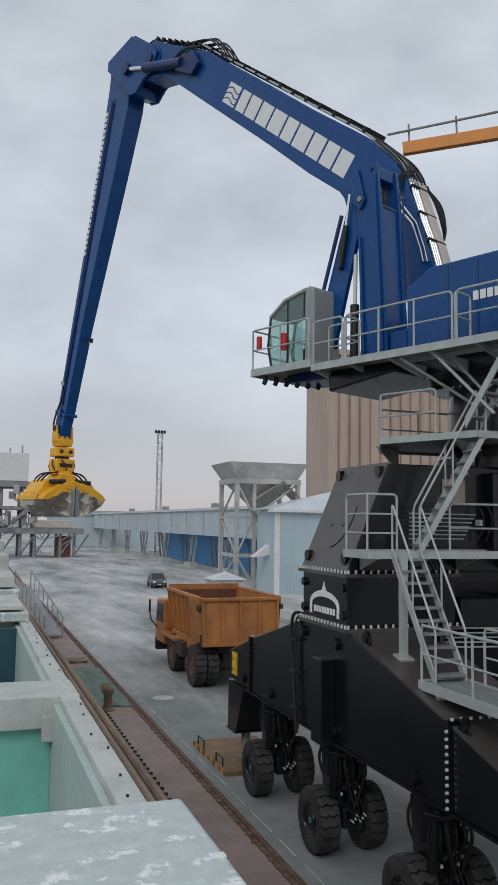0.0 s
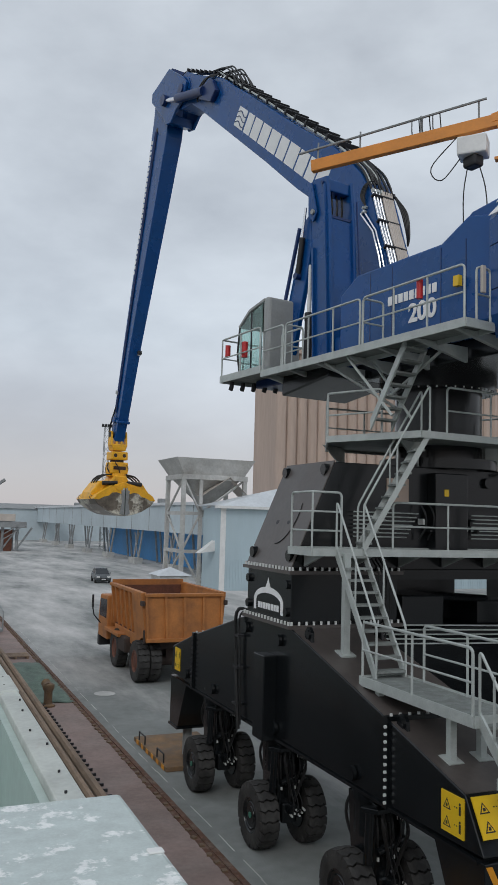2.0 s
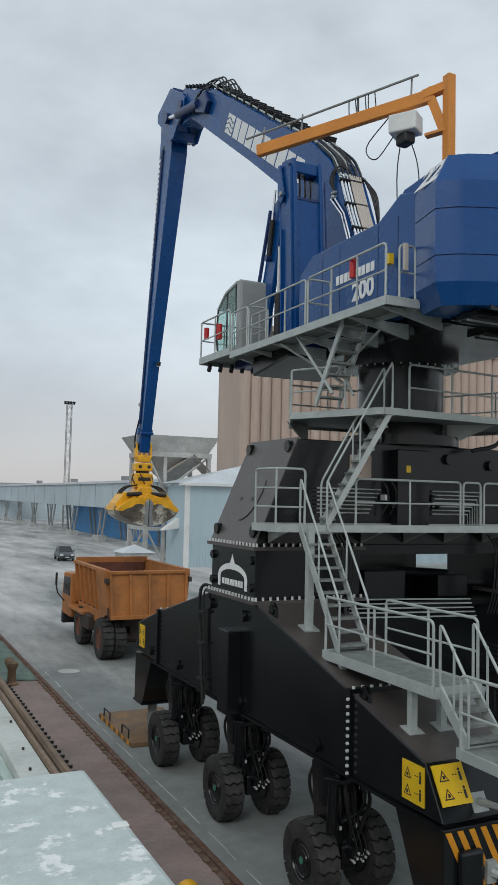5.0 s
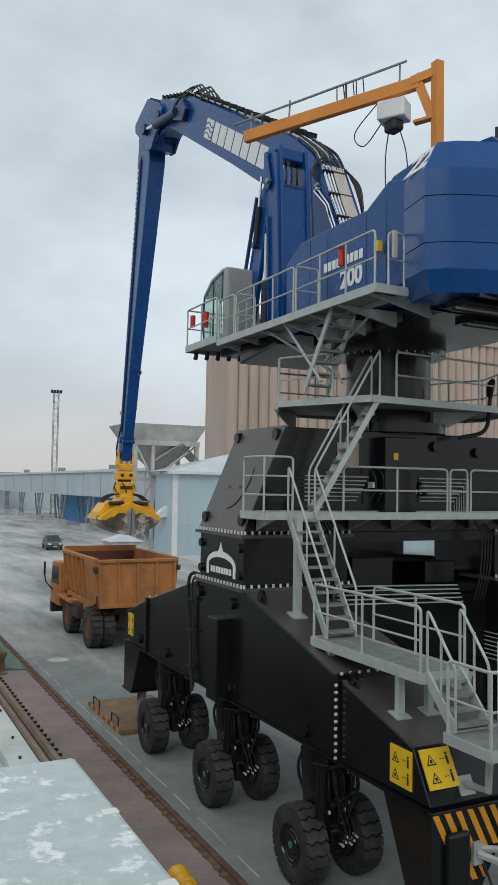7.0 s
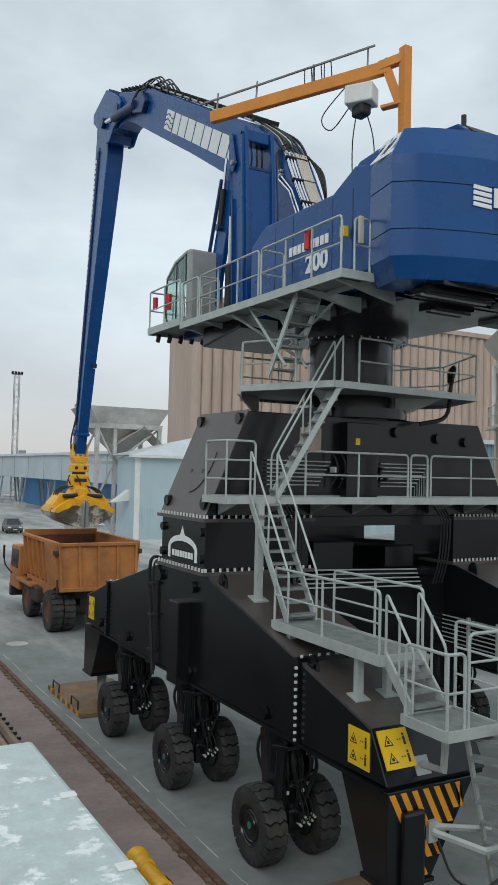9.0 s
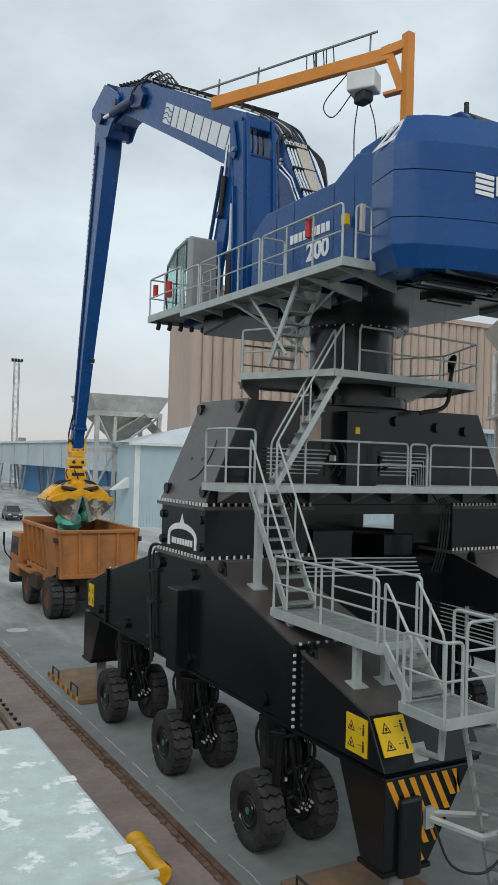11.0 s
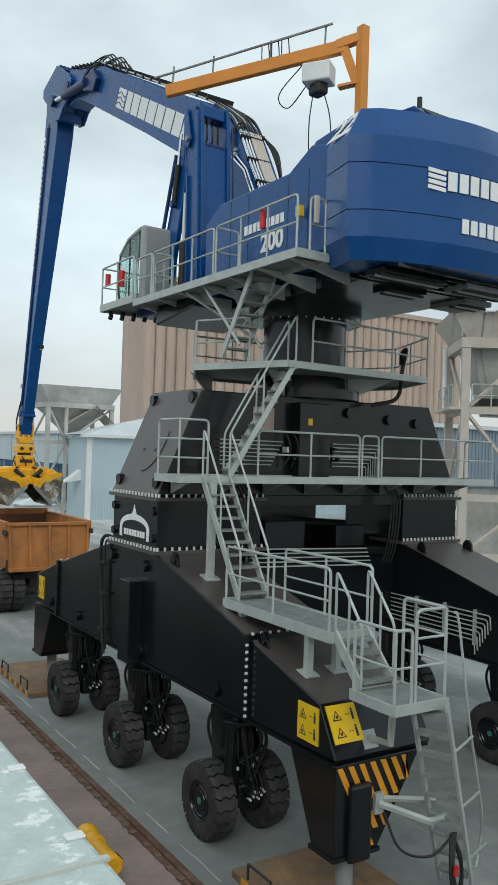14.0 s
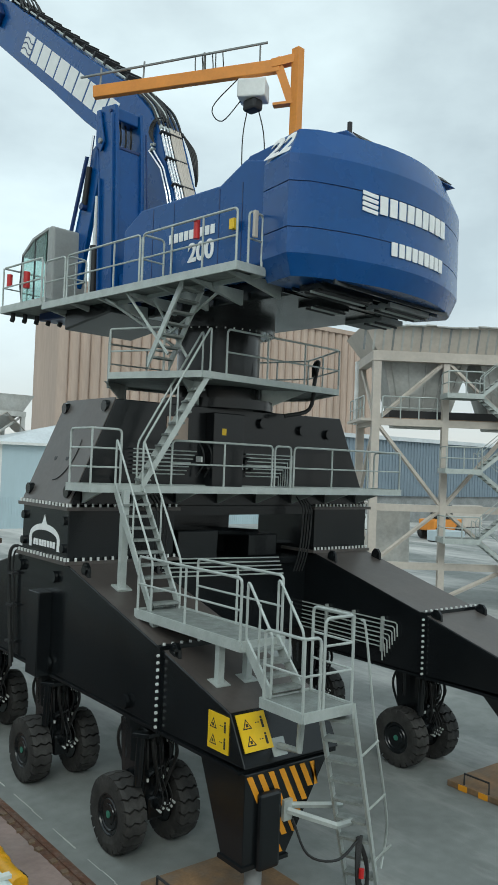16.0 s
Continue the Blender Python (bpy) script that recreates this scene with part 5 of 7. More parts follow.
hp = jb + jd * 0.85 + Vector((0, 0, -0.42))
part("hoist_box", Geo().obox(hp, (0.42, 0.55, 0.36), (0, 0, math.degrees(math.atan2(jd.y, jd.x)) - 90)), M_WHITEBOX, upper, "white hoist box", bevel=0.03)
part("hoist_drum", Geo().obox(hp + Vector((0.0, 0, -0.28)), (0.26, 0.32, 0.22)), M_DARK, upper, bevel=0.05)
for k in (-0.1, 0.1):
    part("hoist_cable", Geo().hose([hp + jd * k + Vector((0, 0, -0.3)), hp + jd * (k * 2.2) + Vector((0.1, 0.05, -1.0)), hp + jd * (k * 2.6) + Vector((0.2 if k > 0 else 0.02, 0.0, -2.6))], 0.012, 5), M_HOSE, upper)
q = hp + jd * 0.3
part("hoist_cable", Geo().hose([q + Vector((0, 0, 0.3)), q + jd * 0.5 + Vector((0, 0, -0.2)), q + jd * 0.3 + Vector((0, 0, -0.5)), q - jd * 0.1 + Vector((0, 0, -0.1))], 0.012, 5), M_HOSE, upper, smooth=True)

# ---- boom, in its own space: origin at the foot pin, y towards the elbow ----
PIN_Y, PIN_Z = 1.2, 12.26
R_BOOM, A_ELBOW = 16.33, 2.99
L_STICK, Z_TIP = 14.2, 1.68
EL_Y, EL_Z = R_BOOM * math.cos(radians(A_ELBOW)), R_BOOM * math.sin(radians(A_ELBOW))


def bl(u, z, a=29.1):
    c, s = math.cos(radians(a)), math.sin(radians(a))
    du, dz = u - PIN_Y, z - PIN_Z
    return (du * c + dz * s, -du * s + dz * c)


HEAD = [(15.03 + 0.72 * math.cos(radians(a)), 20.93 + 0.72 * math.sin(radians(a))) for a in range(95, -110, -15)]
BOOM = [bl(*p) for p in [(1.25, 12.3), (1.8, 13.35), (2.1, 13.9), (2.47, 14.6), (2.75, 15.1), (3.2, 15.6), (4.0, 16.2), (4.65, 16.62), (6.77, 17.72), (8.93, 18.92), (10.3, 19.67), (10.87, 19.96), (11.7, 20.45), (12.25, 20.68), (14.0, 21.24)]
        + HEAD + [(14.2, 20.2), (13.42, 19.79), (10.25, 18.0), (8.28, 16.89), (6.3, 15.72), (5.0, 15.04), (4.79, 14.83), (4.5, 14.3), (3.6, 13.2), (2.6, 12.2), (1.9, 11.8), (1.1, 11.8)]]
boom = part("boom", Geo().prism(BOOM, "x", -0.42, 0.42), M_BLUE, upper, "long blue bent boom with white logo blocks", bevel=0.03)
d0, d1 = Vector(bl(4.6, 15.99)), Vector(bl(9.63, 18.8))
ax = (d1 - d0).normalized()
nr = Vector((-ax.y, ax.x))


def on_boom(s, h):
    """A point on the boom's side: s along the lettering from its foot end, h below its upper line."""
    p = d0 + ax * s - nr * h
    return (p.x, p.y)


TEXT_L = (d1 - d0).length
at_ = TEXT_L
for w_ in (0.46, 0.56, 0.58, 0.64, 0.54, 0.64, 0.58, 0.54, 0.56):
    g = Geo().prism([on_boom(at_, 0.02), on_boom(at_ - w_, 0.02), on_boom(at_ - w_, 0.68), on_boom(at_, 0.68)], "x", -0.428, -0.42)
    part("letter_block", g, M_WHITE, boom, bevel=0.003)
    at_ -= w_ + 0.085
lg = TEXT_L + 0.12
plate = part("logo_plate", Geo().prism([on_boom(lg, 0.02), on_boom(lg + 0.68, 0.02), on_boom(lg + 0.68, 0.68), on_boom(lg, 0.68)], "x", -0.428, -0.42), M_WHITE, boom, "white logo square with dark wavy lines")
for k in range(3):
    g = Geo().tube([(-0.43, *on_boom(lg + 0.68 * i / 12, 0.2 + 0.17 * k + 0.055 * math.sin(2 * math.pi * i / 12 + 0.6))) for i in range(13)], 0.018, 6)
    part("logo_wave", g, M_BLUE_DK, plate)
# pipes and hoses along the back
back = [(2.78, 15.25), (3.2, 15.72), (4.0, 16.3), (4.7, 16.73), (6.75, 17.83), (8.93, 19.04), (10.87, 20.08), (12.2, 20.82)]
for k in range(5):
    x = -0.36 + 0.17 * k
    part("hose", Geo().hose([(x, *bl(u, z + 0.03 * (k % 2))) for u, z in back], 0.032, 6), M_HOSE if k % 2 else M_GALV, boom, smooth=True)
for k in range(13):
    f = k / 12
    u = 4.4 + (11.6 - 4.4) * f
    z = 16.6 + (20.45 - 16.6) * f + 0.06
    p = bl(u, z)
    part("pipe_clamp", Geo().box((-0.43, p[0] - 0.04, p[1] - 0.1), (0.43, p[0] + 0.04, p[1] + 0.07)), M_DARK, boom)
for k in range(4):
    x = -0.33 + 0.2 * k
    part("hose", Geo().hose([(x, *bl(12.1, 20.8)), (x, *bl(13.2, 21.13 + 0.03 * k)), (x, *bl(14.4, 21.5 + 0.03 * k)), (x, *bl(15.3, 21.72 + 0.05 * (k % 2))), (x, *bl(15.75, 21.35))], 0.034, 6), M_HOSE, boom, smooth=True)
for k in range(7):
    part("hose_clip", Geo().obox((-0.4, *bl(12.6 + 0.38 * k, 20.93 + 0.125 * k)), (0.1, 0.12, 0.1)), M_DARK, boom)
for k in range(7):
    x = -0.4 + 0.12 * k
    r_ = 0.2 + 0.05 * (k % 3)
    part("hose", Geo().hose([(x, *bl(10.7, 19.95)), (x, *bl(11.3, 20.35 + r_)), (x + 0.04, *bl(11.9, 20.65 + 1.3 * r_)), (x, *bl(12.7, 20.95 + 0.3 * r_)), (x, *bl(13.0, 21.0))], 0.03, 6), M_HOSE, boom, smooth=True)
for k in range(2):
    part("hose", Geo().hose([(-0.46, *bl(12.3 - 0.15 * k, 20.72)), (-0.52, *bl(13.05 - 0.2 * k, 20.8)), (-0.54, *bl(13.6 - 0.2 * k, 20.45)), (-0.5, *bl(13.55 - 0.2 * k, 20.1))], 0.035, 6), M_HOSE, boom, smooth=True)
# pale pipe bundle on the bent foot, with black clamps and elbows
for k in range(9):
    x, r_ = (-0.42 + 0.1 * k, 0.036) if k < 3 else (-0.13 + 0.062 * (k - 3), 0.034)
    out = 0.05 + 0.03 * (k > 2)
    pts = [bl(1.45 - out, 12.75), bl(1.76 - out, 13.38), bl(2.08 - out, 13.92), bl(2.45 - out, 14.62), bl(2.68 - out, 15.08)]
    part("pipe", Geo().tube([(x, p[0], p[1]) for p in pts], r_, 10), M_CHROME if k < 3 else M_CREAM, boom, smooth=True)
for k in range(2):
    part("branch_pipe", Geo().tube([(-0.46, *bl(1.85 - 0.12 * k, 12.95)), (-0.46, *bl(2.0 - 0.12 * k, 13.3)), (-0.46, *bl(2.35 - 0.12 * k, 13.95)), (-0.46, *bl(2.95 - 0.1 * k, 14.48 + 0.08 * k))], 0.028, 8), M_CHROME, boom, smooth=True)
for u, z in ((1.9, 13.45), (2.3, 14.15), (2.65, 14.85)):
    p = bl(u - 0.12, z + 0.05)
    part("pipe_clamp", Geo().obox((-0.13, p[0], p[1]), (0.72, 0.05, 0.13), (20, 0, 0)), M_DARK, boom, bevel=0.01)
for k in range(6):
    x = -0.42 + 0.14 * k
    part("hose", Geo().hose([(x, *bl(2.62, 15.05)), (x - 0.03, *bl(2.8, 15.3 + 0.04 * (k % 3))), (x + 0.02, *bl(3.2, 15.72 + 0.05 * (k % 2))), (x, *bl(3.95, 16.28))], 0.03, 6), M_HOSE, boom, smooth=True)
    part("fitting", Geo().obox((x, *bl(2.6, 15.05)), (0.07, 0.1, 0.08), (30, 0, 0)), M_GALV if k < 3 else M_DARK, boom)
for k in range(4):
    part("valve", Geo().obox((-0.46, *bl(2.86 - 0.1 * (k % 2), 14.5 + 0.12 * (k // 2))), (0.08, 0.07, 0.07)), M_GALV, boom, bevel=0.01)
    part("hose", Geo().hose([(-0.45, *bl(2.8, 14.66)), (-0.5, *bl(2.85 + 0.05 * k, 14.95)), (-0.46, *bl(2.75 + 0.05 * k, 15.25)), (-0.4, *bl(2.6, 15.3))], 0.02, 5), M_HOSE, boom, smooth=True)
    part("hose", Geo().hose([(0.4, *bl(2.7, 15.1)), (0.43 + 0.02 * k, *bl(2.35 - 0.04 * k, 14.6)), (0.43, *bl(2.05 - 0.03 * k, 14.0)), (0.42, *bl(1.95, 13.7))], 0.028, 6), M_HOSE, boom, smooth=True)
# crowd cylinder and elbow
part("crowd_cylinder", Geo().tube([(-0.6, *bl(12.95, 20.3)), (-0.6, *bl(15.2, 20.62))], 0.17, 16), M_BLUE_DK, boom, smooth=True)
part("crowd_rod", Geo().tube([(-0.6, *bl(15.2, 20.62)), (-0.6, *bl(16.35, 20.82))], 0.085, 12), M_CHROME, boom, smooth=True)
part("rod_eye", Geo().tube([(-0.72, *bl(16.4, 20.83)), (-0.4, *bl(16.4, 20.83))], 0.22, 16), M_BLUE_DK, boom, smooth=True)
part("cylinder_bracket", Geo().prism([bl(12.3, 19.75), bl(12.0, 20.1), bl(12.4, 20.6), bl(13.1, 20.55), bl(13.3, 20.1)], "x", -0.62, -0.42), M_BLUE_DK, boom, bevel=0.04)
part("head_disc", Geo().tube([(-0.45, EL_Y, EL_Z), (0.45, EL_Y, EL_Z)], 0.5, 28), M_BLUE, boom, smooth=True)
part("elbow_pin", Geo().tube([(-0.62, EL_Y, EL_Z), (0.62, EL_Y, EL_Z)], 0.2, 18), M_BLUE_DK, boom, smooth=True)

# ---- stick: origin at the elbow pin, y along it, z outwards ----
def half_width(y):
    return 0.37 * (1 - 0.029 * y)


stick_g = Geo().prism([(-0.1, 2.92), (0.9, 2.74), (3.6, 2.52), (6.0, 2.38), (10.0, 2.18), (13.3, 2.0), (14.3, 1.98), (14.45, 1.4), (13.3, 1.36), (10.0, 1.4), (4.0, 1.2), (1.6, 1.15), (0.85, 1.3), (-0.1, 1.9)], "x", -1, 1)
stick_g.v = [(x * half_width(y), y, z) for x, y, z in stick_g.v]
stick = part("stick", stick_g, M_BLUE, upper, "long tapered blue stick", bevel=0.03)
for x in (-0.56, 0.44):
    part("stick_fork", Geo().prism([(-0.95, 1.55), (-0.1, 2.9), (0.25, 2.8), (0.95, 1.35), (1.25, 0.95), (1.2, 0.5), (0.75, 0.2), (0.4, -0.3), (-0.25, -0.35), (-0.5, 0.1)], "x", x, x + 0.1), M_BLUE, stick, "blue fork plate at the stick's head", bevel=0.02)
part("fork_bridge", Geo().prism([(-1.0, 1.5), (-0.12, 2.9), (-0.02, 2.8), (-0.85, 1.45)], "x", -0.46, 0.44), M_BLUE_DK, stick)
part("fork_gusset", Geo().box((-0.46, 0.85, 0.55), (0.44, 1.2, 1.2)), M_BLUE, stick, bevel=0.03)
part("pipe_slot", Geo().add([(-half_width(y) - 0.006, y, z) for y, z in ((1.3, 2.12), (1.22, 2.2), (1.3, 2.32), (5.5, 2.2), (5.5, 2.0))] + [(-half_width(y) + 0.006, y, z) for y, z in ((1.3, 2.12), (1.22, 2.2), (1.3, 2.32), (5.5, 2.2), (5.5, 2.0))],
                             [(4, 3, 2, 1, 0), (5, 6, 7, 8, 9), (0, 1, 6, 5), (1, 2, 7, 6), (2, 3, 8, 7), (3, 4, 9, 8), (4, 0, 5, 9)]), M_DARK, stick)
for k in range(2):
    part("stick_pipe", Geo().tube([(-half_width(y) - 0.03, y, z - 0.1 * k) for y, z in ((1.4, 2.26), (6.0, 2.08), (13.2, 1.8))], 0.032, 6), M_BLUE_DK, stick, smooth=True)
for k in range(26):
    y = 1.75 + k * 0.215
    w_ = half_width(y) + 0.004
    part("letter_block", Geo().box((-w_ - 0.004, y, 2.46 - 0.0125 * k), (-w_ + 0.008, y + 0.15, 2.6 - 0.0125 * k)), M_WHITE, stick)
part("lamp_arm", Geo().tube([(0.1, 10.45, 1.42), (0.12, 10.45, 1.12)], 0.03, 6), M_DARK, stick)
lampb = part("work_lamp", Geo().tube([(0.12, 10.36, 1.16), (0.12, 10.52, 1.16)], 0.09, 14), M_DARK, stick, smooth=True)
part("lamp_glass", Geo().tube([(0.12, 10.52, 1.16), (0.12, 10.55, 1.16)], 0.075, 14), M_WHITEBOX, lampb, smooth=True)
part("pipe_bracket", Geo().box((-0.32, 12.3, 1.78), (-0.22, 12.45, 2.0)), M_GREY, stick)
part("tip_collar", Geo().box((-0.29, 13.5, 1.28), (0.29, 13.62, 2.08)), M_BLUE, stick, bevel=0.03)
for x in (-0.33, 0.28):
    part("collar_ear", Geo().tube([(x, 13.55, 1.7), (x + 0.05, 13.55, 1.7)], 0.15, 14), M_BLUE, stick, smooth=True)
part("tip_pin", Geo().tube([(-0.38, L_STICK, Z_TIP), (0.38, L_STICK, Z_TIP)], 0.13, 14), M_DARK, stick, smooth=True)
part("tip_hose", Geo().hose([(-0.27, 13.0, 1.8), (-0.34, 13.9, 1.9), (-0.28, 14.5, 1.85)], 0.035, 6), M_HOSE, stick, smooth=True)

# ---- grab: hangs plumb below the stick's tip ----
grab = part("grab_head", Geo().prism([(-0.36, -0.42), (0.36, -0.42), (0.28, -0.72), (-0.28, -0.72)], "y", -0.3, 0.3), M_YELLOW, upper, "yellow rotating clamshell grab, worn at the shells", bevel=0.05)
for k in range(4):
    x = -0.33 + 0.22 * k
    part("link_plate", Geo().prism([(-0.22, -0.5), (0.22, -0.5), (0.14, 0.08), (0.06, 0.15), (-0.06, 0.15), (-0.14, 0.08)], "x", x - 0.045, x + 0.045), M_YELLOW, grab, bevel=0.015)
part("rotator_box", Geo().box((-0.38, -0.34, -1.12), (0.38, 0.34, -0.76)), M_YELLOW, grab, bevel=0.05)
for x in (-0.2, 0.2):
    part("port_hole", Geo().tube([(x, -0.35, -0.93), (x, -0.33, -0.93)], 0.08, 14), M_CHASSIS, grab)
part("rotator_neck", Geo().tube([(0, 0, -1.24), (0, 0, -1.08)], 0.29, 20), M_CHASSIS, grab, smooth=True)
part("rotator_motor", Geo().box((-0.4, -0.36, -1.72), (0.4, 0.36, -1.22)), M_YELLOW, grab, bevel=0.05)
part("name_band", Geo().box((-0.28, -0.372, -1.55), (0.28, -0.36, -1.4)), M_CHASSIS, grab)
part("rotator_ring", Geo().tube([(0, 0, -1.84), (0, 0, -1.7)], 0.44, 24), M_YELLOW, grab, smooth=True)
for k in range(6):
    t_ = k * 1.05
    part("hose", Geo().hose([(0.4 * math.cos(t_), 0.38 * math.sin(t_), -1.25), (0.52 * math.cos(t_ + 0.3), 0.5 * math.sin(t_ + 0.3), -1.45), (0.44 * math.cos(t_ + 0.5), 0.42 * math.sin(t_ + 0.5), -1.7)], 0.028, 6), M_HOSE, grab, smooth=True)
part("frame_head", Geo().prism([(-0.62, -2.42), (0.62, -2.42), (0.5, -2.2), (0.26, -1.82), (-0.26, -1.82), (-0.5, -2.2)], "y", -0.55, 0.55), M_YELLOW, grab, bevel=0.05)
for y in (-0.95, 0.95):
    part("cross_arm", Geo().prism([(-0.48, -2.46), (0.48, -2.46), (0.4, -2.22), (0.0, -2.1), (-0.4, -2.22)], "y", y - 0.07, y + 0.07), M_YELLOW, grab, bevel=0.02)
part("spine", Geo().add([(-0.2, -1.0, -2.42), (0.2, -1.0, -2.42), (0.2, 1.0, -2.42), (-0.2, 1.0, -2.42), (-0.2, -1.0, -2.2), (0.2, -1.0, -2.2), (0.2, 1.0, -2.2), (-0.2, 1.0, -2.2)],
                        [(0, 3, 2, 1), (4, 5, 6, 7), (0, 1, 5, 4), (1, 2, 6, 5), (2, 3, 7, 6), (3, 0, 4, 7)]), M_YELLOW, grab, bevel=0.03)
for k in range(6):
    s_ = -1 if k % 2 else 1
    o_ = 0.3 * (k // 2) - 0.3
    part("hose", Geo().hose([(0.32 * s_, o_, -1.75), (0.72 * s_, o_ * 1.2, -1.84), (1.0 * s_, o_, -2.1), (0.85 * s_, o_, -2.3)], 0.035, 6), M_HOSE, grab, smooth=True)
# each half: curved steel sheet between two end plates, open at the mouth, hinged at the frame
OUT = [(0.33, 0.12), (0.62, 0.02), (1.22, -0.36), (1.34, -0.52), (1.2, -0.72), (0.8, -0.97), (0.38, -1.13), (0.02, -1.18)]
shells = []
for s_ in (-1, 1):
    px_ = 0.33
    P = [((x - px_) * s_, z) for x, z in OUT]
    inner = [((x - px_) * s_, z) for x, z in ((0.06, -1.12), (0.38, -1.08), (0.76, -0.92), (1.14, -0.68), (1.26, -0.52), (1.18, -0.4), (0.6, -0.06))]
    sh = part("grab_shell", Geo().prism(P[1:] + inner, "y", -1.15, 1.15), M_GRABSTEEL, grab, "worn steel clamshell half with yellow upper edges", bevel=0.02, at=Matrix.Translation((px_ * s_, 0, -2.35)))
    mouth = [((0.02 - px_) * s_, 0.0), (0.0, 0.16)]
    for y in (-1.17, 1.11):
        part("end_plate", Geo().prism(mouth[:1] + P[1:2] + P[2:], "y", y, y + 0.06), M_GRABSTEEL, sh, bevel=0.015)
        yy = y - 0.012 if y < 0 else y + 0.06
        part("yellow_edge", Geo().prism([(-0.27 * s_, 0.08), (0.0, 0.14), (0.3 * s_, 0.03), (0.88 * s_, -0.35), (0.97 * s_, -0.5), (0.84 * s_, -0.53), (0.6 * s_, -0.4), (0.42 * s_, -0.36), (0.25 * s_, -0.22), (0.05 * s_, -0.2), (-0.14 * s_, -0.26), (-0.2 * s_, -0.12)], "y", yy, yy + 0.012), M_YELLOW, sh)
        part("seam_rib", Geo().prism([(-0.31 * s_, -0.08), (-0.14 * s_, -0.12), (-0.19 * s_, -0.6), (-0.1 * s_, -1.1), (-0.31 * s_, -1.17)], "y", yy - 0.01, yy + 0.02), M_STEELGREY, sh)
        part("pivot_boss", Geo().tube([(0, y - 0.05, 0.0), (0, y + 0.11, 0.0)], 0.11, 16), M_YELLOW, sh, smooth=True)
    part("shell_crown", Geo().prism([(0.2 * s_, 0.1), (0.34 * s_, 0.3), (0.62 * s_, 0.28), (0.98 * s_, -0.2), (1.02 * s_, -0.46), (0.9 * s_, -0.34), (0.3 * s_, 0.04)], "y", -0.62, 0.62), M_YELLOW, sh, "yellow cylinder housing on the shell", bevel=0.04)
    part("crown_edge", Geo().prism([(0.28 * s_, 0.08), (0.92 * s_, -0.32), (1.04 * s_, -0.5), (0.98 * s_, -0.53), (0.86 * s_, -0.36), (0.28 * s_, 0.0)], "y", -1.18, 1.18), M_YELLOW, sh)
    for y in (-0.75, 0.75):
        part("lifting_ring", Geo().tube([(0.98 * s_, y, -0.38), (1.06 * s_, y, -0.34), (1.1 * s_, y, -0.42), (1.04 * s_, y, -0.5)], 0.02, 6), M_GRABSTEEL, sh)
    part("shell_cylinder", Geo().tube([(-0.1 * s_, 0.75, 0.22), (0.55 * s_, 0.75, 0.18)], 0.09, 12), M_DARK, sh, smooth=True)
    part("shell_cylinder", Geo().tube([(-0.1 * s_, -0.75, 0.22), (0.55 * s_, -0.75, 0.18)], 0.09, 12), M_DARK, sh, smooth=True)
    shells.append((sh, s_))

# ---- teal cargo that drops from the grab ----
loads = []
for k in range(18):
    bm = bmesh.new()
    bmesh.ops.create_icosphere(bm, subdivisions=3, radius=1.0)
    for v in bm.verts:
        o_ = Vector((k * 3.1, 1.7 * k, 0))
        n_ = noise.noise(v.co * 1.2 + o_) * 0.45 + noise.noise(v.co * 3.5 + o_) * 0.2 + noise.noise(v.co * 12 + o_) * 0.06
        v.co *= 1 + n_
    s_ = 1.05 - 0.022 * k
    e = ((0.42 + 0.07 * (k % 3)) * s_, 0.45 * s_, (0.46 - 0.03 * (k % 4)) * s_)
    g = Geo().add([(v.co.x * e[0], v.co.y * e[1], v.co.z * e[2]) for v in bm.verts], [[v.index for v in f.verts] for f in bm.faces])
    bm.free()
    ld = part("cargo_lump", g, M_TEAL, None, smooth=True)
    tagged(ld, "lump of teal green bulk cargo falling into the dumper", "cargo lump", group="falling cargo")
    loads.append(ld)

# ---- dumper truck, facing up the quay ----
truck = thing("dump_truck", (10.8, 34.6, 0), "dusty orange dump truck with open ribbed box", "dump truck")
BL, BR, BB, BF = -1.7, 1.7, -2.75, 2.6
T = 0.09
body = part("dump_box", Geo().prism([(BB - 0.2, 1.75), (BF, 1.75), (BF, 1.85), (BB - 0.2, 1.85)], "x", BL + 0.15, BR - 0.15), M_TRUCKIN, truck, "orange dump box with upright ribs")
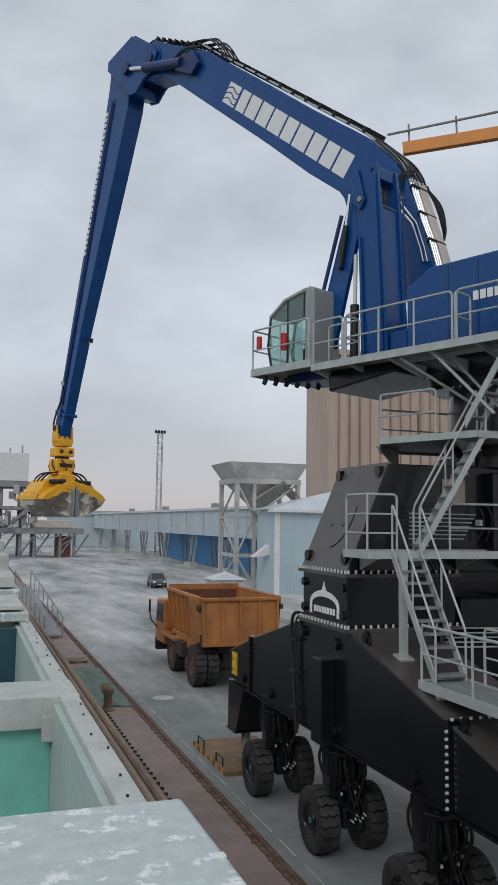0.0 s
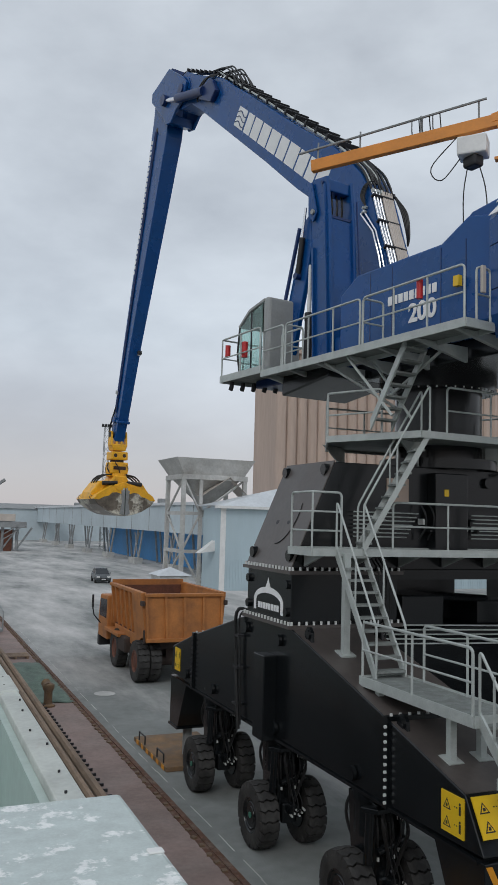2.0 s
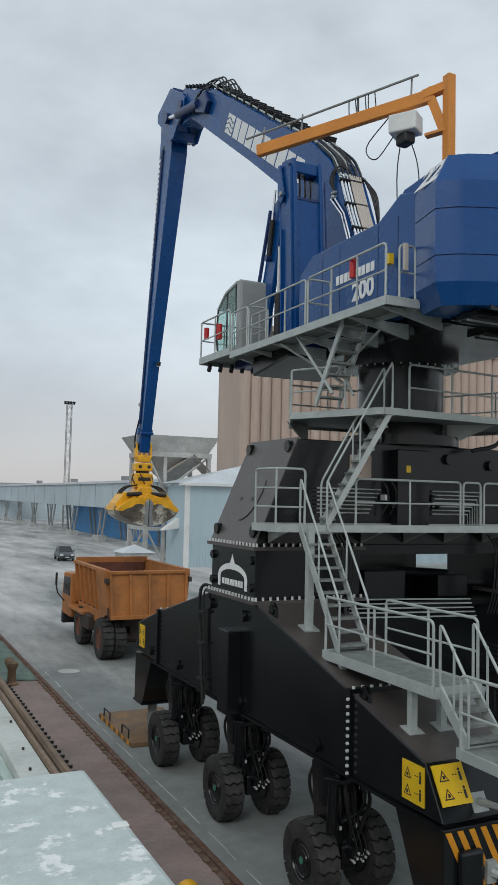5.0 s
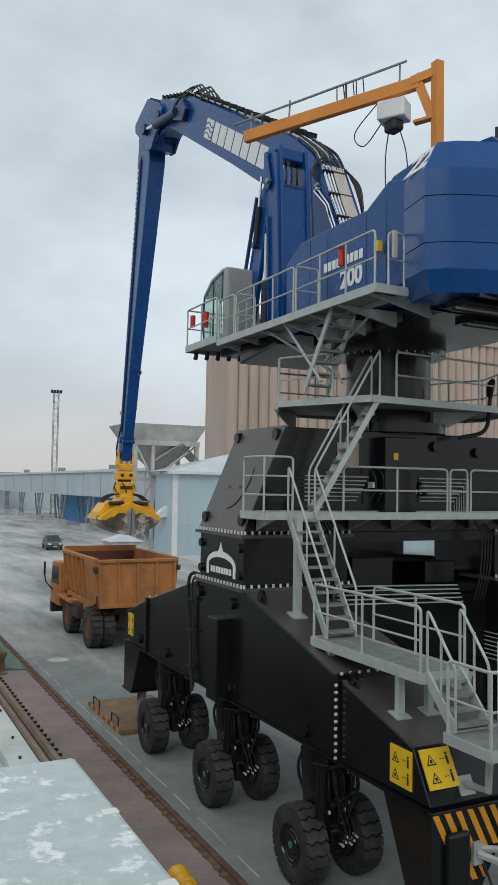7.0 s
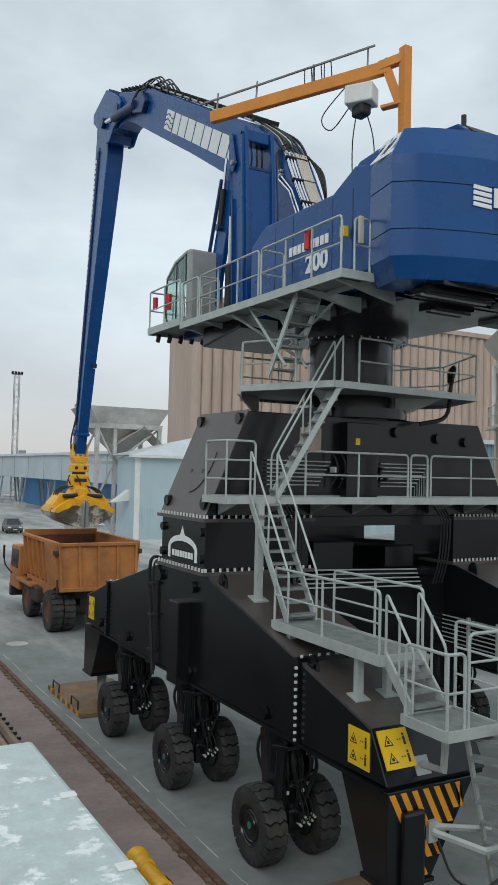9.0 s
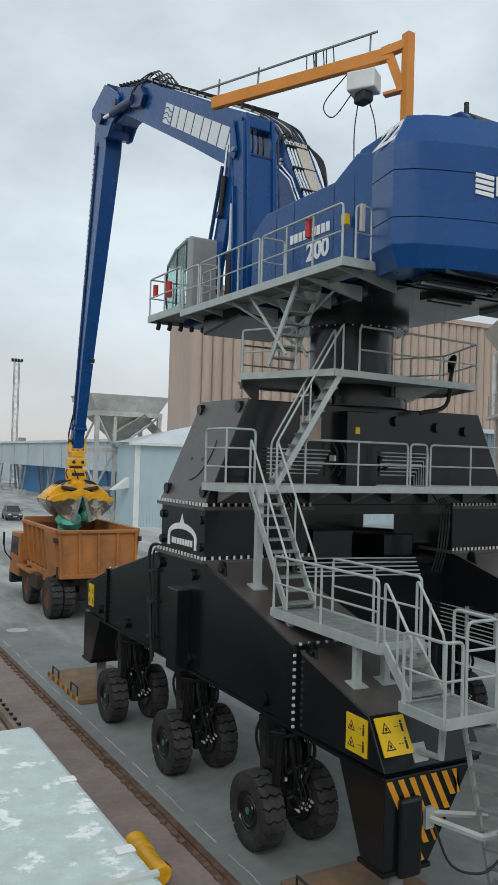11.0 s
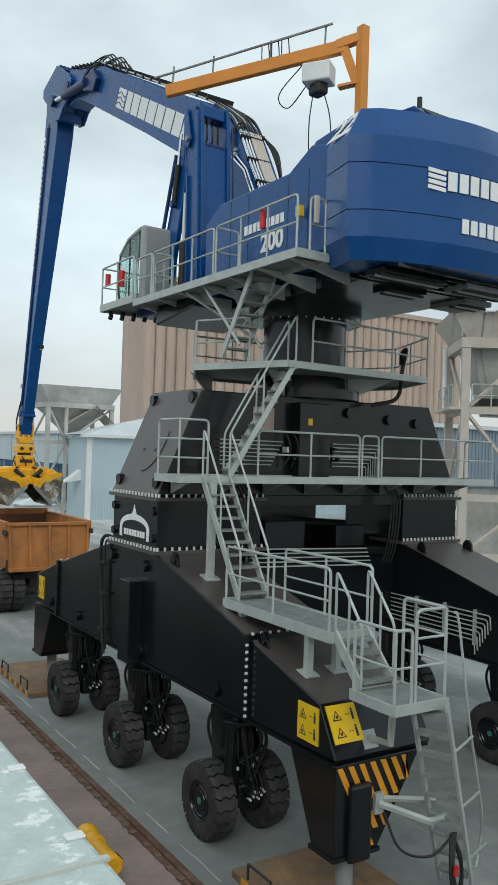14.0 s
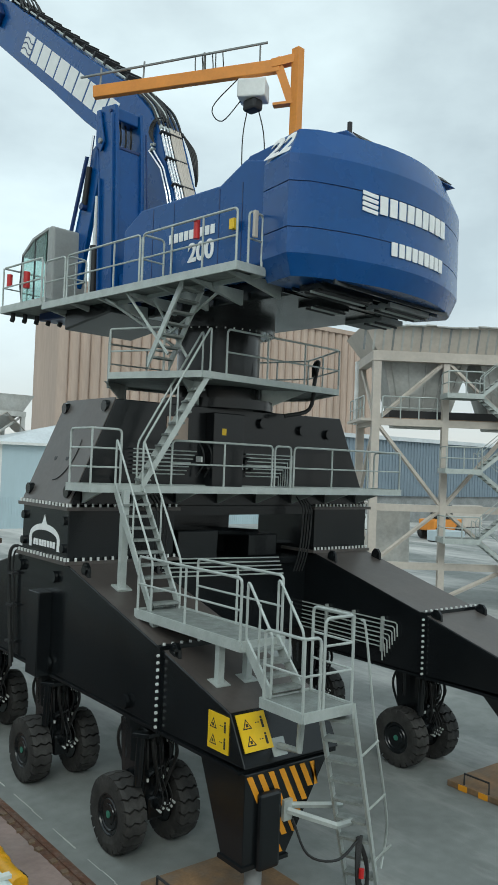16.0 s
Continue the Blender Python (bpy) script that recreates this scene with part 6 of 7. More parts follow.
for s_, x in ((-1, BL), (1, BR)):
    xi = x - s_ * 0.2
    g = Geo().add([(xi, BB - 0.2, 1.75), (xi, BF, 1.75), (x, BF, 3.55), (x, BB, 3.6), (xi - s_ * T, BB - 0.2, 1.75), (xi - s_ * T, BF, 1.75), (x - s_ * T, BF, 3.55), (x - s_ * T, BB, 3.6)],
                  [(0, 1, 2, 3), (7, 6, 5, 4), (0, 4, 5, 1), (1, 5, 6, 2), (2, 6, 7, 3), (3, 7, 4, 0)])
    part("side_wall", g, M_TRUCK, body)
    for k in range(7):
        y = BB + 0.35 + k * 0.78
        part("rib", Geo().add([(xi + s_ * 0.1, y, 1.78), (xi + s_ * 0.1, y + 0.14, 1.78), (x + s_ * 0.1, y + 0.14, 3.5), (x + s_ * 0.1, y, 3.5), (xi - s_ * 0.02, y, 1.78), (xi - s_ * 0.02, y + 0.14, 1.78), (x - s_ * 0.02, y + 0.14, 3.5), (x - s_ * 0.02, y, 3.5)],
                              [(0, 1, 2, 3), (7, 6, 5, 4), (0, 4, 5, 1), (1, 5, 6, 2), (2, 6, 7, 3), (3, 7, 4, 0)]), M_TRUCK, body)
    part("top_rail", Geo().box((min(x - s_ * 0.1, x + s_ * 0.12), BB, 3.48), (max(x - s_ * 0.1, x + s_ * 0.12), BF, 3.62)), M_TRUCK, body, bevel=0.02)
for s_, x in ((-1, BL), (1, BR)):
    xi = x - s_ * 0.2
    g = Geo().add([(xi + s_ * 0.12, BB - 0.18, 1.78), (xi + s_ * 0.12, BB + 1.5, 1.78), (x + s_ * 0.12, BB + 1.5, 3.5), (x + s_ * 0.12, BB, 3.5), (xi, BB - 0.18, 1.78), (xi, BB + 1.5, 1.78), (x, BB + 1.5, 3.5), (x, BB, 3.5)],
                  [(0, 1, 2, 3), (7, 6, 5, 4), (0, 4, 5, 1), (1, 5, 6, 2), (2, 6, 7, 3), (3, 7, 4, 0)])
    part("rear_side_panel", g, M_TRUCK, body, bevel=0.015)
    part("side_skirt", Geo().prism([(BB + 0.4, 1.8), (BF - 0.4, 1.8), (BF - 0.6, 1.45), (BB + 1.5, 1.3), (BB + 0.9, 1.5)], "x", min(xi, xi + s_ * 0.12), max(xi, xi + s_ * 0.12)), M_TRUCK, body, bevel=0.015)
    part("gate_hinge", Geo().box((min(x, x + s_ * 0.14), BB - 0.2, 3.1), (max(x, x + s_ * 0.14), BB + 0.05, 3.3)), M_CHASSIS, body, bevel=0.02)
    part("gate_latch", Geo().tube([(xi + s_ * 0.16, BB - 0.15, 1.65), (xi + s_ * 0.16, BB - 0.1, 2.15)], 0.05, 8), M_CHASSIS, body)
gate = part("tail_gate", Geo().add([(BL + 0.1, BB - 0.25, 1.72), (BR - 0.1, BB - 0.25, 1.72), (BR, BB - 0.05, 3.55), (BL, BB - 0.05, 3.55), (BL + 0.1, BB - 0.15, 1.72), (BR - 0.1, BB - 0.15, 1.72), (BR, BB + 0.05, 3.55), (BL, BB + 0.05, 3.55)],
                                   [(3, 2, 1, 0), (4, 5, 6, 7), (0, 1, 5, 4), (1, 2, 6, 5), (2, 3, 7, 6), (3, 0, 4, 7)]), M_TRUCK, truck, "ribbed orange tailgate")
for k in range(5):
    x = BL + 0.08 + k * (BR - BL - 0.16) / 4
    part("rib", Geo().add([(x * 0.95 - 0.05, BB - 0.34, 1.75), (x * 0.95 + 0.05, BB - 0.34, 1.75), (x + 0.05, BB - 0.14, 3.5), (x - 0.05, BB - 0.14, 3.5), (x * 0.95 - 0.05, BB - 0.2, 1.75), (x * 0.95 + 0.05, BB - 0.2, 1.75), (x + 0.05, BB, 3.5), (x - 0.05, BB, 3.5)],
                          [(3, 2, 1, 0), (4, 5, 6, 7), (0, 1, 5, 4), (1, 2, 6, 5), (2, 3, 7, 6), (3, 0, 4, 7)]), M_TRUCK, gate)
part("gate_rail", Geo().box((BL, BB - 0.16, 3.45), (BR, BB + 0.06, 3.58)), M_TRUCK, gate, bevel=0.02)
part("gate_rail", Geo().box((BL + 0.08, BB - 0.38, 1.68), (BR - 0.08, BB - 0.14, 1.83)), M_TRUCK, gate, bevel=0.02)
part("front_wall", Geo().box((BL, BF - 0.1, 1.75), (BR, BF, 3.75)), M_TRUCK, body)
part("inner_lining", Geo().box((BL + 0.12, BF - 0.13, 1.86), (BR - 0.12, BF - 0.11, 3.5)), M_TRUCKIN, body)
part("chassis", Geo().box((-0.55, -2.3, 0.85), (0.55, 4.2, 1.4)), M_CHASSIS, truck)
part("rear_axle", Geo().tube([(-1.5, -2.1, 0.83), (1.5, -2.1, 0.83)], 0.22, 14), M_CHASSIS, truck, smooth=True)
part("hoist_bracket", Geo().box((-1.3, -2.45, 1.3), (1.3, -0.9, 1.7)), M_CHASSIS, truck, bevel=0.05)
tcab = part("truck_cab", Geo().prism([(2.7, 1.0), (4.4, 1.0), (4.5, 1.9), (4.2, 2.95), (2.7, 3.0)], "x", -1.85, 0.2), M_TRUCK, truck, "orange driver cab beside the bonnet", bevel=0.06)
part("cab_window", Geo().prism([(2.85, 1.95), (4.25, 1.95), (4.1, 2.75), (2.85, 2.8)], "x", -1.858, -1.845), M_CARGLASS, tcab)
part("cab_window", Geo().box((-1.6, 2.692, 1.95), (0.0, 2.7, 2.75)), M_CARGLASS, tcab)
part("bonnet", Geo().box((0.2, 2.8, 1.0), (1.6, 4.6, 2.2)), M_TRUCK, truck, bevel=0.08)
part("fender", Geo().box((-1.95, 0.2, 1.45), (-1.0, 2.9, 1.6)), M_TRUCK, truck, bevel=0.03)
part("fuel_tank", Geo().box((-1.85, -0.6, 0.9), (-1.1, 0.6, 1.55)), M_CHASSIS, truck, bevel=0.08)
part("bumper", Geo().box((-1.8, 4.4, 0.5), (1.7, 4.75, 1.1)), M_DARK, truck, bevel=0.05)
mir = part("mirror", Geo().box((-2.35, 3.75, 2.35), (-2.25, 3.8, 2.95)), M_DARK, truck, bevel=0.02)
part("mirror_arm", Geo().tube([(-1.85, 4.0, 1.6), (-2.2, 3.9, 2.0), (-2.3, 3.8, 2.4)], 0.03, 6), M_DARK, mir)
part("red_lamp", Geo().box((0.9, -2.47, 1.4), (1.05, -2.45, 1.55)), M_RED, truck)
BIG = Matrix.Diagonal((1.1, 1.28, 1.28, 1))
for x, y in ((-1.6, -2.1), (-1.1, -2.1), (1.1, -2.1), (1.6, -2.1), (-1.55, 1.5), (1.55, 1.5)):
    wh = shared("wheel", ME_HUB, truck, Matrix.Translation((x, y, 0.83)) @ pose(0, 0, 0, random.uniform(0, 16), 0, 0 if x < 0 else 180) @ BIG)
    shared("tyre", ME_TYRE, wh, Matrix())
    rim = shared("rim", mesh_of("rim", rim_g, M_TRUCKIN, smooth=True), wh, Matrix())

# ---- car ----
car = thing("hatchback_car", (18.9, 82.2, 0, 0, 0, 176), "small grey hatchback car parked on the dusty quay", "car")
part("car_body", Geo().prism([(-1.75, 0.3), (1.75, 0.25), (1.85, 0.5), (1.75, 0.72), (0.85, 0.86), (-1.7, 0.88), (-1.8, 0.6)], "x", -0.76, 0.76), M_CARPAINT, car, bevel=0.1)
cabin_g = Geo().add([(-0.7, -1.7, 0.85), (0.7, -1.7, 0.85), (0.7, 0.95, 0.85), (-0.7, 0.95, 0.85), (-0.54, -1.45, 1.33), (0.54, -1.45, 1.33), (0.54, 0.15, 1.36), (-0.54, 0.15, 1.36)],
                    [(0, 3, 2, 1), (4, 5, 6, 7), (0, 1, 5, 4), (1, 2, 6, 5), (2, 3, 7, 6), (3, 0, 4, 7)])
part("car_cabin", cabin_g, M_CARGLASS, car, "dark glazed cabin", bevel=0.04)
part("car_roof", Geo().box((-0.55, -1.45, 1.33), (0.55, 0.18, 1.39)), M_CARPAINT, car, bevel=0.03)
for x in (-0.62, 0.62):
    part("windscreen_pillar", Geo().tube([(x * 1.12, 0.95, 0.87), (x * 0.88, 0.16, 1.36)], 0.035, 6), M_CARPAINT, car)
    part("headlight", Geo().obox((x * 0.85, 1.78, 0.62), (0.32, 0.1, 0.14)), M_WHITEBOX, car, bevel=0.03)
    part("door_mirror", Geo().obox((x * 1.38, 0.6, 0.95), (0.16, 0.1, 0.12)), M_CARPAINT, car, bevel=0.03)
part("grille", Geo().obox((0, 1.84, 0.45), (0.7, 0.04, 0.16)), M_DARK, car)
part("plate_bar", Geo().obox((0, 1.87, 0.4), (0.42, 0.02, 0.09)), M_WHITEBOX, car)
for x in (-0.7, 0.7):
    for y in (-1.15, 1.15):
        part("car_wheel", Geo().lathe([(-0.09, 0.0001), (-0.09, 0.28), (0.09, 0.28), (0.09, 0.0001)], 18, "x").shift((x, y, 0.28)), M_RUBBER, car, smooth=True)

# ---- shed, gallery, walls ----
shed = thing("warehouse", (27.7, 71.6, 0), "pale blue corrugated warehouse with white corner trim", "warehouse")
part("wall", Geo().box((0, 0, 0), (85, 0.3, 7.7)), M_SHED, shed)
part("wall", Geo().box((0, 0.3, 0), (0.3, 5, 7.7)), M_SHED, shed)
part("corner_trim", Geo().box((-0.08, -0.08, 0), (0.45, 0.0, 7.7)), M_WHITEBOX, shed)
part("eave", Geo().box((-0.6, -0.6, 7.7), (85.6, 0.3, 7.95)), M_WHITEBOX, shed)
part("roof", Geo().add([(-0.6, -0.6, 7.95), (85, -0.6, 7.95), (85, 2.4, 9.9), (7, 2.4, 9.9), (-0.6, 5.4, 7.95), (85, 5.4, 7.95)], [(0, 1, 2, 3), (0, 3, 4), (3, 2, 5, 4)]), M_SHEDROOF, shed)
for k in range(34):
    part("roof_seam", Geo().add([(7.5 + k * 0.9, 2.2, 9.85), (7.56 + k * 0.9, 2.2, 9.85), (7.56 + k * 0.9, -0.6, 8.03), (7.5 + k * 0.9, -0.6, 8.03), (7.5 + k * 0.9, 2.2, 9.75), (7.56 + k * 0.9, 2.2, 9.75), (7.56 + k * 0.9, -0.6, 7.93), (7.5 + k * 0.9, -0.6, 7.93)],
                                [(0, 1, 2, 3), (7, 6, 5, 4), (0, 4, 5, 1), (1, 5, 6, 2), (2, 6, 7, 3), (3, 7, 4, 0)]), M_SHEDROOF, shed)
for k in range(110):
    x = 0.7 + k * 0.3
    part("wall_rib", Geo().box((x, -0.045, 0), (x + 0.12, -0.002, 3.2 if k > 8 else 2.9)), M_SHED, shed)
part("spout_hood", Geo().prism([(-1.6, 3.4), (0.0, 4.6), (0.0, 3.6)], "y", 1.5, 2.5), M_WHITEBOX, shed)

gallery = thing("conveyor_gallery", (32, 90, 0), "long pale elevated conveyor gallery on steel trestles", "conveyor gallery")
part("gallery_wall", Geo().box((0, 0, 4.8), (3.2, 130, 8.3)), M_GALLERY, gallery)
part("gallery_roof", Geo().box((-0.3, -0.2, 8.3), (3.5, 130.2, 8.65)), M_SHEDROOF, gallery)
for k in range(14):
    part("gallery_seam", Geo().box((-0.03, 2 + k * 9.4, 4.85), (0.0, 2.15 + k * 9.4, 8.3)), M_STEELGREY, gallery)
for k in range(3):
    part("roof_vent", Geo().box((0.6, 18 + k * 30, 8.65), (1.6, 19.2 + k * 30, 9.3)), M_STEELGREY, gallery)
for k in range(7):
    y = 8 + k * 17
    for yy in (y, y + 2.4):
        part("trestle_leg", Geo().tube([(-0.3, yy, 0), (0.3, yy, 4.8)], 0.16, 6), M_STEELGREY, gallery)
        part("trestle_leg", Geo().tube([(3.4, yy, 0), (2.9, yy, 4.8)], 0.16, 6), M_STEELGREY, gallery)
    part("trestle_brace", Geo().tube([(-0.2, y, 0.5), (-0.2, y + 2.4, 4.4)], 0.08, 5), M_STEELGREY, gallery)
    part("trestle_brace", Geo().tube([(-0.2, y + 2.4, 0.5), (-0.2, y, 4.4)], 0.08, 5), M_STEELGREY, gallery)
    part("footing", Geo().box((-0.9, y - 0.5, 0), (0.3, y + 2.9, 0.8)), M_HOPPER, gallery)
bw = part("blue_fence_wall", Geo().box((36.2, 82, 0), (36.5, 152, 5.6)), M_BLUEWALL)
tagged(bw, "blue sheet-metal wall behind the gallery", "wall", kind="structure")
far = thing("far_warehouse", (24, 215, 0), "pale long warehouse at the end of the quay", "warehouse")
part("wall", Geo().box((-2, 0, 0), (90, 20, 8.0)), M_GALLERY, far)
part("roof", Geo().prism([(-0.5, 8.0), (20.5, 8.0), (10, 9.4)], "x", -2.5, 90.5), M_STEELGREY, far)
base = thing("concrete_hut", (22.8, 71.5, 0), "low concrete hut dusted white", "hut")
part("hut_wall", Geo().box((-1.4, -1.4, 0), (1.4, 1.4, 1.5)), M_HOPPER, base, bevel=0.05)
part("hut_roof", Geo().add([(-1.6, -1.6, 1.5), (1.6, -1.6, 1.5), (1.6, 1.6, 1.5), (-1.6, 1.6, 1.5), (0, 0, 2.2)], [(0, 1, 4), (1, 2, 4), (2, 3, 4), (3, 0, 4), (3, 2, 1, 0)]), M_SHEDROOF, base)


def lattice(parent, x, y, h, w, material, n, r=0.06):
    c = [(x - w / 2, y - w / 2), (x + w / 2, y - w / 2), (x + w / 2, y + w / 2), (x - w / 2, y + w / 2)]
    for p in c:
        part("upright", Geo().tube([(*p, 0), (*p, h)], r, 5), material, parent)
    for k in range(n):
        z0, z1 = h * k / n, h * (k + 1) / n
        for i in range(4):
            a, b = c[i], c[(i + 1) % 4]
            if k % 2:
                a, b = b, a
            part("lacing", Geo().tube([(*a, z0), (*b, z1)], r * 0.6, 4), material, parent)


mastl = thing("light_mast", (37.85, 165, 0), "tall grey lattice floodlight mast", "light mast")
lattice(mastl, 0, 0, 25.0, 0.95, M_STEELGREY, 20, 0.06)
part("lamp_bar", Geo().box((-1.1, -0.1, 25), (1.1, 0.1, 25.2)), M_STEELGREY, mastl)
for k in range(4):
    part("floodlight", Geo().obox((-0.9 + k * 0.6, -0.2, 25.4), (0.45, 0.4, 0.4), (30, 0, 0)), M_DARK, mastl)


def hopper(x, y, w, d, zleg, ztop, material, label, xs=(), zs=(), o=1.5, funnel=True):
    h = thing("loading_hopper", (x, y, 0), label, "loading hopper", group="loading hoppers")
    for ax_ in (0, w):
        for ay in (0, d):
            part("hopper_leg", Geo().box((ax_ - 0.2, ay - 0.2, 0), (ax_ + 0.2, ay + 0.2, zleg)), material, h)
    t = ztop - zleg
    of = 0.5
    z0 = zleg - min(3.4, w * 0.45)
    cx, cy = w / 2, d / 2
    if funnel:
        part("hopper_funnel", Geo().add([(0, 0, zleg), (w, 0, zleg), (w, d, zleg), (0, d, zleg), (cx - 0.6, cy - 0.6, z0), (cx + 0.6, cy - 0.6, z0), (cx + 0.6, cy + 0.6, z0), (cx - 0.6, cy + 0.6, z0)],
                                    [(0, 1, 2, 3), (7, 6, 5, 4), (0, 4, 5, 1), (1, 5, 6, 2), (2, 6, 7, 3), (3, 7, 4, 0)]), material, h)
    part("hopper_rim", Geo().add([(0, 0, zleg), (w, 0, zleg), (w, d, zleg), (0, d, zleg), (-o, -of, ztop), (w + o, -of, ztop), (w + o, d + o, ztop), (-o, d + o, ztop)],
                                 [(3, 2, 1, 0), (0, 1, 5, 4), (1, 2, 6, 5), (2, 3, 7, 6), (3, 0, 4, 7)]), material, h)
    part("top_beam", Geo().box((-0.25, -0.25, zleg - 0.5), (w + 0.25, 0.2, zleg)), material, h)
    part("top_beam", Geo().box((-0.25, 0.2, zleg - 0.5), (0.2, d + 0.25, zleg)), material, h)
    for z in zs:
        part("cross_beam", Geo().box((0.2, -0.14, z - 0.2), (w - 0.2, 0.14, z + 0.15)), material, h)
        part("cross_beam", Geo().box((-0.14, 0.2, z - 0.2), (0.14, d - 0.2, z + 0.15)), material, h)
    zz = [0.2, *zs, zleg - 0.4]
    mid = [w * 0.5] if not xs else list(xs)
    edges = [0, *mid, w]
    for k in range(len(zz) - 1):
        for i in range(len(edges) - 1):
            a, b = (edges[i], edges[i + 1]) if (k + i) % 2 else (edges[i + 1], edges[i])
            part("brace", Geo().tube([(a, 0, zz[k]), (b, 0, zz[k + 1])], 0.12, 5), material, h)
        part("brace", Geo().tube([(0, 0 if k % 2 else d, zz[k]), (0, d if k % 2 else 0, zz[k + 1])], 0.12, 5), material, h)
    for m in mid:
        part("hopper_leg", Geo().box((m - 0.16, -0.16, 0), (m + 0.16, 0.16, zleg - 0.5)), material, h)
    return h


h1 = hopper(25.75, 77.3, 6.6, 5.2, 11.1, 12.75, M_HOPPER, "pale grey loading hopper on braced steel legs", (1.85,), (3.4, 7.2), 0.95)
part("roof_gable", Geo().add([(1.9, -0.5, 9.0), (4.8, -0.5, 10.95), (6.9, -0.5, 9.1), (1.9, 2.5, 9.0), (4.8, 2.5, 10.95), (6.9, 2.5, 9.1)], [(0, 1, 4, 3), (1, 2, 5, 4)]), M_CREAM, h1)
h2 = hopper(30.3, 28.0, 10.65, 4.2, 12.65, 13.9, M_CREAM, "tall cream loading hopper with zigzag stairs", (3.55, 7.1), (1.9, 4.8, 9.1), 0.8, False)
h2.matrix_basis = pose(30.3, 28.0, 0, 0, 0, -36)
for k in range(2):
    x0 = 0.35 + 5.0 * k
    part("hopper_funnel", Geo().add([(x0, 0.3, 12.6), (x0 + 4.6, 0.3, 12.6), (x0 + 4.6, 3.9, 12.6), (x0, 3.9, 12.6), (x0 + 1.0, 1.4, 8.9), (x0 + 3.6, 1.4, 8.9), (x0 + 3.6, 2.8, 8.9), (x0 + 1.0, 2.8, 8.9)],
                                    [(0, 1, 2, 3), (7, 6, 5, 4), (0, 4, 5, 1), (1, 5, 6, 2), (2, 6, 7, 3), (3, 7, 4, 0)]), M_HOPPER, h2, "grey steel funnel")
    for i in range(5):
        part("funnel_rib", Geo().tube([(x0 + 0.4 + i * 0.95, 0.28, 12.5), (x0 + 1.3 + i * 0.5, 1.35, 9.0)], 0.05, 4), M_HOPPER, h2)
for k in range(26):
    x = -0.75 + k * 0.48
    part("rim_rib", Geo().add([(x, -0.52, 13.86), (x + 0.1, -0.52, 13.86), (x + 0.1, -0.03, 12.7), (x, -0.03, 12.7), (x, -0.42, 13.86), (x + 0.1, -0.42, 13.86), (x + 0.1, 0.07, 12.7), (x, 0.07, 12.7)],
                              [(0, 1, 2, 3), (7, 6, 5, 4), (0, 4, 5, 1), (1, 5, 6, 2), (2, 6, 7, 3), (3, 7, 4, 0)]), M_HOPPER if k % 3 else M_STEELGREY, h2)
rim_g = Geo()
for k in range(24):
    x = -0.9 + k * 0.53
    dz = random.uniform(-0.06, 0.08)
    rim_g.box((x, -0.75, 13.87 + dz), (x + 0.53, 0.2, 13.93 + dz))
part("rim_edge", rim_g, M_HOPPER, h2, "ragged pale rim lip")
part("drain_pipe", Geo().tube([(-0.55, 2.6, 9.0), (-0.55, 2.6, 12.4)], 0.11, 8), M_WHITEBOX, h2, smooth=True)
part("screen_panel", Geo().box((0.4, 1.9, 1.6), (2.4, 2.0, 4.7)), M_HOPPER, h2)
for k, z in enumerate((1.2, 4.6, 8.3)):
    deck(h2, [(3.2, -1.6), (3.2, -0.3), (5.0, -0.3), (5.0, -1.6)], z + 2.2, 0.25, "stair_landing")
    rail(h2, [(3.25, -0.4, z + 2.2), (3.25, -1.55, z + 2.2), (5.0, -1.55, z + 2.2)], 1.1, gap=0.9, r=0.035)
    stair(h2, (5.0, -1.25, z + 2.2), (8.2, -1.25, z + 4.9), 0.7, (0, 1, 0), 13, "zigzag_stair", h=1.0)
    stair(h2, (5.0, -0.6, z + 2.2), (8.2, -0.6, z - 0.3), 0.7, (0, 1, 0), 13, "zigzag_stair", h=1.0)
part("conveyor_belt", Geo().box((0.9, 0.9, 9.3), (10.4, 2.6, 9.75)), M_DARK, h2)
part("deck_plank", Geo().box((0.25, 0.2, 9.25), (10.4, 0.8, 9.32)), M_WOOD, h2)
rail(h2, [(0.3, -0.2, 9.25), (3.1, -0.2, 9.25)], 1.1, gap=0.9, r=0.035)
rail(h2, [(-0.6, 0.0, 9.25), (-0.6, 4.0, 9.25)], 1.1, gap=0.9, r=0.035)
part("deck_plate", Geo().box((-0.75, -0.1, 9.1), (-0.2, 4.2, 9.24)), M_CREAM, h2)

# ---- silos ----
silo = thing("grain_silo_block", (50.8, 110, 0), "tall row of ribbed beige concrete silos", "silo")
sg = Geo()
poly = []
n = 38
for k in range(n):
    for j in range(6):
        a = math.pi * j / 6
        poly.append((1.75 * (k + 0.5 - 0.5 * math.cos(a)), -0.75 * math.sin(a)))
poly += [(1.75 * n, 0), (1.75 * n, 8), (0, 8)]
sg.prism(poly, "z", 0, 32.2)
part("silo_wall", sg, M_SILO, silo)
part("silo_roof", Geo().box((-0.4, -1.0, 32.2), (1.75 * n + 0.4, 8.4, 33.0)), M_SILO, silo)

# ---- ship loader far along the quay ----
load = thing("ship_loader", (11, 150, 0), "far grey ship loader with white cabin and trussed legs", "ship loader")
part("cabin", Geo().box((-12, 0, 13.5), (-0.5, 8, 18.6)), M_WHITEBOX, load, bevel=0.1)
part("machine_deck", Geo().box((-12, -1, 12.4), (1.5, 9, 13.4)), M_STEELGREY, load)
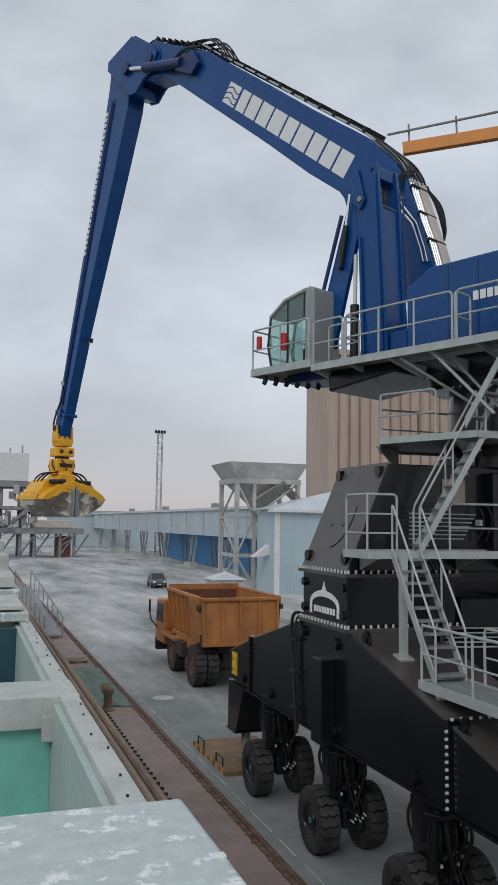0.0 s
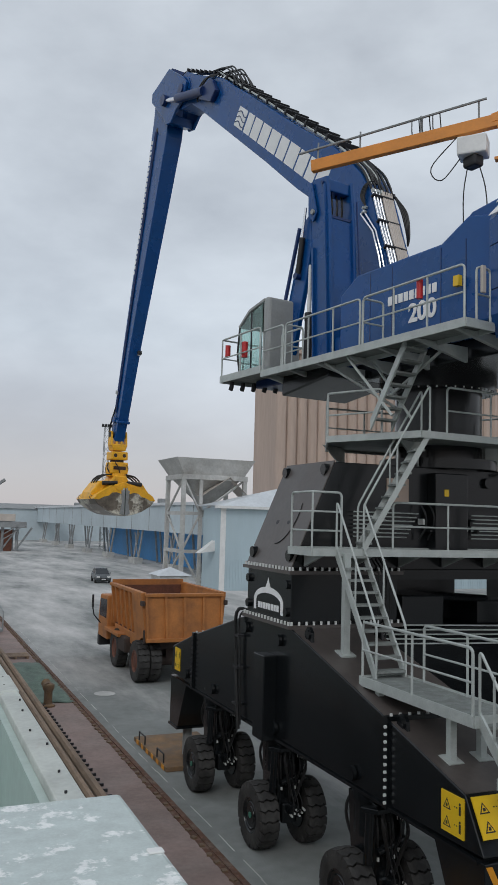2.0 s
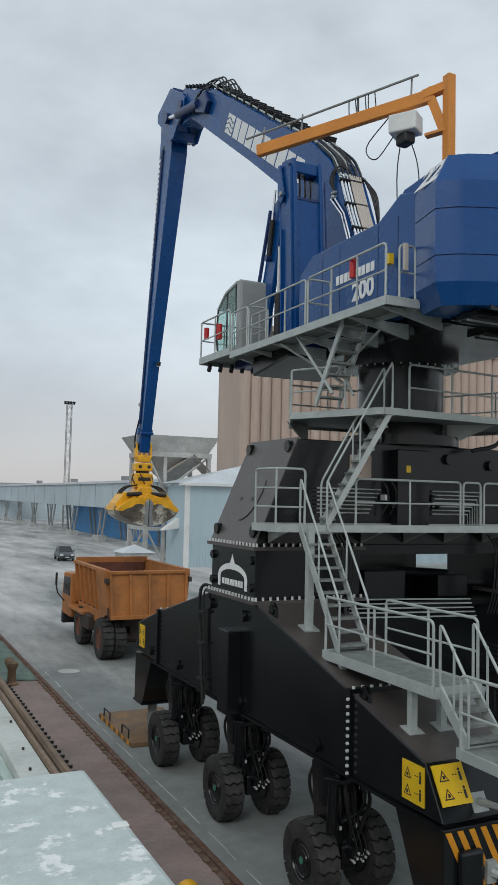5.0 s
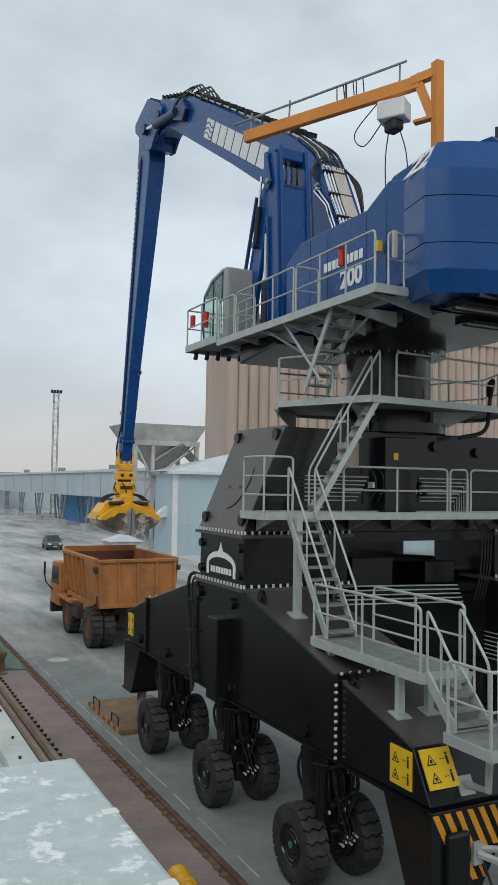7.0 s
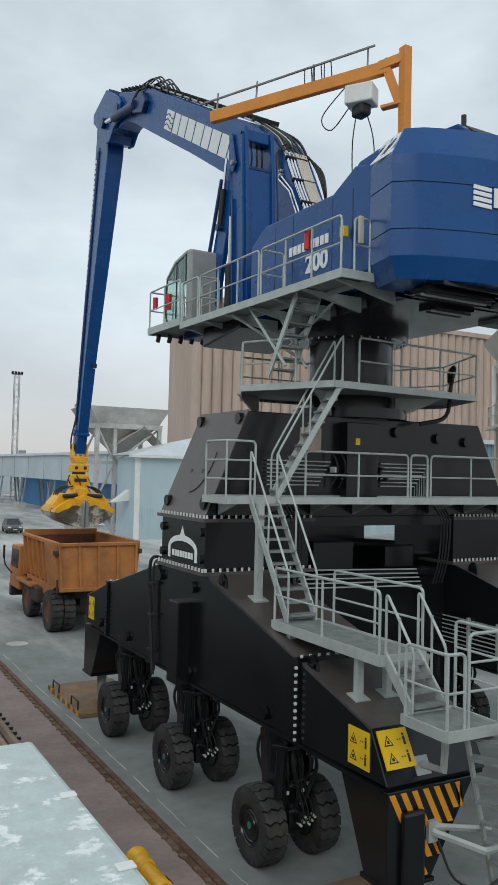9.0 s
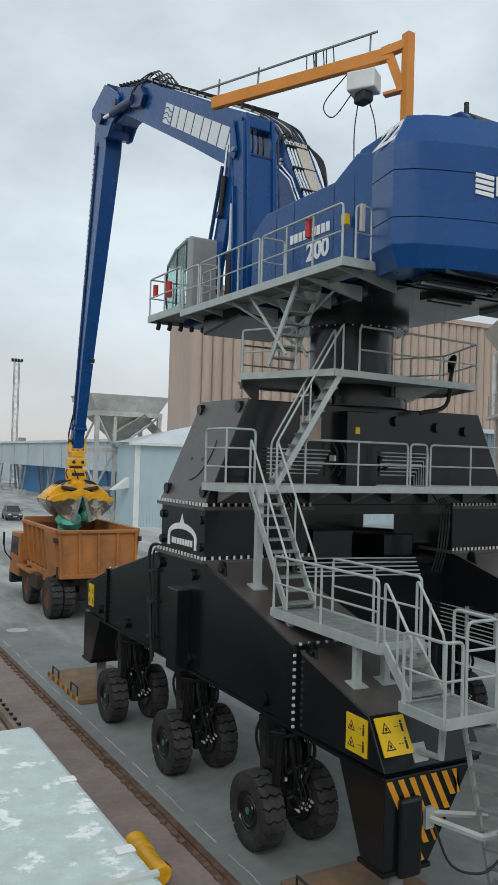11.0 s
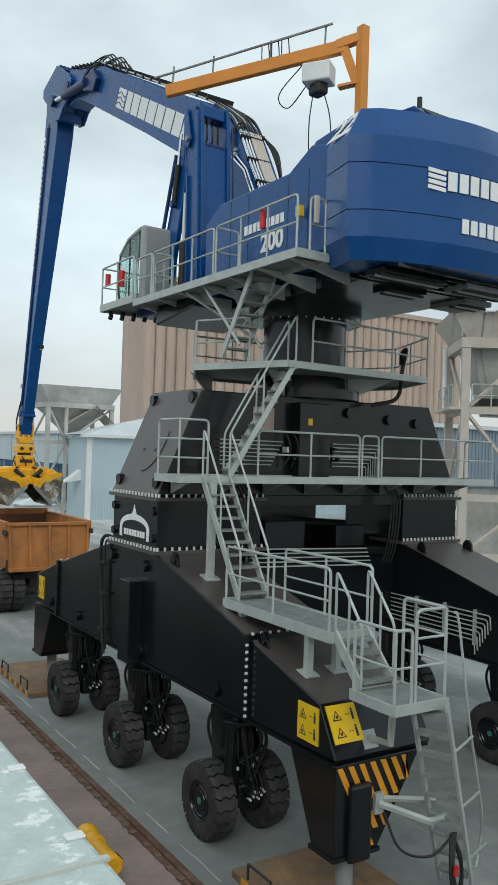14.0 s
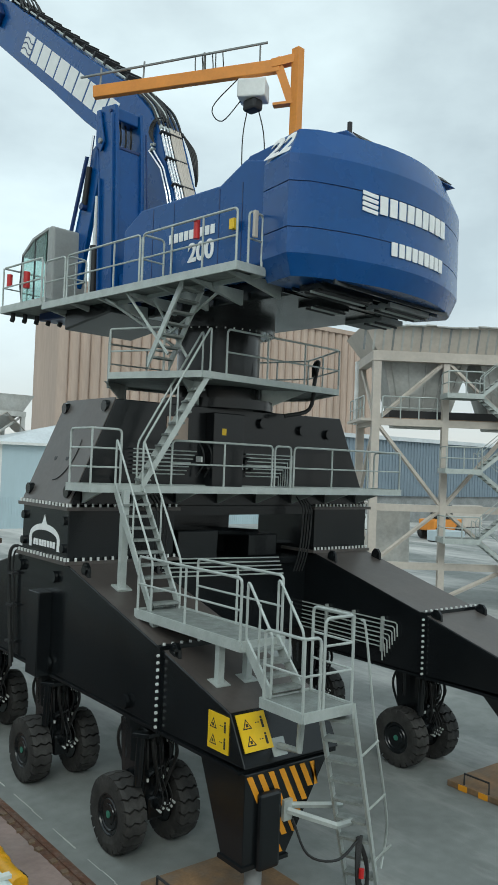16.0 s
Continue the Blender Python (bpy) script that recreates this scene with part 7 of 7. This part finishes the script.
for x in (-9, -5, -1.5, 1, 5.5, 8):
    for y in (0, 7):
        part("leg", Geo().tube([(x, y, 0), (x, y, 12.4 if x < 2 else 4.2)], 0.28, 6), M_STEELGREY, load)
    part("brace", Geo().tube([(x, 0, 0.3), (x + 2.6, 0, 4.2)], 0.18, 5), M_STEELGREY, load)
part("lower_deck", Geo().box((-12, -1, 4.2), (9.5, 8, 5.2)), M_STEELGREY, load)
part("upper_deck", Geo().box((-12, -1, 8.4), (0.5, 8, 9.0)), M_STEELGREY, load)
for k in range(9):
    part("plant_box", Geo().box((-11 + 1.35 * k, -1.2, 5.3 + (k % 3) * 0.3), (-10 + 1.35 * k, 1.0, 7.2 + (k % 2) * 1.0)), M_STEELGREY if k % 2 else M_HOPPER, load)
part("boom_tube", Geo().tube([(-6, 0, 4.0), (5, -4, 12.5)], 0.3, 6), M_STEELGREY, load)
part("chute_roof", Geo().box((0.5, -1.0, 5.3), (7.5, 6, 6.6)), M_CREAM, load, bevel=0.1)
part("hopper_house", Geo().box((5.0, 0, 0), (7.2, 3, 3.8)), M_TRUCKIN, load)

random.seed(5)
for k in range(34):
    x, y = random.uniform(-11.5, 1.0), random.uniform(-1.4, 0.5)
    z = random.uniform(5.4, 11.6)
    w_, h_ = random.uniform(0.3, 1.3), random.uniform(0.3, 1.6)
    part("plant_box", Geo().box((x, y - 0.5, z), (x + w_, y + 0.5, z + h_)), (M_STEELGREY, M_HOPPER, M_DARK)[k % 3], load)
for k in range(30):
    x, z = random.uniform(-11.5, 8), random.uniform(0.5, 4)
    d_ = random.choice((-1, 1)) * random.uniform(1.0, 2.6)
    if x < 0.5:
        z += random.uniform(0, 8)
    part("pipe", Geo().tube([(x, -1.3, z), (x + d_, -1.3, z + random.uniform(0.0, 3.0))], 0.1, 5), M_STEELGREY, load)
for k in range(5):
    part("roof_gear", Geo().tube([(-10 + 2.1 * k, 2, 18.6), (-10 + 2.1 * k, 2, 19.6 + 0.5 * (k % 3))], 0.14, 6), M_STEELGREY, load)
grey = thing("blue_grey_warehouse", (62, 69.5, 0), "blue-grey corrugated warehouse with pale roof edge", "warehouse")
part("wall", Geo().box((0, 0, 3.4), (60, 1.6, 10.5)), M_BLUEGREY, grey)
part("base_wall", Geo().box((0, 0.3, 0), (60, 1.6, 3.4)), M_STEELGREY, grey)
part("roof_edge", Geo().box((-0.5, -0.5, 10.5), (60.5, 1.9, 11.0)), M_SHEDROOF, grey)
for k in range(90):
    part("wall_rib", Geo().box((0.3 + k * 0.6, -0.08, 3.4), (0.55 + k * 0.6, -0.002, 10.5)), M_BLUEGREY, grey)
for k, (x, y, w_, h_) in enumerate(((66, 60, 5, 1.6), (80, 61, 6, 2.6), (58, 52, 2.5, 1.3), (62, 48, 3, 1.0))):
    bx = thing("site_container", (x, y, 0), "pale steel container standing in the yard", "container", group="yard containers")
    part("container_body", Geo().box((0, 0, 0.1), (w_, 2.2, 0.1 + h_)), (M_WHITEBOX, M_CREAM, M_HOPPER, M_GALLERY)[k], bx, bevel=0.05)
    part("container_skid", Geo().box((0.1, 0.1, 0), (w_ - 0.1, 2.1, 0.1)), M_DARK, bx)
# ---- quay clutter ----
bo = thing("mooring_bollard", (5.05, 29.2, 0), "rusty orange mooring bollard on the apron", "bollard", group="bollards")
part("bollard_post", Geo().lathe([(0.0, 0.24), (0.05, 0.24), (0.1, 0.15), (0.5, 0.14), (0.62, 0.2), (0.75, 0.2), (0.8, 0.1), (0.8, 0.0001)], 20, "z"), M_PAD, bo, smooth=True)
part("bollard_head", Geo().tube([(-0.05, -0.1, 0.66), (-0.05, 0.3, 0.74)], 0.16, 14), M_PAD, bo, smooth=True)
bo = thing("mooring_bollard", (5.0, 11.75, 0), "yellow-orange tubular bollard lying along the apron", "bollard", group="bollards")
part("bollard_tube", Geo().lathe([(-0.5, 0.0001), (-0.5, 0.13), (-0.46, 0.17), (-0.34, 0.17), (-0.32, 0.15), (0.2, 0.15), (0.22, 0.18), (0.5, 0.18), (0.55, 0.2), (0.66, 0.2), (0.7, 0.12), (0.7, 0.0001)], 22, "y").shift((0, 0, 0.34)), M_YELLOW, bo, smooth=True)
for y in (-0.2, 0.35):
    part("bollard_foot", Geo().box((-0.13, y - 0.1, 0), (0.13, y + 0.1, 0.24)), M_YELLOW, bo, bevel=0.02)
for k in range(3):
    part("number_bar", Geo().obox((0.115, -0.45 + 0.05 * k, 0.455), (0.02, 0.03, 0.11), (0, -45, 0)), M_DARK, bo)
tg = Geo()
NX, NY = 14, 34
for j in range(NY):
    for i in range(NX):
        u_, v_ = i / (NX - 1), j / (NY - 1)
        x = 4.45 + 1.6 * u_ + 0.12 * noise.noise(Vector((v_ * 5, 0, 1)))
        y = 29.6 + 8.2 * v_ + 0.3 * noise.noise(Vector((u_ * 3, 2, 0)))
        z = 0.03 + 0.3 * abs(noise.noise(Vector((x * 2.2, y * 1.1, 0.5)))) * min(1, 6 * u_, 6 * (1 - u_), 8 * v_, 8 * (1 - v_))
        tg.v.append((x, y, z))
for j in range(NY - 1):
    for i in range(NX - 1):
        a = j * NX + i
        tg.f.append((a, a + 1, a + NX + 1, a + NX))
tarp = part("tarpaulin", tg, M_TARP, None, smooth=True)
so = tarp.modifiers.new("thick", "SOLIDIFY")
so.thickness = 0.015
tagged(tarp, "crumpled green tarpaulin spread on the quay apron", "tarpaulin")
pal = thing("timber_pallet", (5.2, 39.4, 0), "weathered timber pallet on the apron", "pallet")
for k in range(5):
    part("board", Geo().box((-0.6, -0.5 + k * 0.22, 0.1), (0.6, -0.36 + k * 0.22, 0.13)), M_WOOD, pal)
for k in range(3):
    part("bearer", Geo().box((-0.6 + k * 0.53, -0.5, 0.0), (-0.5 + k * 0.53, 0.55, 0.1)), M_WOOD, pal)
gang = thing("gangway", (4.9, 50.5, 0), "grey gangway with railings leaning from ship to quay", "gangway")
part("gangway_deck", Geo().add([(-0.4, -3.2, 0.1), (0.6, -3.2, 0.1), (-0.6, 5, 2.2), (-1.6, 5, 2.2), (-0.4, -3.2, 0.2), (0.6, -3.2, 0.2), (-0.6, 5, 2.3), (-1.6, 5, 2.3)], [(3, 2, 1, 0), (4, 5, 6, 7), (0, 1, 5, 4), (1, 2, 6, 5), (2, 3, 7, 6), (3, 0, 4, 7)]), M_STEELGREY, gang)
for s_ in (0, 1):
    part("gangway_rail", Geo().tube([(-0.4 + s_, -3.2, 0.15), (-0.4 + s_, -3.2, 1.2), (-1.6 + s_, 5, 3.3), (-1.6 + s_, 5, 2.2)], 0.04, 6), M_STEELGREY, gang)
    for k in range(6):
        f = (k + 1) / 7
        p = Vector((-0.4 + s_ - 1.2 * f, -3.2 + 8.2 * f, 0.2 + 2.1 * f))
        part("gangway_post", Geo().tube([p, p + Vector((0, 0, 1.05))], 0.03, 5), M_STEELGREY, gang)
mh = part("manhole_cover", Geo().tube([(7.4, 30.7, -0.05), (7.4, 30.7, 0.006)], 0.4, 24), M_HOPPER)
tagged(mh, "pale dusty manhole cover in the asphalt", "manhole cover")
orange = thing("wheel_loader", (66, 51.5, 0), "orange wheel loader parked beneath the hopper", "wheel loader")
part("loader_body", Geo().box((-2.5, -1, 0.9), (2.0, 1, 2.0)), M_JIB, orange, bevel=0.1)
part("loader_cab", Geo().box((-1.0, -0.8, 2.0), (0.6, 0.8, 3.4)), M_CARGLASS, orange, bevel=0.1)
for x in (-1.6, 1.4):
    for y in (-1.0, 1.0):
        part("loader_wheel", Geo().lathe([(-0.25, 0.0001), (-0.25, 0.75), (0.25, 0.75), (0.25, 0.0001)], 20, "y").shift((x, y, 0.75)), M_RUBBER, orange, smooth=True)


# ---- motion ----
SLEW = [(0.0, 24.0), (0.5, 19.6), (1.0, 15.65), (1.5, 12.2), (2.0, 8.75), (2.5, 6.3), (3.0, 4.1), (3.5, 2.6), (4.0, 1.45), (5.0, 0.4), (6.5, 0.45), (7.0, 0.85), (7.5, 1.12), (8.0, 1.22), (8.5, 1.2), (9.0, 1.25), (11.5, 1.3), (12.0, 1.3), (12.5, 1.32), (13.0, 1.37), (13.5, 1.35), (14.0, 1.42), (14.5, 1.75), (15.0, 2.85), (15.5, 4.5), (16.0, 6.55)]
LUFF = [(0.0, 39.27), (0.5, 39.2), (1.0, 39.15), (1.5, 39.0), (2.0, 38.67), (2.5, 38.13), (3.0, 37.5), (3.5, 37.1), (4.0, 36.46), (5.0, 34.6), (6.5, 31.98), (7.0, 31.2), (7.5, 30.6), (8.0, 30.08), (8.5, 29.6), (9.0, 29.1), (11.5, 27.5), (12.0, 27.2), (12.5, 27.0), (13.0, 26.94), (13.5, 27.1), (14.0, 28.21), (14.5, 30.4), (15.0, 32.53), (15.5, 34.73), (16.0, 36.35)]
CROWD = [(0.0, -71.8), (0.5, -71.85), (1.0, -71.8), (1.5, -71.5), (2.0, -71.4), (2.5, -72.5), (3.0, -73.5), (3.5, -74.6), (4.0, -75.2), (5.0, -76.2), (6.5, -76.9), (7.0, -77.4), (7.5, -77.15), (8.0, -76.95), (8.5, -76.7), (9.0, -76.45), (11.5, -76.35), (12.0, -76.5), (12.5, -76.75), (13.0, -76.87), (13.5, -76.7), (14.0, -75.1), (14.5, -74.0), (15.0, -73.2), (15.5, -72.6), (16.0, -72.2)]
OPEN = [(0.0, 0), (9.3, 0), (10.2, 7), (11.3, 17), (12.0, 28), (12.6, 38), (13.2, 43), (14.0, 44), (16.0, 42)]


def tip_at(i):
    b, c = radians(LUFF[i][1] + A_ELBOW), radians(CROWD[i][1])
    ey, ez = PIN_Y + R_BOOM * math.cos(b), PIN_Z + R_BOOM * math.sin(b)
    return ey, ez, ey + L_STICK * math.cos(c) - Z_TIP * math.sin(c), ez + L_STICK * math.sin(c) + Z_TIP * math.cos(c)


def motions():
    walk(upper, [(t, pose(BX, BY, 0, 0, 0, a)) for t, a in SLEW])
    walk(boom, [(t, pose(0, PIN_Y, PIN_Z, a, 0, 0)) for t, a in LUFF])
    srows, grows = [], []
    for i, (t, c) in enumerate(CROWD):
        ey, ez, ty, tz = tip_at(i)
        srows.append((t, pose(0, ey, ez, c, 0, 0)))
        grows.append((t, pose(0, ty, tz, 0, 0, -2)))
    walk(stick, srows)
    walk(grab, grows)
    for sh, s in shells:
        walk(sh, [(t, pose(0.33 * s, 0, -2.35, 0, -s * a, 0)) for t, a in OPEN])
    # cargo: rides inside the closed shells, then pours into the box
    for k, ld in enumerate(loads):
        rows = []
        ox, oy = 0.42 * math.sin(k * 2.4), 0.22 * math.cos(k * 1.7)
        leave = 9.75 + 0.125 * k
        here = None
        for i, (t, a) in enumerate(SLEW):
            if t < leave:
                ey, ez, ty, tz = tip_at(i)
                r = radians(a)
                here = (BX - math.sin(r) * ty + ox, BY + math.cos(r) * ty + oy, tz - 2.88)
                rows.append((t, pose(*here, 0, 0, 20 * (k % 4))))
        rows.append((leave, pose(*here, 0, 0, 20 * (k % 4))))
        land = (10.75 + 1.6 * ox, 35.2 + 4 * oy, 2.15 + 0.02 * k)
        mid = [(p + q) / 2 for p, q in zip(here, land)]
        rows.append((leave + 0.65, pose(mid[0], mid[1], mid[2] + 0.15, 6, 4, 20 * (k % 4))))
        rows.append((leave + 1.1, pose(*land, 60, 10, 20 * (k % 4))))
        rows.append((16.0, pose(*land, 60, 10, 20 * (k % 4))))
        walk(ld, rows)


motions()
